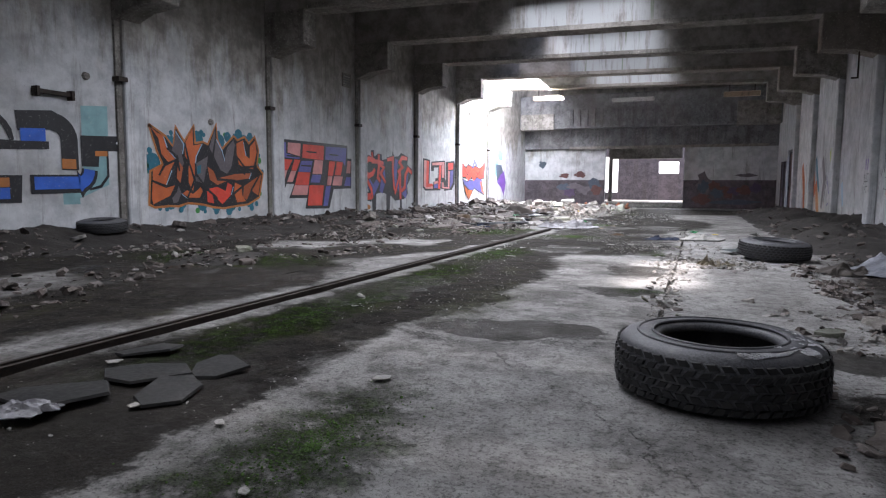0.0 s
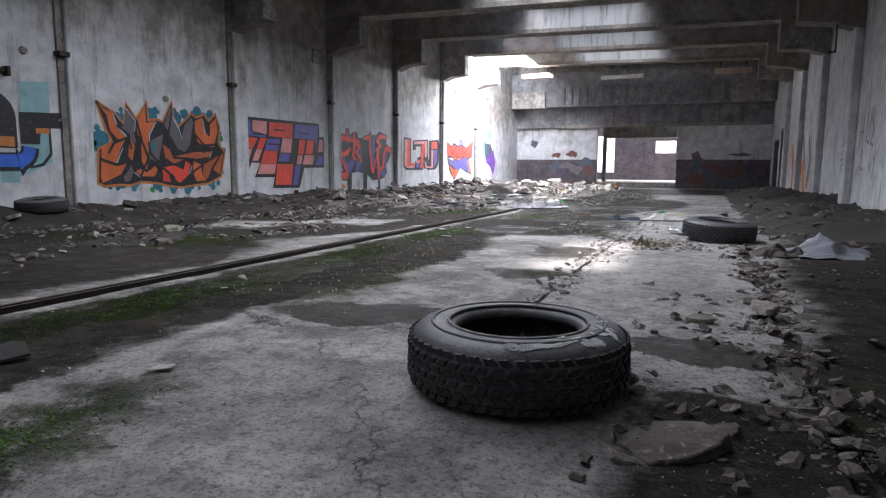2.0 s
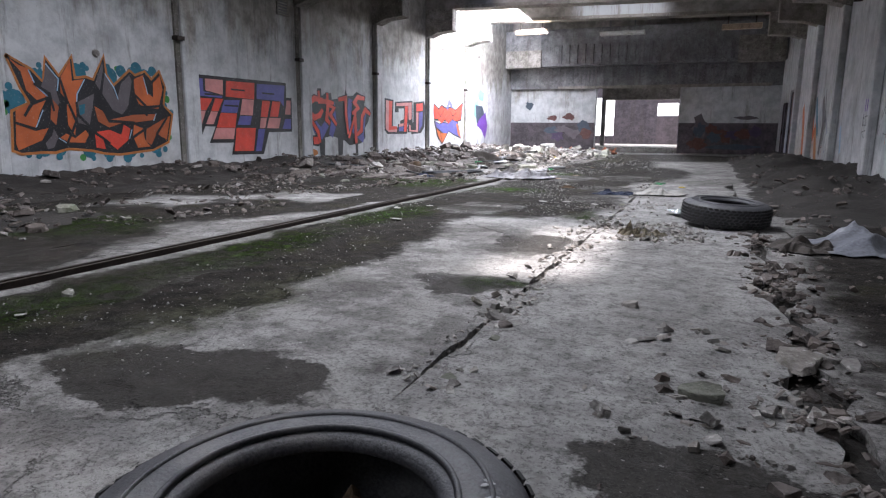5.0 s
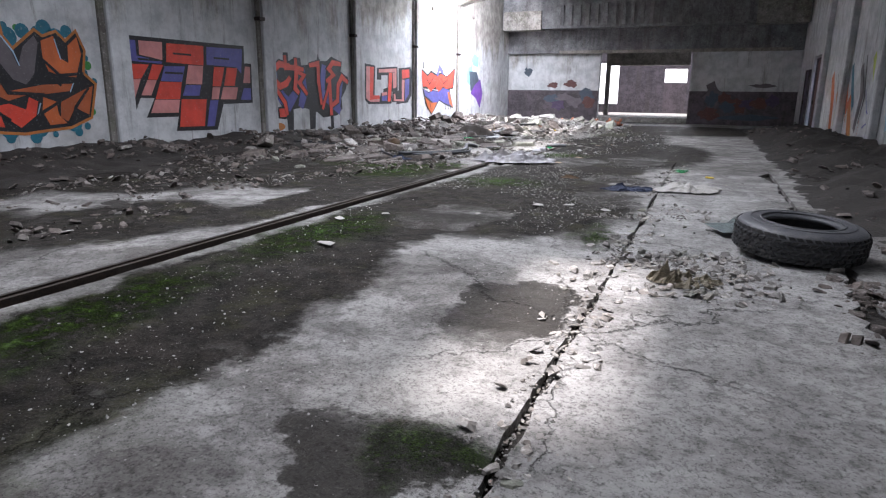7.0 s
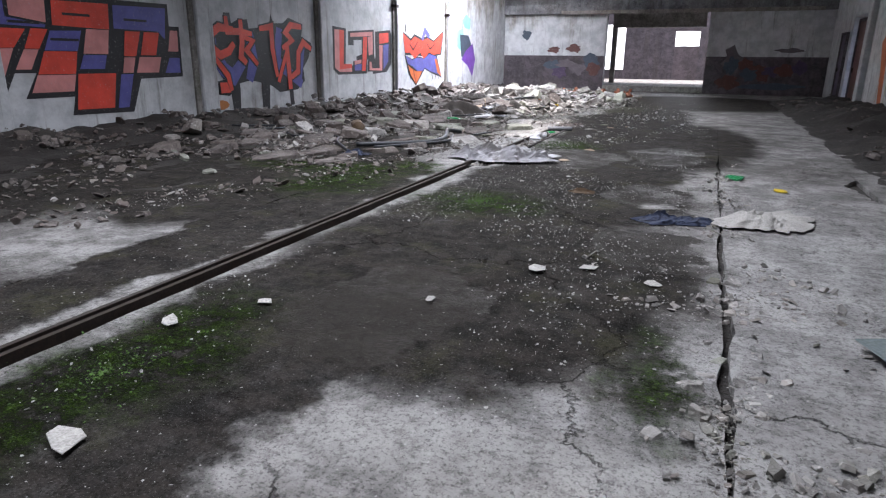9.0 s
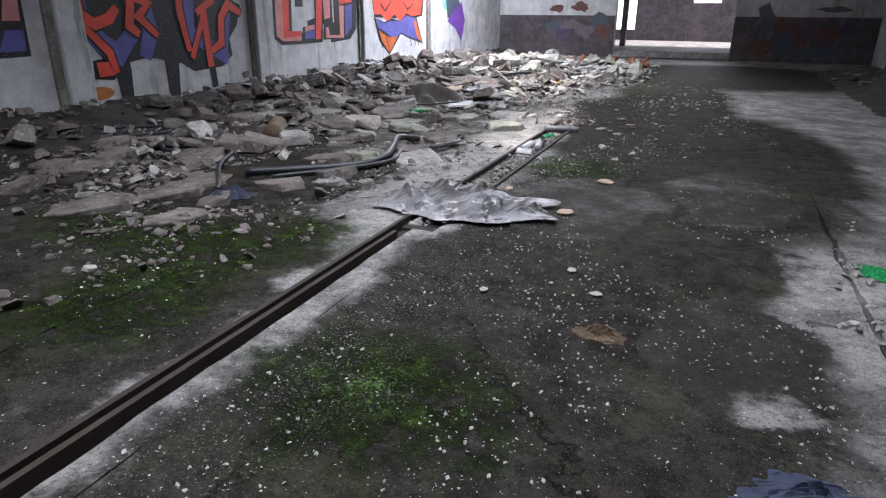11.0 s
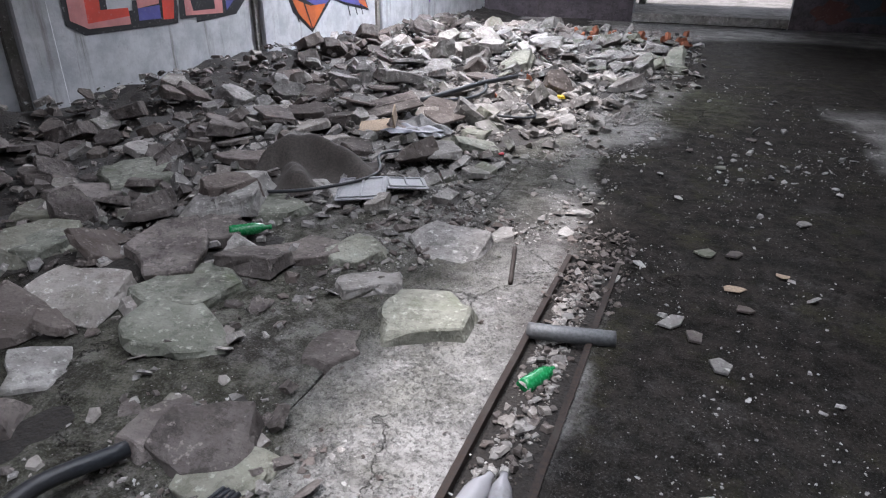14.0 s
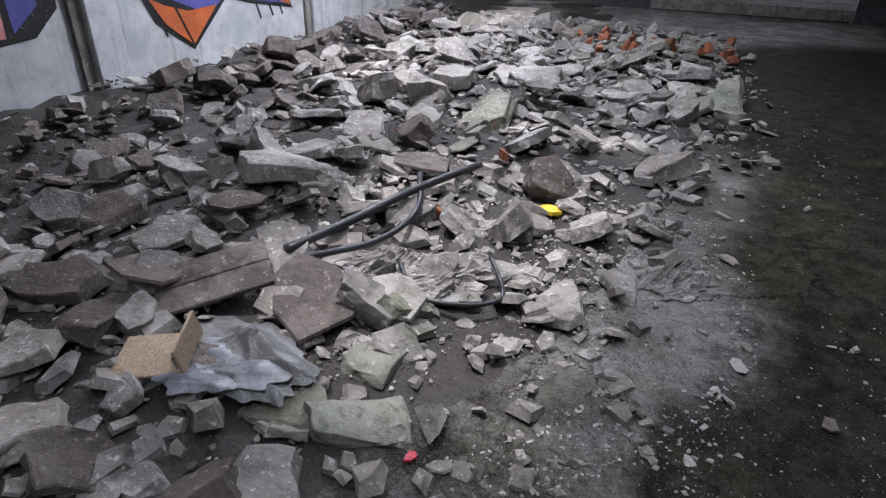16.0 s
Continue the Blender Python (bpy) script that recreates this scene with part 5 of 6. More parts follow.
p.stroke("indigo", 2, [(22.6, 1.4), (22.2, 0.9), (21.7, 0.7), (22.4, 0.5)], 0.06)
p.stroke("sky", 2, [(20.3, 1.1), (20.1, 0.6)], 0.25)
p.stroke("amber", 3, [(26.4, 1.3), (26.0, 0.6), (25.6, 0.9), (25.2, 0.3)], 0.28)
p.stroke("orange", 3, [(25.6, 1.9), (25.0, 1.5), (24.7, 0.9), (24.2, 1.3)], 0.26)
p.stroke("teal", 3, [(24.6, 2.0), (24.3, 1.5), (23.9, 1.0)], 0.3)
p.stroke("black", 4, [(26.7, 1.9), (26.3, 1.2), (26.2, 0.5), (25.8, 0.3)], 0.05)
p.stroke("black", 4, [(25.2, 2.0), (24.9, 1.2), (24.6, 0.6)], 0.05)
p.stroke("black", 4, [(23.0, 2.2), (22.6, 1.2), (22.9, 0.6)], 0.09)
p.stroke("grey", 1, [(23.4, 1.9), (23.0, 1.3), (23.3, 0.5)], 0.4)
p.stroke("black", 4, [(21.9, 2.0), (21.5, 1.4), (21.6, 0.9), (21.0, 1.4)], 0.07)
for k in range(7):
    p.stroke(("amber", "lime", "orange")[k % 3], 5, [(27.3 - 0.9 * k, 0.9 - 0.05 * k), (27.28 - 0.9 * k, 0.2)], 0.035)
p = Piece("black marker tag with two bars above it", -1, XR - 0.175)
for y in (16.75, 16.92):
    p.stroke("purple", 1, [(y, 1.65), (y, 1.42)], 0.06, False)
for pts in ([(16.65, 1.32), (16.85, 1.32), (16.7, 1.15), (16.9, 1.15)], arc(16.96, 1.22, 0.05, 0.08, 0, 360, 8), [(17.0, 1.36), (17.02, 1.1)], [(16.7, 1.05), (17.0, 1.02), (16.75, 0.9)]):
    p.stroke("black", 1, pts, 0.025)
p = Piece("loose grey scribbles sprayed on whitewash", -1)
r5 = random.Random(9)
for u, pts in ((16.1, ((0, 2.05), (0, 1.35))), (16.1, ((0, 1.7), (-0.2, 1.7))), (15.9, ((0, 2.05), (0, 1.3))), (15.6, ((0, 2.1), (-0.05, 1.5), (-0.25, 1.45), (-0.3, 2.1))), (15.1, ((0, 2.1), (0.12, 1.95), (-0.1, 1.7), (0.1, 1.45), (-0.1, 1.4)))):
    p.stroke("grey", 2, [(u + a, b) for a, b in pts], 0.05)
for k in range(16):
    y, z = r5.uniform(14.6, 17.6), r5.uniform(0.7, 2.1)
    p.stroke(r5.choice(("grey", "black", "indigo", "orange")), 1, [(y, z), (y + r5.uniform(-0.25, 0.25), z + r5.uniform(-0.3, 0.3)), (y + r5.uniform(-0.3, 0.3), z + r5.uniform(-0.3, 0.3))], 0.03)

# two leaf doors in the east wall
for number, y0, y1, top, mat, label in ((1, 29.55, 31.1, 2.6, PAINT["maroon"], "tall closed door in faded dark red paint"), (2, 32.85, 33.85, 2.3, PAINT["plum"], "narrow closed door in dark purple paint")):
    d = base("door_%d" % number, label, "door", pose(XR, y0, 0), kind="structure")
    w = y1 - y0
    part("leaf", worn(boxes((-0.05, -0.005, 0.08, w - 0.08, 0.02, top - 0.08)), 0.006), mat, d)
    part("frame", boxes((-0.09, -0.004, 0.0, 0.078, 0.0, top), (-0.09, -0.004, w - 0.078, w, 0.0, top), (-0.09, -0.004, 0.078, w - 0.078, top - 0.078, top)), DADO, d)
    part("handle", boxes((-0.1, -0.052, w - 0.24, w - 0.2, 1.0, 1.14)), RUST, d)


# end wall: patches of colour on dado and doorway
class EndPiece(Piece):
    def place(self, u, z, layer):
        return u, YE - 0.014 - 0.004 * layer - 0.00012 * (self.lift % 20), z


p = EndPiece("faded end-wall graffiti in dull red, teal and purple")
r6 = random.Random(21)
for color, x, z, rx, rz in (("maroon", -7.2, 1.75, 0.3, 0.18), ("maroon", -6.3, 1.8, 0.36, 0.2), ("slate", -7.2, 1.1, 0.45, 0.22), ("grey", -6.6, 1.15, 0.5, 0.2), ("grey", -6.1, 0.95, 0.45, 0.3), ("slate", -5.5, 1.3, 0.4, 0.4), ("maroon", -5.4, 0.95, 0.35, 0.3),
                            ("slate", -8.5, 2.4, 0.25, 0.25), ("grey", 0.2, 1.3, 0.45, 0.6), ("slate", 0.2, 1.1, 0.3, 0.4), ("maroon", 0.1, 0.5, 0.5, 0.3), ("maroon", 1.2, 0.95, 0.4, 0.3), ("plum", 1.7, 0.95, 0.4, 0.25), ("maroon", 2.2, 0.95, 0.4, 0.3), ("grey", 2.3, 1.75, 0.6, 0.1), ("maroon", 0.75, 1.2, 0.4, 0.3), ("slate", 0.9, 0.8, 0.4, 0.3), ("plum", 2.7, 1.1, 0.3, 0.3), ("slate", 1.8, 0.35, 1.3, 0.14), ("maroon", 1.45, 0.75, 0.3, 0.25), ("plum", -6.9, 0.8, 0.4, 0.3)):
    p.fill(color, 1, [(x + rx * math.cos(6.2832 * i / 17) * r6.uniform(0.55, 1.15), z + rz * math.sin(6.2832 * i / 17) * r6.uniform(0.55, 1.15)) for i in range(17)])

# ---- fixtures on the walls ----
lamp = base("wall_lamp", "bare rusted fluorescent lamp bracket on the wall", "lamp", pose(XL, 7.12, 2.37))
part("bar", worn(boxes((0.01, 0.09, -0.32, 0.32, -0.02, 0.05)), 0.008), RUST, lamp)
for y in (-0.3, 0.28):
    part("holder", boxes((0.0, 0.13, y, y + 0.05, -0.07, 0.08)), RUST, lamp)
vent = base("wall_vent", "small square vent hole with a dark grille", "vent", pose(XL, 16.1, 4.02))
part("frame", boxes((0.0, 0.03, -0.23, -0.19, -0.19, 0.19), (0.0, 0.03, 0.19, 0.23, -0.19, 0.19), (0.0, 0.03, -0.19, 0.19, 0.15, 0.19), (0.0, 0.03, -0.19, 0.19, -0.19, -0.15)), BEAM, vent)
part("backing", boxes((0.002, 0.008, -0.19, 0.19, -0.15, 0.15)), RUBBER, vent)
for k in range(4):
    part("slat", boxes((0.008, 0.022, -0.19, 0.19, -0.12 + 0.07 * k, -0.09 + 0.07 * k)), BEAM, vent)
for y, z in ((7.75, 2.75), (10.62, 2.28), (26.6, 4.25), (30.9, 4.4)):
    bm = bmesh.new()
    bmesh.ops.create_cone(bm, cap_ends=True, segments=10, radius1=0.07, radius2=0.055, depth=0.05, matrix=pose(XL + 0.024, y, z, 0, 90, 0))
    thing("cable_outlet", bm, BEAM, "round rusted cable outlet stub on the wall", "outlet", group="cable outlets")
hook = base("iron_hook", "bent iron hook under a concrete corbel", "hook", pose(XR - 0.5, 16.7, 3.75))
part("shank", boxes((-0.015, 0.015, -0.015, 0.015, -0.3, 0.25)), RUST, hook)
part("tip", boxes((-0.13, 0.015, -0.015, 0.015, -0.33, -0.3)), RUST, hook)
for x, y in ((-6.7, 29.6), (1.5, 29.6)):
    box_lamp = base("ceiling_light", "faded boxy lamp housing under the roof beams", "lamp", pose(x, y, soffit(x, y) - 0.3), group="ceiling lights")
    part("housing", worn(boxes((-0.7, 0.7, -0.12, 0.12, -0.2, 0.0)), 0.02), CARDBOARD, box_lamp)
    part("hanger", boxes((-0.5, -0.46, -0.02, 0.02, 0.0, 0.4)), RUST, box_lamp)
    part("hanger", boxes((0.46, 0.5, -0.02, 0.02, 0.0, 0.4)), RUST, box_lamp)
bl = base("ceiling_light", "white fluorescent fitting hanging under a roof beam", "lamp", pose(-2.9, 29.6, soffit(-2.9, 29.6) - 0.45), group="ceiling lights")
part("housing", worn(boxes((-0.9, 0.9, -0.12, 0.12, -0.16, 0.0)), 0.02), PAPER, bl)
part("hanger", boxes((-0.5, -0.46, -0.02, 0.02, 0.0, 0.6)), STEEL, bl)
part("hanger", boxes((0.46, 0.5, -0.02, 0.02, 0.0, 0.6)), STEEL, bl)


# ---- tyres ----
def lathe(profile, n=64, wobble=0.0, seed=0):
    bm = bmesh.new()
    rings = []
    for i in range(n):
        a = 6.283185 * i / n
        w = 1 + wobble * noise.noise(Vector((math.cos(a) * 1.2, math.sin(a) * 1.2, seed)))
        sag = wobble * 0.5 * noise.noise(Vector((math.cos(a), math.sin(a), seed + 9)))
        rings.append([bm.verts.new((r * w * math.cos(a), r * w * math.sin(a), max(0.0, z + sag * z))) for r, z in profile])
    for i in range(n):
        p, q = rings[i], rings[(i + 1) % n]
        for k in range(len(profile)):
            j = (k + 1) % len(profile)
            bm.faces.new((p[k], q[k], q[j], p[j]))
    return bm


def tyre(label, m, R=0.452, W=0.275, seed=0, group="tyres"):
    t = base("tyre", label, "tyre", m, group)
    s = W / 0.27
    prof = [(R - 0.012, 0.045 * s), (R, 0.08 * s), (R, 0.19 * s), (R - 0.012, 0.228 * s), (R - 0.035, 0.252 * s), (R - 0.075, 0.264 * s), (R - 0.12, 0.270 * s), (R - 0.155, 0.266 * s), (R - 0.165, 0.258 * s), (R - 0.178, 0.256 * s), (R - 0.19, 0.244 * s),
            (R - 0.195, 0.226 * s), (R - 0.18, 0.215 * s), (R - 0.11, 0.232 * s), (R - 0.05, 0.21 * s), (R - 0.03, 0.135 * s), (R - 0.05, 0.06 * s), (R - 0.11, 0.035 * s), (R - 0.18, 0.05 * s), (R - 0.195, 0.04 * s), (R - 0.185, 0.02 * s),
            (R - 0.12, 0.0), (R - 0.06, 0.006 * s), (R - 0.03, 0.02 * s)]
    part("carcass", lathe(prof, 72, 0.018, seed), RUBBER, t, smooth=True)
    bm = bmesh.new()
    r = random.Random(seed)
    n = 50
    for row in range(6):
        for i in range(n):
            a = 6.283185 * (i + 0.5 * (row % 2) + r.uniform(-0.06, 0.06)) / n
            z = (0.043 + 0.035 * row) * s
            dz, da = 0.0155 * s, 0.05
            w = 1 + 0.018 * noise.noise(Vector((math.cos(a) * 1.2, math.sin(a) * 1.2, seed)))
            ri, ro = R * w - 0.008, R * w + (0.011 if 0 < row < 5 else 0.004) - r.uniform(0, 0.004)
            sk = 0.02 * (1 if row % 2 else -1)
            lo = [(a - da + sk, z - dz), (a + da + sk, z - dz * 0.7), (a + da * 0.8 - sk, z + dz), (a - da * 0.9 - sk, z + dz * 0.8)]
            vi = [bm.verts.new((ri * math.cos(b), ri * math.sin(b), c)) for b, c in lo]
            vo = [bm.verts.new((ro * math.cos(a + (b - a) * 0.86), ro * math.sin(a + (b - a) * 0.86), z + (c - z) * 0.84)) for b, c in lo]
            bm.faces.new(vo)
            for k in range(4):
                j = (k + 1) % 4
                bm.faces.new((vi[k], vi[j], vo[j], vo[k]))
    part("tread", bm, TREAD, t, "blocky worn tread")
    for rr in (R - 0.085, R - 0.15):
        part("rib", lathe([(rr, 0.262 * s), (rr - 0.004, 0.2725 * s), (rr - 0.012, 0.2735 * s), (rr - 0.016, 0.262 * s)], 72, 0.018, seed), RUBBER, t, smooth=True)
    return t


def smear(t, rows, seed, mat, label):
    """Flaked paint strokes on a tyre's sidewall, each a trail of small flakes: rows of angle and radius from, angle and radius to, width, flakes."""
    r = random.Random(31)
    s = 0.266 / 0.27
    slope = ((0.285, 0.266 * s), (0.32, 0.270 * s), (0.365, 0.264 * s), (0.405, 0.252 * s), (0.428, 0.228 * s))
    for a0, r0, a1, r1, w, count in rows:
        bm = bmesh.new()
        for i in range(count):
            f = r.random()
            a = radians(a0 + (a1 - a0) * f)
            q = r0 - 0.012 + (r1 - r0) * f + 0.012 * math.sin(f * 5) + r.uniform(-0.5, 0.5) * w
            s = r.uniform(0.002, 0.0075)
            turn = r.uniform(0, 6.28)
            swell = 1 + 0.018 * noise.noise(Vector((math.cos(a) * 1.2, math.sin(a) * 1.2, seed)))
            sag = 1 + 0.009 * noise.noise(Vector((math.cos(a), math.sin(a), seed + 9)))
            z = sag * float(np.interp(q / swell, [p[0] for p in slope], [p[1] for p in slope])) + 0.003
            c = (q * math.cos(a), q * math.sin(a))
            bm.faces.new([bm.verts.new((c[0] + s * k * math.cos(turn + g), c[1] + s * k * math.sin(turn + g), z + 0.0006 * r.random())) for g, k in ((0, 1.3), (1.5, 0.8), (3.1, 1.2), (4.6, 0.7))])
        part("paint_mark", bm, mat, t, label)


t1 = tyre("worn black truck tyre with flaked white paint on bare concrete", pose(0.12, 3.21, 0.008, 0, 0, 25), R=0.44, W=0.266, seed=2)
smear(t1, ((-106, 0.375, -84, 0.385, 0.05, 300), (-90, 0.375, -56, 0.362, 0.02, 600), (-58, 0.365, -48, 0.4, 0.022, 260), (-48, 0.4, -62, 0.408, 0.03, 300), (-42, 0.34, -34, 0.395, 0.018, 200), (-34, 0.395, -24, 0.36, 0.022, 240), (-36, 0.405, -32, 0.41, 0.02, 90), (-33, 0.315, -25, 0.318, 0.014, 60), (-24, 0.39, -21, 0.34, 0.012, 60), (-8, 0.33, -2, 0.375, 0.018, 90), (4, 0.34, 8, 0.37, 0.012, 40), (-70, 0.3, -62, 0.305, 0.012, 40)), 2, CHALK, "flaked white paint mark")
tyre("dusty black tyre lying on broken floor slabs", pose(0.96, 9.48, 0.03, 3, -2, 80), R=0.43, W=0.24, seed=5)
tyre("black tyre lying half buried against the graffiti wall", pose(-9.05, 7.55, 0.18, 4, 3, 0), R=0.37, W=0.2, seed=8)


# ---- sheets, sacks and rags ----
def crumple(name, label, category, m, sx, sy, high, mat, seed, folds=2.2, n=64, group=""):
    """A crumpled sheet lying on the floor: sharp creases at several scales, ragged outline."""
    r = random.Random(seed)
    bm = bmesh.new()
    g = {}
    for i in range(n + 1):
        for j in range(n + 1):
            u, v = i / n * 2 - 1, j / n * 2 - 1
            a = math.atan2(v, u)
            c, s = math.cos(a), math.sin(a)
            reach = 0.8 + 0.34 * noise.noise(Vector((c * 1.3, s * 1.3, seed))) + 0.2 * noise.noise(Vector((c * 4, s * 4, seed)))
            d = max(abs(u), abs(v)) or 1e-6
            k = d / (math.hypot(u, v) or 1e-6)
            x, y = u * k * reach, v * k * reach
            wx = x + 0.22 * noise.noise(Vector((x * 1.7, y * 1.7, seed + 1)))
            wy = y + 0.22 * noise.noise(Vector((x * 1.7, y * 1.7, seed + 5)))
            h = 0.0
            for p, (f, amp) in enumerate(((folds * 0.75, 0.55), (folds * 1.6, 0.3), (folds * 3.4, 0.16))):
                h += amp * (1 - min(1.0, 2.6 * abs(noise.noise(Vector((wx * f, wy * f, seed * 3 + 7 * p))))))
            lump = 0.55 + 0.9 * noise.noise(Vector((x * 1.6, y * 1.6, seed + 2)))
            top = max(0.0, 1 - d ** 3) * max(0.15, lump) + 0.10
            jx, jy, jz = (r.uniform(-0.004, 0.004) for _ in range(3))
            g[i, j] = bm.verts.new(((x + jx + 0.12 * (h - 0.5)) * sx, (y + jy - 0.12 * (h - 0.5)) * sy, max(0.004, high * (h * top * 1.6 + jz * 1.3))))
    for i in range(n):
        for j in range(n):
            q = (g[i, j], g[i + 1, j], g[i + 1, j + 1], g[i, j + 1])
            k = r.randrange(2)
            bm.faces.new((q[k], q[k + 1], q[k + 2]))
            bm.faces.new((q[k], q[k + 2], q[(k + 3) % 4]))
    ob = thing(name, bm, mat, label, category, group, smooth=mat is SACK, m=m)
    sol = ob.modifiers.new("thickness", "SOLIDIFY")
    sol.thickness = 0.004
    return ob


def draped(name, label, category, m, sx, sy, high, mat, seed, n=48):
    """Stiff cloth lying in one arched fold with smaller folds running off it."""
    bm = bmesh.new()
    g = {}
    for i in range(n + 1):
        for j in range(n + 1):
            u, v = i / n * 2 - 1, j / n * 2 - 1
            fold = math.exp(-((v - 0.35 + 0.5 * u * u) / 0.28) ** 2) * math.sqrt(max(0.0, 1 - u * u))
            side = 0.5 * math.exp(-((u + 0.25 + 0.5 * v) / 0.22) ** 2) * smooth01(0.5, -0.3, v) * smooth01(-1.0, -0.6, v)
            h = fold + side + 0.16 * abs(noise.noise(Vector((u * 2.2, v * 2.2, seed)))) + 0.05 * noise.noise(Vector((u * 7, v * 7, seed)))
            edge = 1 + 0.25 * noise.noise(Vector((u * 1.4, v * 1.4, seed + 4)))
            g[i, j] = bm.verts.new((u * sx * edge, v * sy * edge, max(0.006, high * h)))
    for i in range(n):
        for j in range(n):
            bm.faces.new((g[i, j], g[i + 1, j], g[i + 1, j + 1], g[i, j + 1]))
    ob = thing(name, bm, mat, label, category, smooth=True, m=m)
    sol = ob.modifiers.new("thickness", "SOLIDIFY")
    sol.thickness = 0.008
    return ob


crumple("plastic_sheet", "crumpled grey plastic sheet lying across the drain channel", "plastic sheet", pose(-2.88, 15.05, 0.02, 0, 0, 8), 0.98, 0.5, 0.22, SHEET, 3.3, 2.2)
crumple("plastic_bag", "crumpled white plastic bag on the floor slab", "plastic bag", pose(0.12, 12.7, 0.02, 0, 0, 60), 0.5, 0.42, 0.1, PAPER, 7.1, 1.5)
crumple("plastic_sack", "grey-blue plastic sack slumped by the side wall", "sack", pose(2.0, 8.5, 0.0, 0, 0, 20), 0.6, 0.5, 0.22, SACK, 2.4, 0.9)
crumple("sack", "dark earth-filled sack lying on the floor", "sack", pose(1.55, 8.2, 0.0, 0, 0, 10), 0.32, 0.26, 0.16, CLOTH, 5.4, 0.8)
crumple("rag", "navy blue rag lying on the damp floor", "rag", pose(-0.62, 12.42, 0.005, 0, 0, 5), 0.36, 0.2, 0.08, BLUECLOTH, 9.2)
draped("coat", "dark brown stiff coat arched over the rubble", "coat", pose(-5.6, 20.5, ground(-5.6, 20.5) + 0.02, 0, 0, 14), 0.52, 0.5, 0.32, CLOTH, 4.7)
crumple("rag", "navy blue rag on the dirt", "rag", pose(-4.85, 14.6, ground(-4.85, 14.6), 0, 0, 12), 0.28, 0.18, 0.08, BLUECLOTH, 6.6)
crumple("foil_sheet", "grey ribbed foil scrap on tar boards", "scrap", pose(-2.42, 1.75, 0.03, 0, 0, 20), 0.17, 0.13, 0.06, SHEET, 1.9, 1.3)
crumple("plastic_bag", "grey plastic bag crumpled among the rubble", "plastic bag", pose(-5.35, 21.95, ground(-5.35, 21.95) + 0.06, 0, 0, 15), 0.36, 0.24, 0.09, SACK, 8.8, 0.8)
crumple("plastic_bag", "bluish plastic film by the soil bank", "plastic bag", pose(2.7, 18.6, ground(2.7, 18.6), 0, 0, 0), 0.45, 0.35, 0.1, SACK, 11.3)
crumple("straw_clump", "tangled pale straw bundle on broken concrete", "straw", pose(0.25, 8.35, 0.01, 0, 0, 0), 0.22, 0.2, 0.1, STRAW, 12.5, 4.0)
crumple("carpet", "stiff grey carpet scrap folded on the rubble", "carpet", pose(-5.3, 22.1, ground(-5.3, 22.1) + 0.03, 0, 0, -20), 0.5, 0.28, 0.1, STEEL, 14.2, 0.8)
crumple("fibre_mat", "frayed white insulation fibre mat on the rubble", "insulation", pose(-4.9, 23.2, ground(-4.9, 23.2) + 0.02, 0, 0, 25), 0.6, 0.4, 0.09, CHUNK, 16.1, 5.0)
crumple("fibre_mat", "frayed white insulation fibre tuft on damp floor", "insulation", pose(-3.4, 24.0, ground(-3.4, 24.0), 0, 0, 70), 0.35, 0.28, 0.08, CHUNK, 17.7, 5.0)
crumple("rag", "rotten brown rag stuffed inside the tyre", "rag", pose(0.03, 3.36, 0.02, 0, 0, 40), 0.2, 0.12, 0.14, WOOD, 21.5, 0.9)
crumple("plastic_bag", "crumpled dull plastic wrapper inside the tyre", "plastic bag", pose(0.28, 3.32, 0.02, 0, 0, 10), 0.11, 0.09, 0.13, SHEET, 23.1, 1.6)
crumple("straw_clump", "rust-brown tuft of rotten fibre on the damp floor", "straw", pose(-1.5, 13.35, 0.0, 0, 0, 0), 0.16, 0.1, 0.03, WOOD, 18.4, 4.0)


def tube(name, label, category, pts, r, mat, n=10, group=""):
    """A hose or cable along a smooth line."""
    P = [Vector(q) for q in pts]
    P = [P[0] * 2 - P[1]] + P + [P[-1] * 2 - P[-2]]
    line_ = []
    for a, b, c, d in zip(P, P[1:], P[2:], P[3:]):
        for k in range(8):
            t = k / 8
            line_.append(0.5 * ((2 * b) + (c - a) * t + (2 * a - 5 * b + 4 * c - d) * t * t + (3 * b - a - 3 * c + d) * t ** 3))
    line_.append(P[-2])
    bm = bmesh.new()
    prev = None
    for i, q in enumerate(line_):
        d = (line_[min(i + 1, len(line_) - 1)] - line_[max(i - 1, 0)]).normalized()
        side = d.cross(Vector((0, 0, 1))).normalized()
        up = side.cross(d)
        cur = [bm.verts.new(q + (side * math.cos(6.2832 * k / n) + up * math.sin(6.2832 * k / n)) * r) for k in range(n)]
        if prev:
            for k in range(n):
                bm.faces.new((prev[k], prev[(k + 1) % n], cur[(k + 1) % n], cur[k]))
        else:
            bm.faces.new(cur[::-1])
        prev = cur
    bm.faces.new(prev)
    return thing(name, bm, mat, label, category, group, smooth=True)


def on(x, y, up):
    return (x, y, ground(x, y) + up)


tube("hose", "long black rubber hose snaking over floor rubble", "hose", [on(-5.2, 15.2, 0.05), on(-4.67, 15.6, 0.05), on(-4.3, 15.95, 0.06), on(-4.25, 16.3, 0.08), on(-4.38, 16.73, 0.1), on(-4.49, 17.07, 0.12), on(-4.4, 17.42, 0.06)], 0.036, HOSE)
tube("hose", "second black hose lying close beside a thicker one", "hose", [on(-4.9, 15.2, 0.03), on(-4.45, 15.7, 0.04), on(-4.15, 16.2, 0.05), on(-4.28, 16.7, 0.05), on(-4.36, 17.0, 0.04)], 0.022, HOSE)
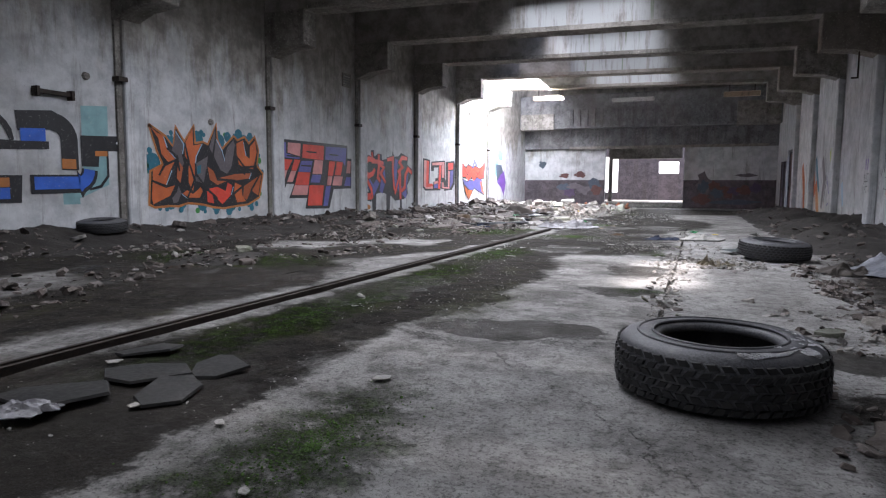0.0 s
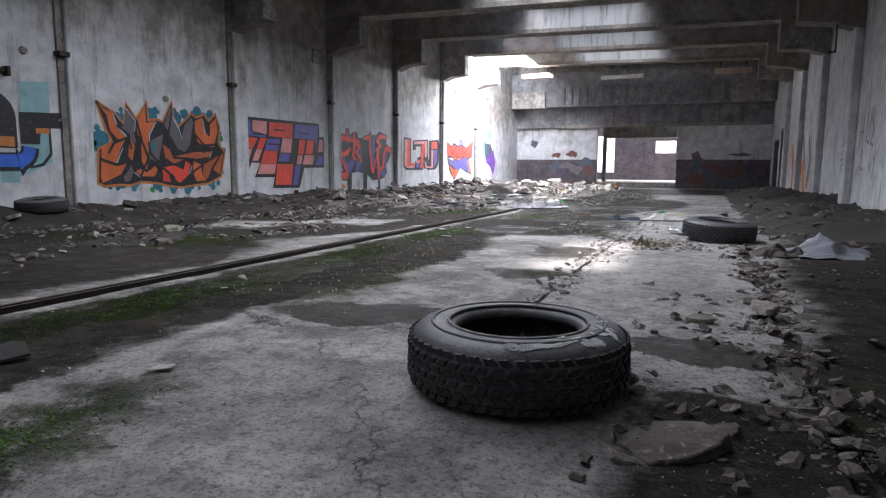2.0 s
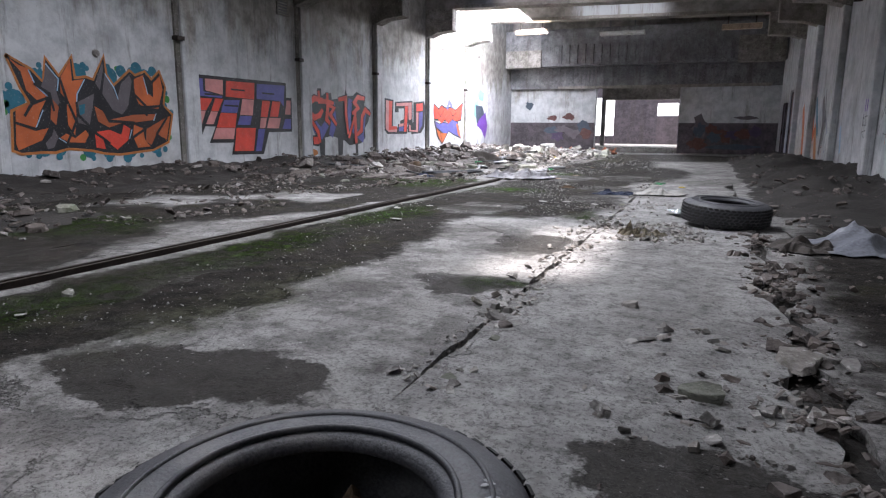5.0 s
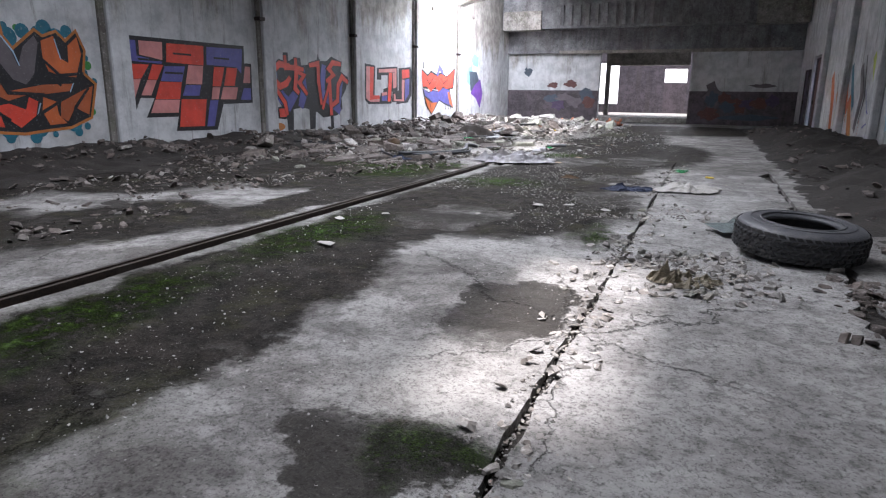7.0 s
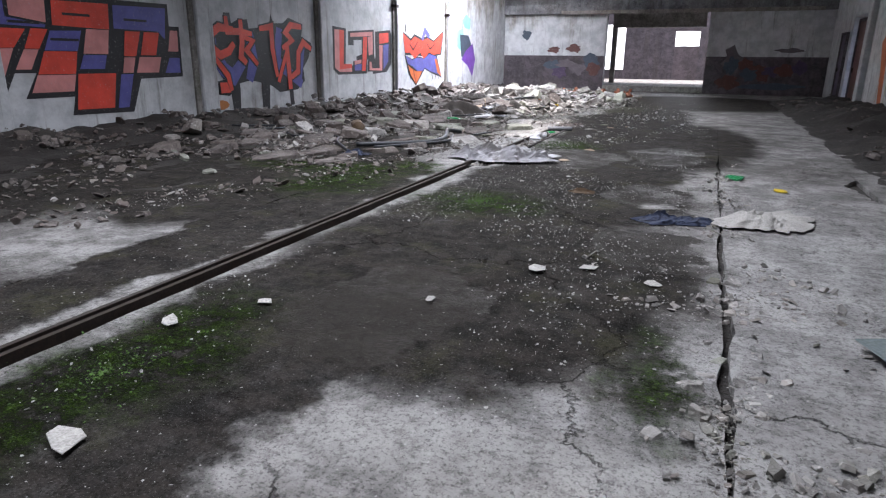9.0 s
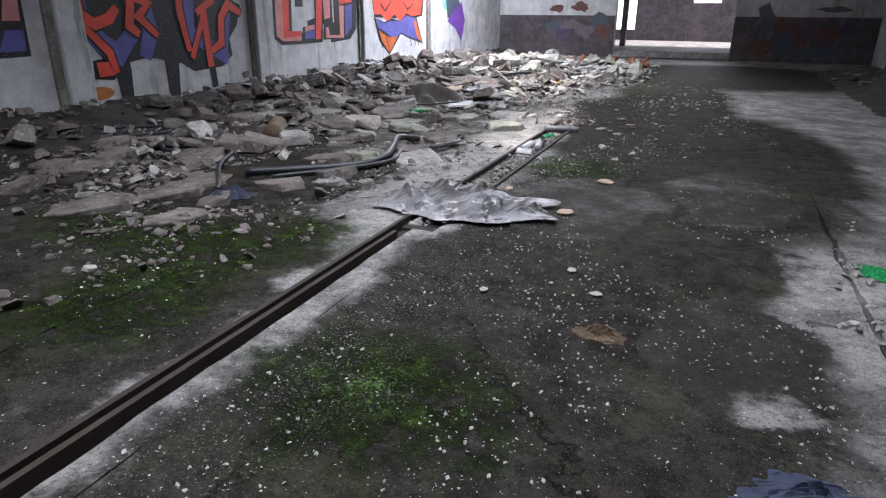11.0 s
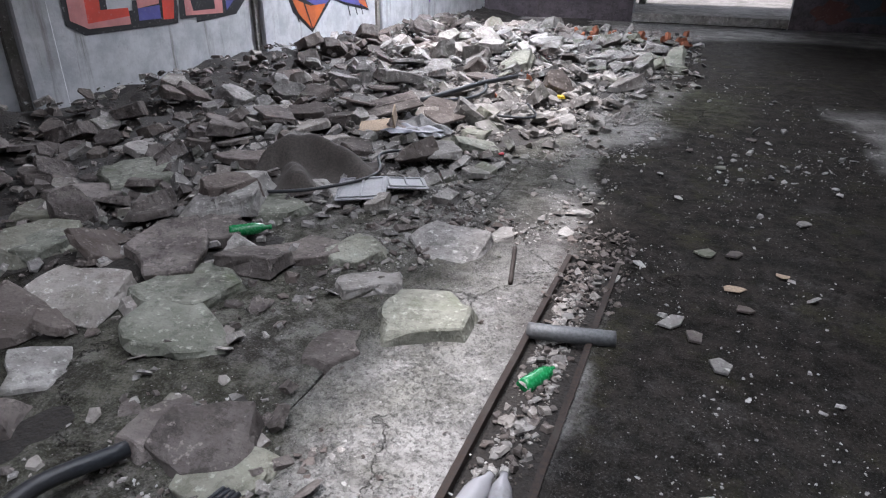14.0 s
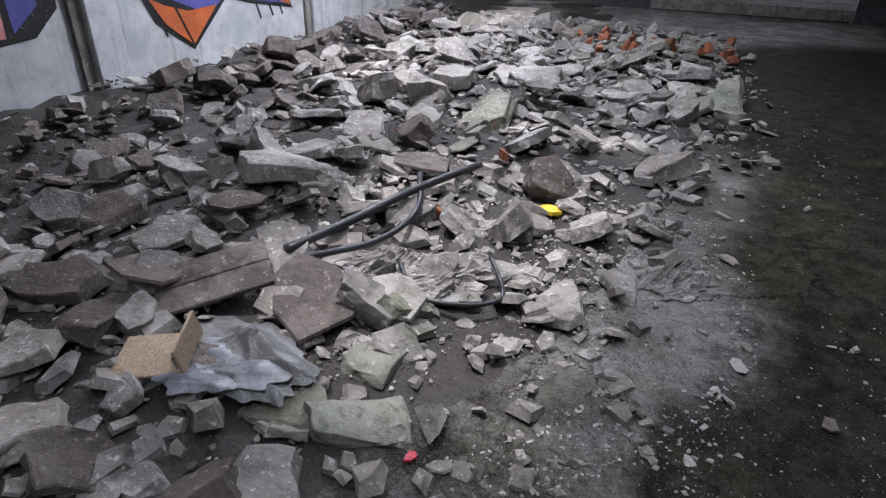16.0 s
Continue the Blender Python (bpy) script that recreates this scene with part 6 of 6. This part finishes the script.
for k in range(4):
    tube("steel_rod", "black metal rod in a small bundle on the rubble", "rod", [(-4.02 + 0.03 * k, 16.86, 0.07 + 0.02 * (k % 2)), (-3.9 + 0.022 * k, 17.4, 0.08)], 0.012, HOSE, group="rod bundle")
tube("hose", "thin black hose curled on the dirt", "hose", [on(-7.2, 16.2, 0.05), on(-6.6, 15.6, 0.05), on(-6.0, 15.9, 0.05), on(-5.6, 15.3, 0.06), on(-5.0, 14.6, 0.05)], 0.022, HOSE)
tube("cable", "black cable looped on rubble", "cable", [on(-8.2, 16.0, 0.05), on(-7.8, 16.7, 0.06), on(-7.4, 16.4, 0.06), on(-7.6, 15.8, 0.05)], 0.018, HOSE)
tube("hose", "ribbed black hose lying across the heap", "hose", [on(-5.65, 22.95, 0.14), on(-5.45, 23.45, 0.18), on(-5.27, 24.0, 0.17), on(-5.0, 24.7, 0.16)], 0.032, HOSE)
tube("hose", "bent black hose beside a ribbed one on the heap", "hose", [on(-5.5, 22.85, 0.13), on(-5.2, 23.3, 0.15), on(-5.15, 23.8, 0.16), on(-5.35, 24.3, 0.18)], 0.022, HOSE)
tube("cable", "tangled black cable beside the cloth", "cable", [on(-5.9, 19.8, 0.06), on(-5.3, 20.1, 0.1), on(-5.0, 20.6, 0.12), on(-5.2, 21.1, 0.1), on(-4.8, 21.5, 0.1)], 0.014, HOSE)
tube("cable", "dark loop of cable on white dust", "cable", [on(-5.0, 23.2, 0.1), on(-4.7, 22.9, 0.08), on(-4.3, 23.1, 0.1), on(-4.5, 23.5, 0.12)], 0.014, HOSE)
tube("pipe", "short grey pipe end lying in the drain channel", "pipe", [(-3.2, 18.93, 0.03), (-2.98, 18.96, 0.04), (-2.76, 19.03, 0.03)], 0.045, STEEL)
tube("steel_rod", "thin steel rod lying on white dust", "rod", [(-3.44, 19.4, 0.025), (-3.56, 19.9, 0.025)], 0.014, RUST)


# ---- bottles ----
def bottle(label, m, mat, cap, length=0.27, r=0.042):
    b = base("bottle", label, "bottle", m, "bottles")
    prof = [(0.0, 0.0), (r * 0.9, 0.0), (r, 0.02), (r * 0.97, length * 0.35), (r, length * 0.6), (r * 0.85, length * 0.74), (r * 0.35, length * 0.9), (r * 0.33, length)]
    bm = bmesh.new()
    n = 20
    rings = [[bm.verts.new((q * math.cos(6.2832 * i / n), q * math.sin(6.2832 * i / n), z)) for i in range(n)] for q, z in prof[1:]]
    for a, c in zip(rings, rings[1:]):
        for i in range(n):
            bm.faces.new((a[i], a[(i + 1) % n], c[(i + 1) % n], c[i]))
    bm.faces.new(rings[0][::-1])
    bm.faces.new(rings[-1])
    part("bottle_body", bm, mat, b, smooth=True)
    bm = bmesh.new()
    bmesh.ops.create_cone(bm, cap_ends=True, segments=16, radius1=r * 0.42, radius2=r * 0.42, depth=0.02, matrix=pose(0, 0, length))
    part("cap", bm, cap, b)
    return b


bottle("green plastic bottle lying on its side among rubble", pose(-5.38, 19.2, ground(-5.4, 19.4) + 0.05, 0, 90, 40), GREENPET, GREENPET)
bottle("crushed green plastic bottle lying in the drain channel", pose(-3.1, 18.5, -0.01, 0, 90, 65), GREENPET, PAPER, 0.24)
bottle("dusty grey plastic bottle lying in the drain channel", pose(-3.12, 17.6, 0.0, 0, 80, 75), SHEET, PAPER, 0.3, 0.05)
bottle("dusty grey plastic bottle lying in the drain channel", pose(-2.95, 17.62, 0.02, 0, 80, 100), SHEET, PAPER, 0.28, 0.045)


# ---- moulded panels, ribbed block, carton, timber ----
def moulded_panel(m, w, d, label):
    """A thin grey pressed sheet with a raised rim and stiffening ribs."""
    p_ = base("moulded_panel", label, "panel", m, "moulded panels")
    part("sheet", worn(boxes((-w, w, -d, d, 0, 0.012)), 0.004), STEEL_PALE, p_)
    for x0, x1, y0, y1 in ((-w + 0.02, w - 0.02, d - 0.05, d - 0.03), (-w + 0.02, w - 0.02, -d + 0.03, -d + 0.05), (-w + 0.02, -w + 0.04, -d + 0.052, d - 0.052), (w - 0.04, w - 0.02, -d + 0.052, d - 0.052), (-0.01, 0.01, -d + 0.052, d - 0.052)):
        part("rib", worn(boxes((x0, x1, y0, y1, 0.0125, 0.024)), 0.003), STEEL_PALE, p_)
    return p_


moulded_panel(pose(-4.98, 20.32, 0.09, 4, -3, 24), 0.2, 0.22, "pale grey moulded sheet lying beside the coat")
moulded_panel(pose(-4.72, 20.6, 0.08, -3, 4, 32), 0.17, 0.16, "pale grey moulded sheet lying on broken stones")
ribbed = base("ribbed_block", "grey ribbed plastic block wedged in the drain channel", "block", pose(-3.03, 17.3, -0.04, 6, 4, 12))
part("body", worn(boxes((-0.09, 0.09, -0.1, 0.1, 0, 0.07)), 0.012), SHEET, ribbed)
for k in range(5):
    part("rib", worn(boxes((-0.088, 0.088, -0.09 + 0.04 * k, -0.07 + 0.04 * k, 0.07, 0.095)), 0.006), SHEET, ribbed)
carton = base("carton", "flattened brown carton standing half open on the heap", "box", pose(-5.68, 21.9, ground(-5.68, 21.9) + 0.1, 10, -8, 20))
part("panel", worn(boxes((-0.2, 0.2, -0.14, 0.14, 0, 0.014)), 0.004), CARDBOARD, carton)
part("flap", worn(boxes((0.19, 0.204, -0.14, 0.14, 0.015, 0.16)), 0.004), CARDBOARD, carton)
board = base("wooden_board", "grey-brown boarding of two planks lying on the heap", "board", pose(-5.82, 22.5, ground(-5.82, 22.5) + 0.12, 12, -10, 42))
for k in range(2):
    part("plank", worn(boxes((-0.32, 0.32, -0.2 + 0.2 * k, -0.008 + 0.2 * k, 0, 0.03)), 0.006), CHUNK_DARK, board)
bm = bmesh.new()
bmesh.ops.create_cone(bm, cap_ends=True, segments=14, radius1=0.12, radius2=0.1, depth=1.0, matrix=pose(0, 0, 0, 0, 90, 0))
bmesh.ops.subdivide_edges(bm, edges=bm.edges[:], cuts=3, use_grid_fill=True)
for v in bm.verts:
    v.co += noise.noise_vector(v.co * 4.0) * 0.05
thing("log", bm, WOOD, "rotten brown log lying on floor rubble", "log", smooth=True, m=pose(-6.28, 17.1, ground(-6.28, 17.1) + 0.08, 0, 0, 122))

bottle("dusty dark bottle lying inside the tyre", pose(0.13, 3.3, 0.05, 0, 90, 20), HOSE, SHEET, 0.2)


# ---- flat scraps ----
def scrap(name, label, category, x, y, size, mat, seed, thick=0.006, bend=0.25, z=None, n=6, tilt=4, group=""):
    r = random.Random(seed)
    bm = bmesh.new()
    ring = [((0.7 + 0.5 * r.random()) * size / 2, 6.2832 * (i + r.uniform(-0.3, 0.3)) / n) for i in range(n)]
    lo = [bm.verts.new((q * math.cos(a), q * math.sin(a) * 0.75, bend * size * 0.12 * r.random())) for q, a in ring]
    hi = [bm.verts.new((v.co.x * 0.97, v.co.y * 0.97, v.co.z + thick)) for v in lo]
    c0, c1 = bm.verts.new((0, 0, 0.004)), bm.verts.new((0, 0, 0.004 + thick))
    for i in range(n):
        k = (i + 1) % n
        bm.faces.new((lo[k], lo[i], c0))
        bm.faces.new((hi[i], hi[k], c1))
        bm.faces.new((lo[i], lo[k], hi[k], hi[i]))
    zz = ground(x, y) + 0.012 if z is None else z
    return thing(name, bm, mat, label, category, group, m=pose(x, y, zz, r.uniform(-tilt, tilt), r.uniform(-tilt, tilt), r.uniform(0, 360)))


for i, (x, y, s) in enumerate(((-2.45, 2.35, 0.5), (-2.1, 2.2, 0.42), (-2.55, 1.95, 0.5), (-2.2, 2.6, 0.4), (-2.75, 2.7, 0.35))):
    scrap("tar_board", "black tar board scrap lying on the damp floor", "board", x, y, s, BOARD, 60 + i, 0.012, 0.1, group="tar boards")
for i, (x, y, s) in enumerate(((-1.97, 16.4, 0.2), (-2.73, 15.8, 0.1), (-2.1, 15.3, 0.17), (-2.18, 19.9, 0.16), (-1.9, 20.2, 0.1))):
    scrap("cardboard", "faded torn cardboard piece on the damp floor", "cardboard", x, y, s, CARDBOARD, 80 + i, 0.005, group="cardboard pieces")
PAPERS = ((-2.75, 2.45, 0.14), (-2.1, 2.02, 0.13), (-1.65, 2.0, 0.1), (-1.35, 2.75, 0.16), (-2.3, 8.3, 0.3), (-2.5, 9.6, 0.16), (-1.0, 10.9, 0.2), (-0.6, 10.75, 0.18), (-1.3, 10.75, 0.28), (-1.7, 10.0, 0.12),
          (-2.75, 9.2, 0.2), (-1.8, 14.1, 0.12), (-1.6, 13.8, 0.12), (-3.3, 20.3, 0.26), (-2.8, 22.0, 0.14), (-2.6, 21.4, 0.14), (-3.0, 23.2, 0.2), (-2.4, 4.3, 0.1), (-1.2, 1.6, 0.08), (-2.2, 13.6, 0.1))
for i, (x, y, s) in enumerate(PAPERS):
    scrap("paper_scrap", "dirty white paper scrap on the floor", "paper", x, y, s * 0.65, PAPER, 100 + i, 0.003, 0.6, group="paper scraps")
for i, (x, y, s) in enumerate(((-2.35, 20.35, 0.25), (-2.18, 20.42, 0.22), (-2.5, 19.35, 0.25), (-2.38, 19.25, 0.18), (-2.25, 19.02, 0.2), (-2.12, 19.65, 0.16), (-2.3, 22.4, 0.2), (-2.6, 22.9, 0.16), (-1.7, 21.2, 0.2), (-2.0, 23.6, 0.2))):
    scrap("tile_shard", "broken grey tile shard on the dark floor", "tile", x, y, s * 0.72, CHUNK_DARK if i % 2 else CHUNK if i % 3 else CHUNK_GREEN, 200 + i, 0.012, 0.1, n=5, group="tile shards")
for i, (x, y, s) in enumerate(((0.75, 10.6, 0.8), (1.1, 11.2, 0.6), (0.5, 10.1, 0.5))):
    scrap("glass_pane", "dirty sheet of broken glass on floor slabs", "glass", x, y, s, GLASSBIT, 130 + i, 0.006, 0.05, 0.03 + 0.012 * i, 4, 2, group="glass sheets")
for i, (x, y, s) in enumerate(((-0.06, 14.75, 0.3),)):
    scrap("plastic_scrap", "green plastic film scrap on the floor slab", "plastic", x, y, s, GREENPET, 140 + i, 0.01, 0.5)
scrap("plastic_scrap", "bright yellow plastic scrap on the heap", "plastic", -4.33, 24.45, 0.22, YELLOW, 150, 0.03, 0.6)
scrap("plastic_scrap", "small red plastic scrap on white dust", "plastic", -4.32, 21.94, 0.07, REDBIT, 151, 0.01)
scrap("plastic_scrap", "yellow leaf-like plastic scrap on the slab", "plastic", 0.35, 14.2, 0.2, YELLOW, 152, 0.01)
scrap("wooden_board", "rotten brown board scrap inside the tyre", "wood", 0.06, 3.26, 0.26, WOOD, 153, 0.03, 0.4, 0.05)
for i, (x, y, s) in enumerate(((-6.2, 22.4, 0.6), (-5.7, 23.0, 0.5), (-5.2, 22.6, 0.7), (-6.4, 23.4, 0.5), (-4.8, 22.8, 0.4), (-6.9, 21.8, 0.6), (-5.5, 24.6, 0.55))):
    scrap("slate_board", "flat grey-brown fibre board piece on the heap", "board", x, y, s, CHUNK if i % 3 == 1 else CHUNK_DARK, 160 + i, 0.02, 0.2, ground(x, y) + 0.12, 7, 14, group="fibre boards")

# ---- particular chunks of concrete ----
chunk("green", -3.77, 18.8, 0.72, 0.0, 3, 20, 1, label="large flat mossy slab of broken concrete beside the channel")
chunk("pale", -5.78, 19.75, 1.15, 0.08, 6, 60, 1, label="large pale slab of broken concrete on the heap")
chunk("dark", 0.74, 2.82, 0.44, -0.01, 3, 60, 0, label="flat chipped slab lying beside the tyre")
chunk("dark", 0.9, 3.0, 0.2, 0.0, 5, 60, 3)
chunk("green", 0.8, 4.66, 0.22, 0.0, 5, 10, 5)
chunk("pale", 1.18, 5.2, 0.3, 0.0, 5, 80, 7)
chunk("dark", -0.11, 5.19, 0.13, 0.0, 5)
chunk("pale", 0.42, 5.8, 0.13, 0.0, 5)
chunk("pale", -2.57, 4.7, 0.13, 0.0, 5)
chunk("pale", -4.35, 15.3, 0.4, None, 6)
chunk("pale", -4.0, 15.4, 0.26, None, 6)
chunk("green", -5.6, 12.6, 0.3, None, 6)
for x, y, s in ((-6.6, 24.6, 0.75), (-6.0, 25.8, 0.6), (-4.9, 26.5, 0.6), (-7.2, 23.0, 0.7), (-4.1, 27.6, 0.5), (-5.2, 28.6, 0.7), (-3.7, 23.7, 0.4), (-4.6, 22.0, 0.55), (-4.9, 21.9, 0.4), (-4.3, 21.4, 0.4)):
    chunk("pale" if y > 23 else "green", x, y, s, None, 16)
for k in range(34):
    y = rnd.uniform(2.3, 9.0)
    chunk(rnd.choice(("dark", "dark", "pale")), 1.22 + rnd.gauss(0, 0.11), y, rnd.uniform(0.1, 0.22), -0.02, 15)
for k in range(48):
    y = rnd.uniform(4.4, 11.0)
    chunk(rnd.choice(("pale", "green", "pale")), -0.2 + rnd.gauss(0, 0.08), y, rnd.uniform(0.05, 0.15), -0.01, 15)
for k in range(16):
    chunk(rnd.choice(("pale", "dark", "pale")), rnd.uniform(-3.12, -2.97), rnd.uniform(15.3, 19.7), rnd.uniform(0.08, 0.18), -0.05, 25)
for k in range(22):
    chunk(rnd.choice(("dark", "dark", "pale")), rnd.uniform(-9.35, -8.5), rnd.uniform(3, 21), rnd.uniform(0.15, 0.4), None, 20)
for k in range(20):
    chunk(rnd.choice(("dark", "dark", "green")), rnd.uniform(-8.6, -4.6), rnd.uniform(4.5, 17), rnd.uniform(0.12, 0.34), None, 12)
for k in range(10):
    chunk("dark", rnd.uniform(1.6, 3.4), rnd.uniform(9, 31), rnd.uniform(0.12, 0.36), None, 15)

chunk("pale", -6.35, 24.0, 0.95, 0.2, 22, 30, 2, label="broad pale slab leaning on the heap")
chunk("pale", -5.2, 27.0, 0.9, 0.42, 10, 120, 1, label="flat pale slab lying on top of the heap")
chunk("dark", -6.4, 20.6, 0.8, None, 6, 10, 0, label="flat grey slab beside the coat")
chunk("pale", -4.75, 21.5, 0.62, 0.1, 8, 70, 1, label="layered grey slab at the foot of the heap")
chunk("green", -4.95, 21.95, 0.6, 0.04, 6, 15, 0, label="grey-green flat stone at the foot of the heap")
chunk("green", -4.75, 22.4, 0.5, 0.04, 6, 75, 1, label="grey-green flat stone at the foot of the heap")
chunk("pale", -4.3, 21.2, 0.38, 0.02, 6, 30, 2, label="pale flat stone on the dusty floor")
chunk("pale", -3.95, 23.3, 0.5, 0.02, 8, 100, 3, label="pale folded slab on the damp floor")
chunk("pale", -4.4, 23.5, 0.45, 0.03, 8, 30, 2, label="white slab in the mortar dust")
chunk("pale", -3.3, 20.75, 0.3, 0.0, 3, 10, 0, label="white tile lying at the channel's end")
chunk("pale", -3.7, 20.1, 0.3, 0.0, 3, 50, 1, label="pale stone lying on the dusty floor")
for x, y, s_ in ((-3.12, 28.0, 0.7), (-3.9, 27.9, 0.62), (-3.4, 28.9, 0.7), (-4.3, 28.8, 0.55), (-5.6, 31.9, 0.5)):
    chunk("green" if x > -3.5 else "pale", x, y, s_, 0.0, 5, None, 4, label="squared concrete block at the foot of the heap")
for k in range(26):
    chunk("brick", rnd.uniform(-5.9, -3.0), 30.9 + rnd.gauss(0, 0.35), rnd.uniform(0.16, 0.26), ground(-5.0, 30.8) + rnd.uniform(-0.05, 0.12), 20, label="broken red brick at the back of the heap")
for k in range(14):
    chunk("brick", rnd.uniform(-6.2, -4.2), rnd.uniform(22, 28), rnd.uniform(0.08, 0.15), None, 20)

# flat broken slabs between channel and heap
SLABBY = [(-4.6, 16.4), (-5.2, 17.2), (-4.2, 17.6), (-4.9, 18.2), (-5.8, 17.8), (-5.5, 18.8), (-6.4, 18.6), (-4.3, 16.9), (-6.6, 17.0), (-7.2, 18.2), (-5.9, 16.3), (-6.9, 19.4), (-4.5, 19.4), (-7.8, 19.6), (-5.0, 19.0), (-7.4, 16.8)]
for i, (x, y) in enumerate(SLABBY):
    chunk(("green", "dark", "dark")[i % 3], x, y, 0.55 + 0.08 * (i * 7 % 6), None, 6, None, 0 if i % 2 else 1)

# broken paving that covers the floor beside the channel
paved = []
for k in range(400):
    x, y = rnd.uniform(-7.6, -3.95), rnd.uniform(13.8, 20.6)
    size = rnd.uniform(0.55, 1.0)
    if len(paved) >= 44 or any((x - a) ** 2 + (y - b) ** 2 < (0.36 * (size + c)) ** 2 for a, b, c in paved):
        continue
    paved.append((x, y, size))
    chunk(("dark", "green" if y > 17 else "dark", "dark", "pale" if y > 16 else "dark")[len(paved) % 4], x, y, size, ground(x, y) - 0.035, 3.5, None, len(paved) % 2, group="paving slabs", label="flat broken paving slab sunk in dirt")
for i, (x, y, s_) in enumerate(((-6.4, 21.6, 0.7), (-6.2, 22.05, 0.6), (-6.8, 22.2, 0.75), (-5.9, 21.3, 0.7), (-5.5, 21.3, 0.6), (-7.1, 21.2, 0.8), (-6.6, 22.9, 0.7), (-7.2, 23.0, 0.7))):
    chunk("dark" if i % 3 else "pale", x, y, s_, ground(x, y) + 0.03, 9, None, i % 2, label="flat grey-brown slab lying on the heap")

# the pieces past counting, far back on the heap and along the walls
for kind, rows in FAR.items():
    V, F, at = [], [], 0
    for me, m in rows:
        n = len(me.vertices)
        co = np.empty(n * 3)
        me.vertices.foreach_get("co", co)
        mm = np.array(m)
        V.append(co.reshape(-1, 3) @ mm[:3, :3].T + mm[:3, 3])
        F += [[at + i for i in f.vertices] for f in me.polygons]
        at += n
    if rows:
        me = bpy.data.meshes.new("far_rubble")
        me.from_pydata(np.concatenate(V).tolist(), [], F)
        me.materials.append(PROTO[kind][0][0].materials[0])
        tagged(new("far_rubble", me), LABEL[kind] + "s heaped at the back", "rubble", kind="stuff")


# moss grains
def blob_sampler(rows):
    def sample(r):
        x, y, rx, ry = r.choice(rows)
        a, d = r.uniform(0, 6.2832), abs(r.gauss(0, 0.55))
        return x + rx * d * math.cos(a), y + ry * d * math.sin(a)
    return sample


gravel("moss", [(5200, blob_sampler(((-2.62, 8.7, 0.32, 0.75), (-1.22, 1.95, 0.26, 0.62), (-1.22, 1.95, 0.26, 0.62), (-2.3, 12.5, 0.42, 0.36), (-2.45, 16.9, 0.4, 0.4), (-4.0, 12.9, 0.4, 0.5), (-2.55, 4.0, 0.26, 1.3))), 0.006, 0.022)],
       (LEAF, "low green moss tufts on the damp concrete", "moss"), 8)
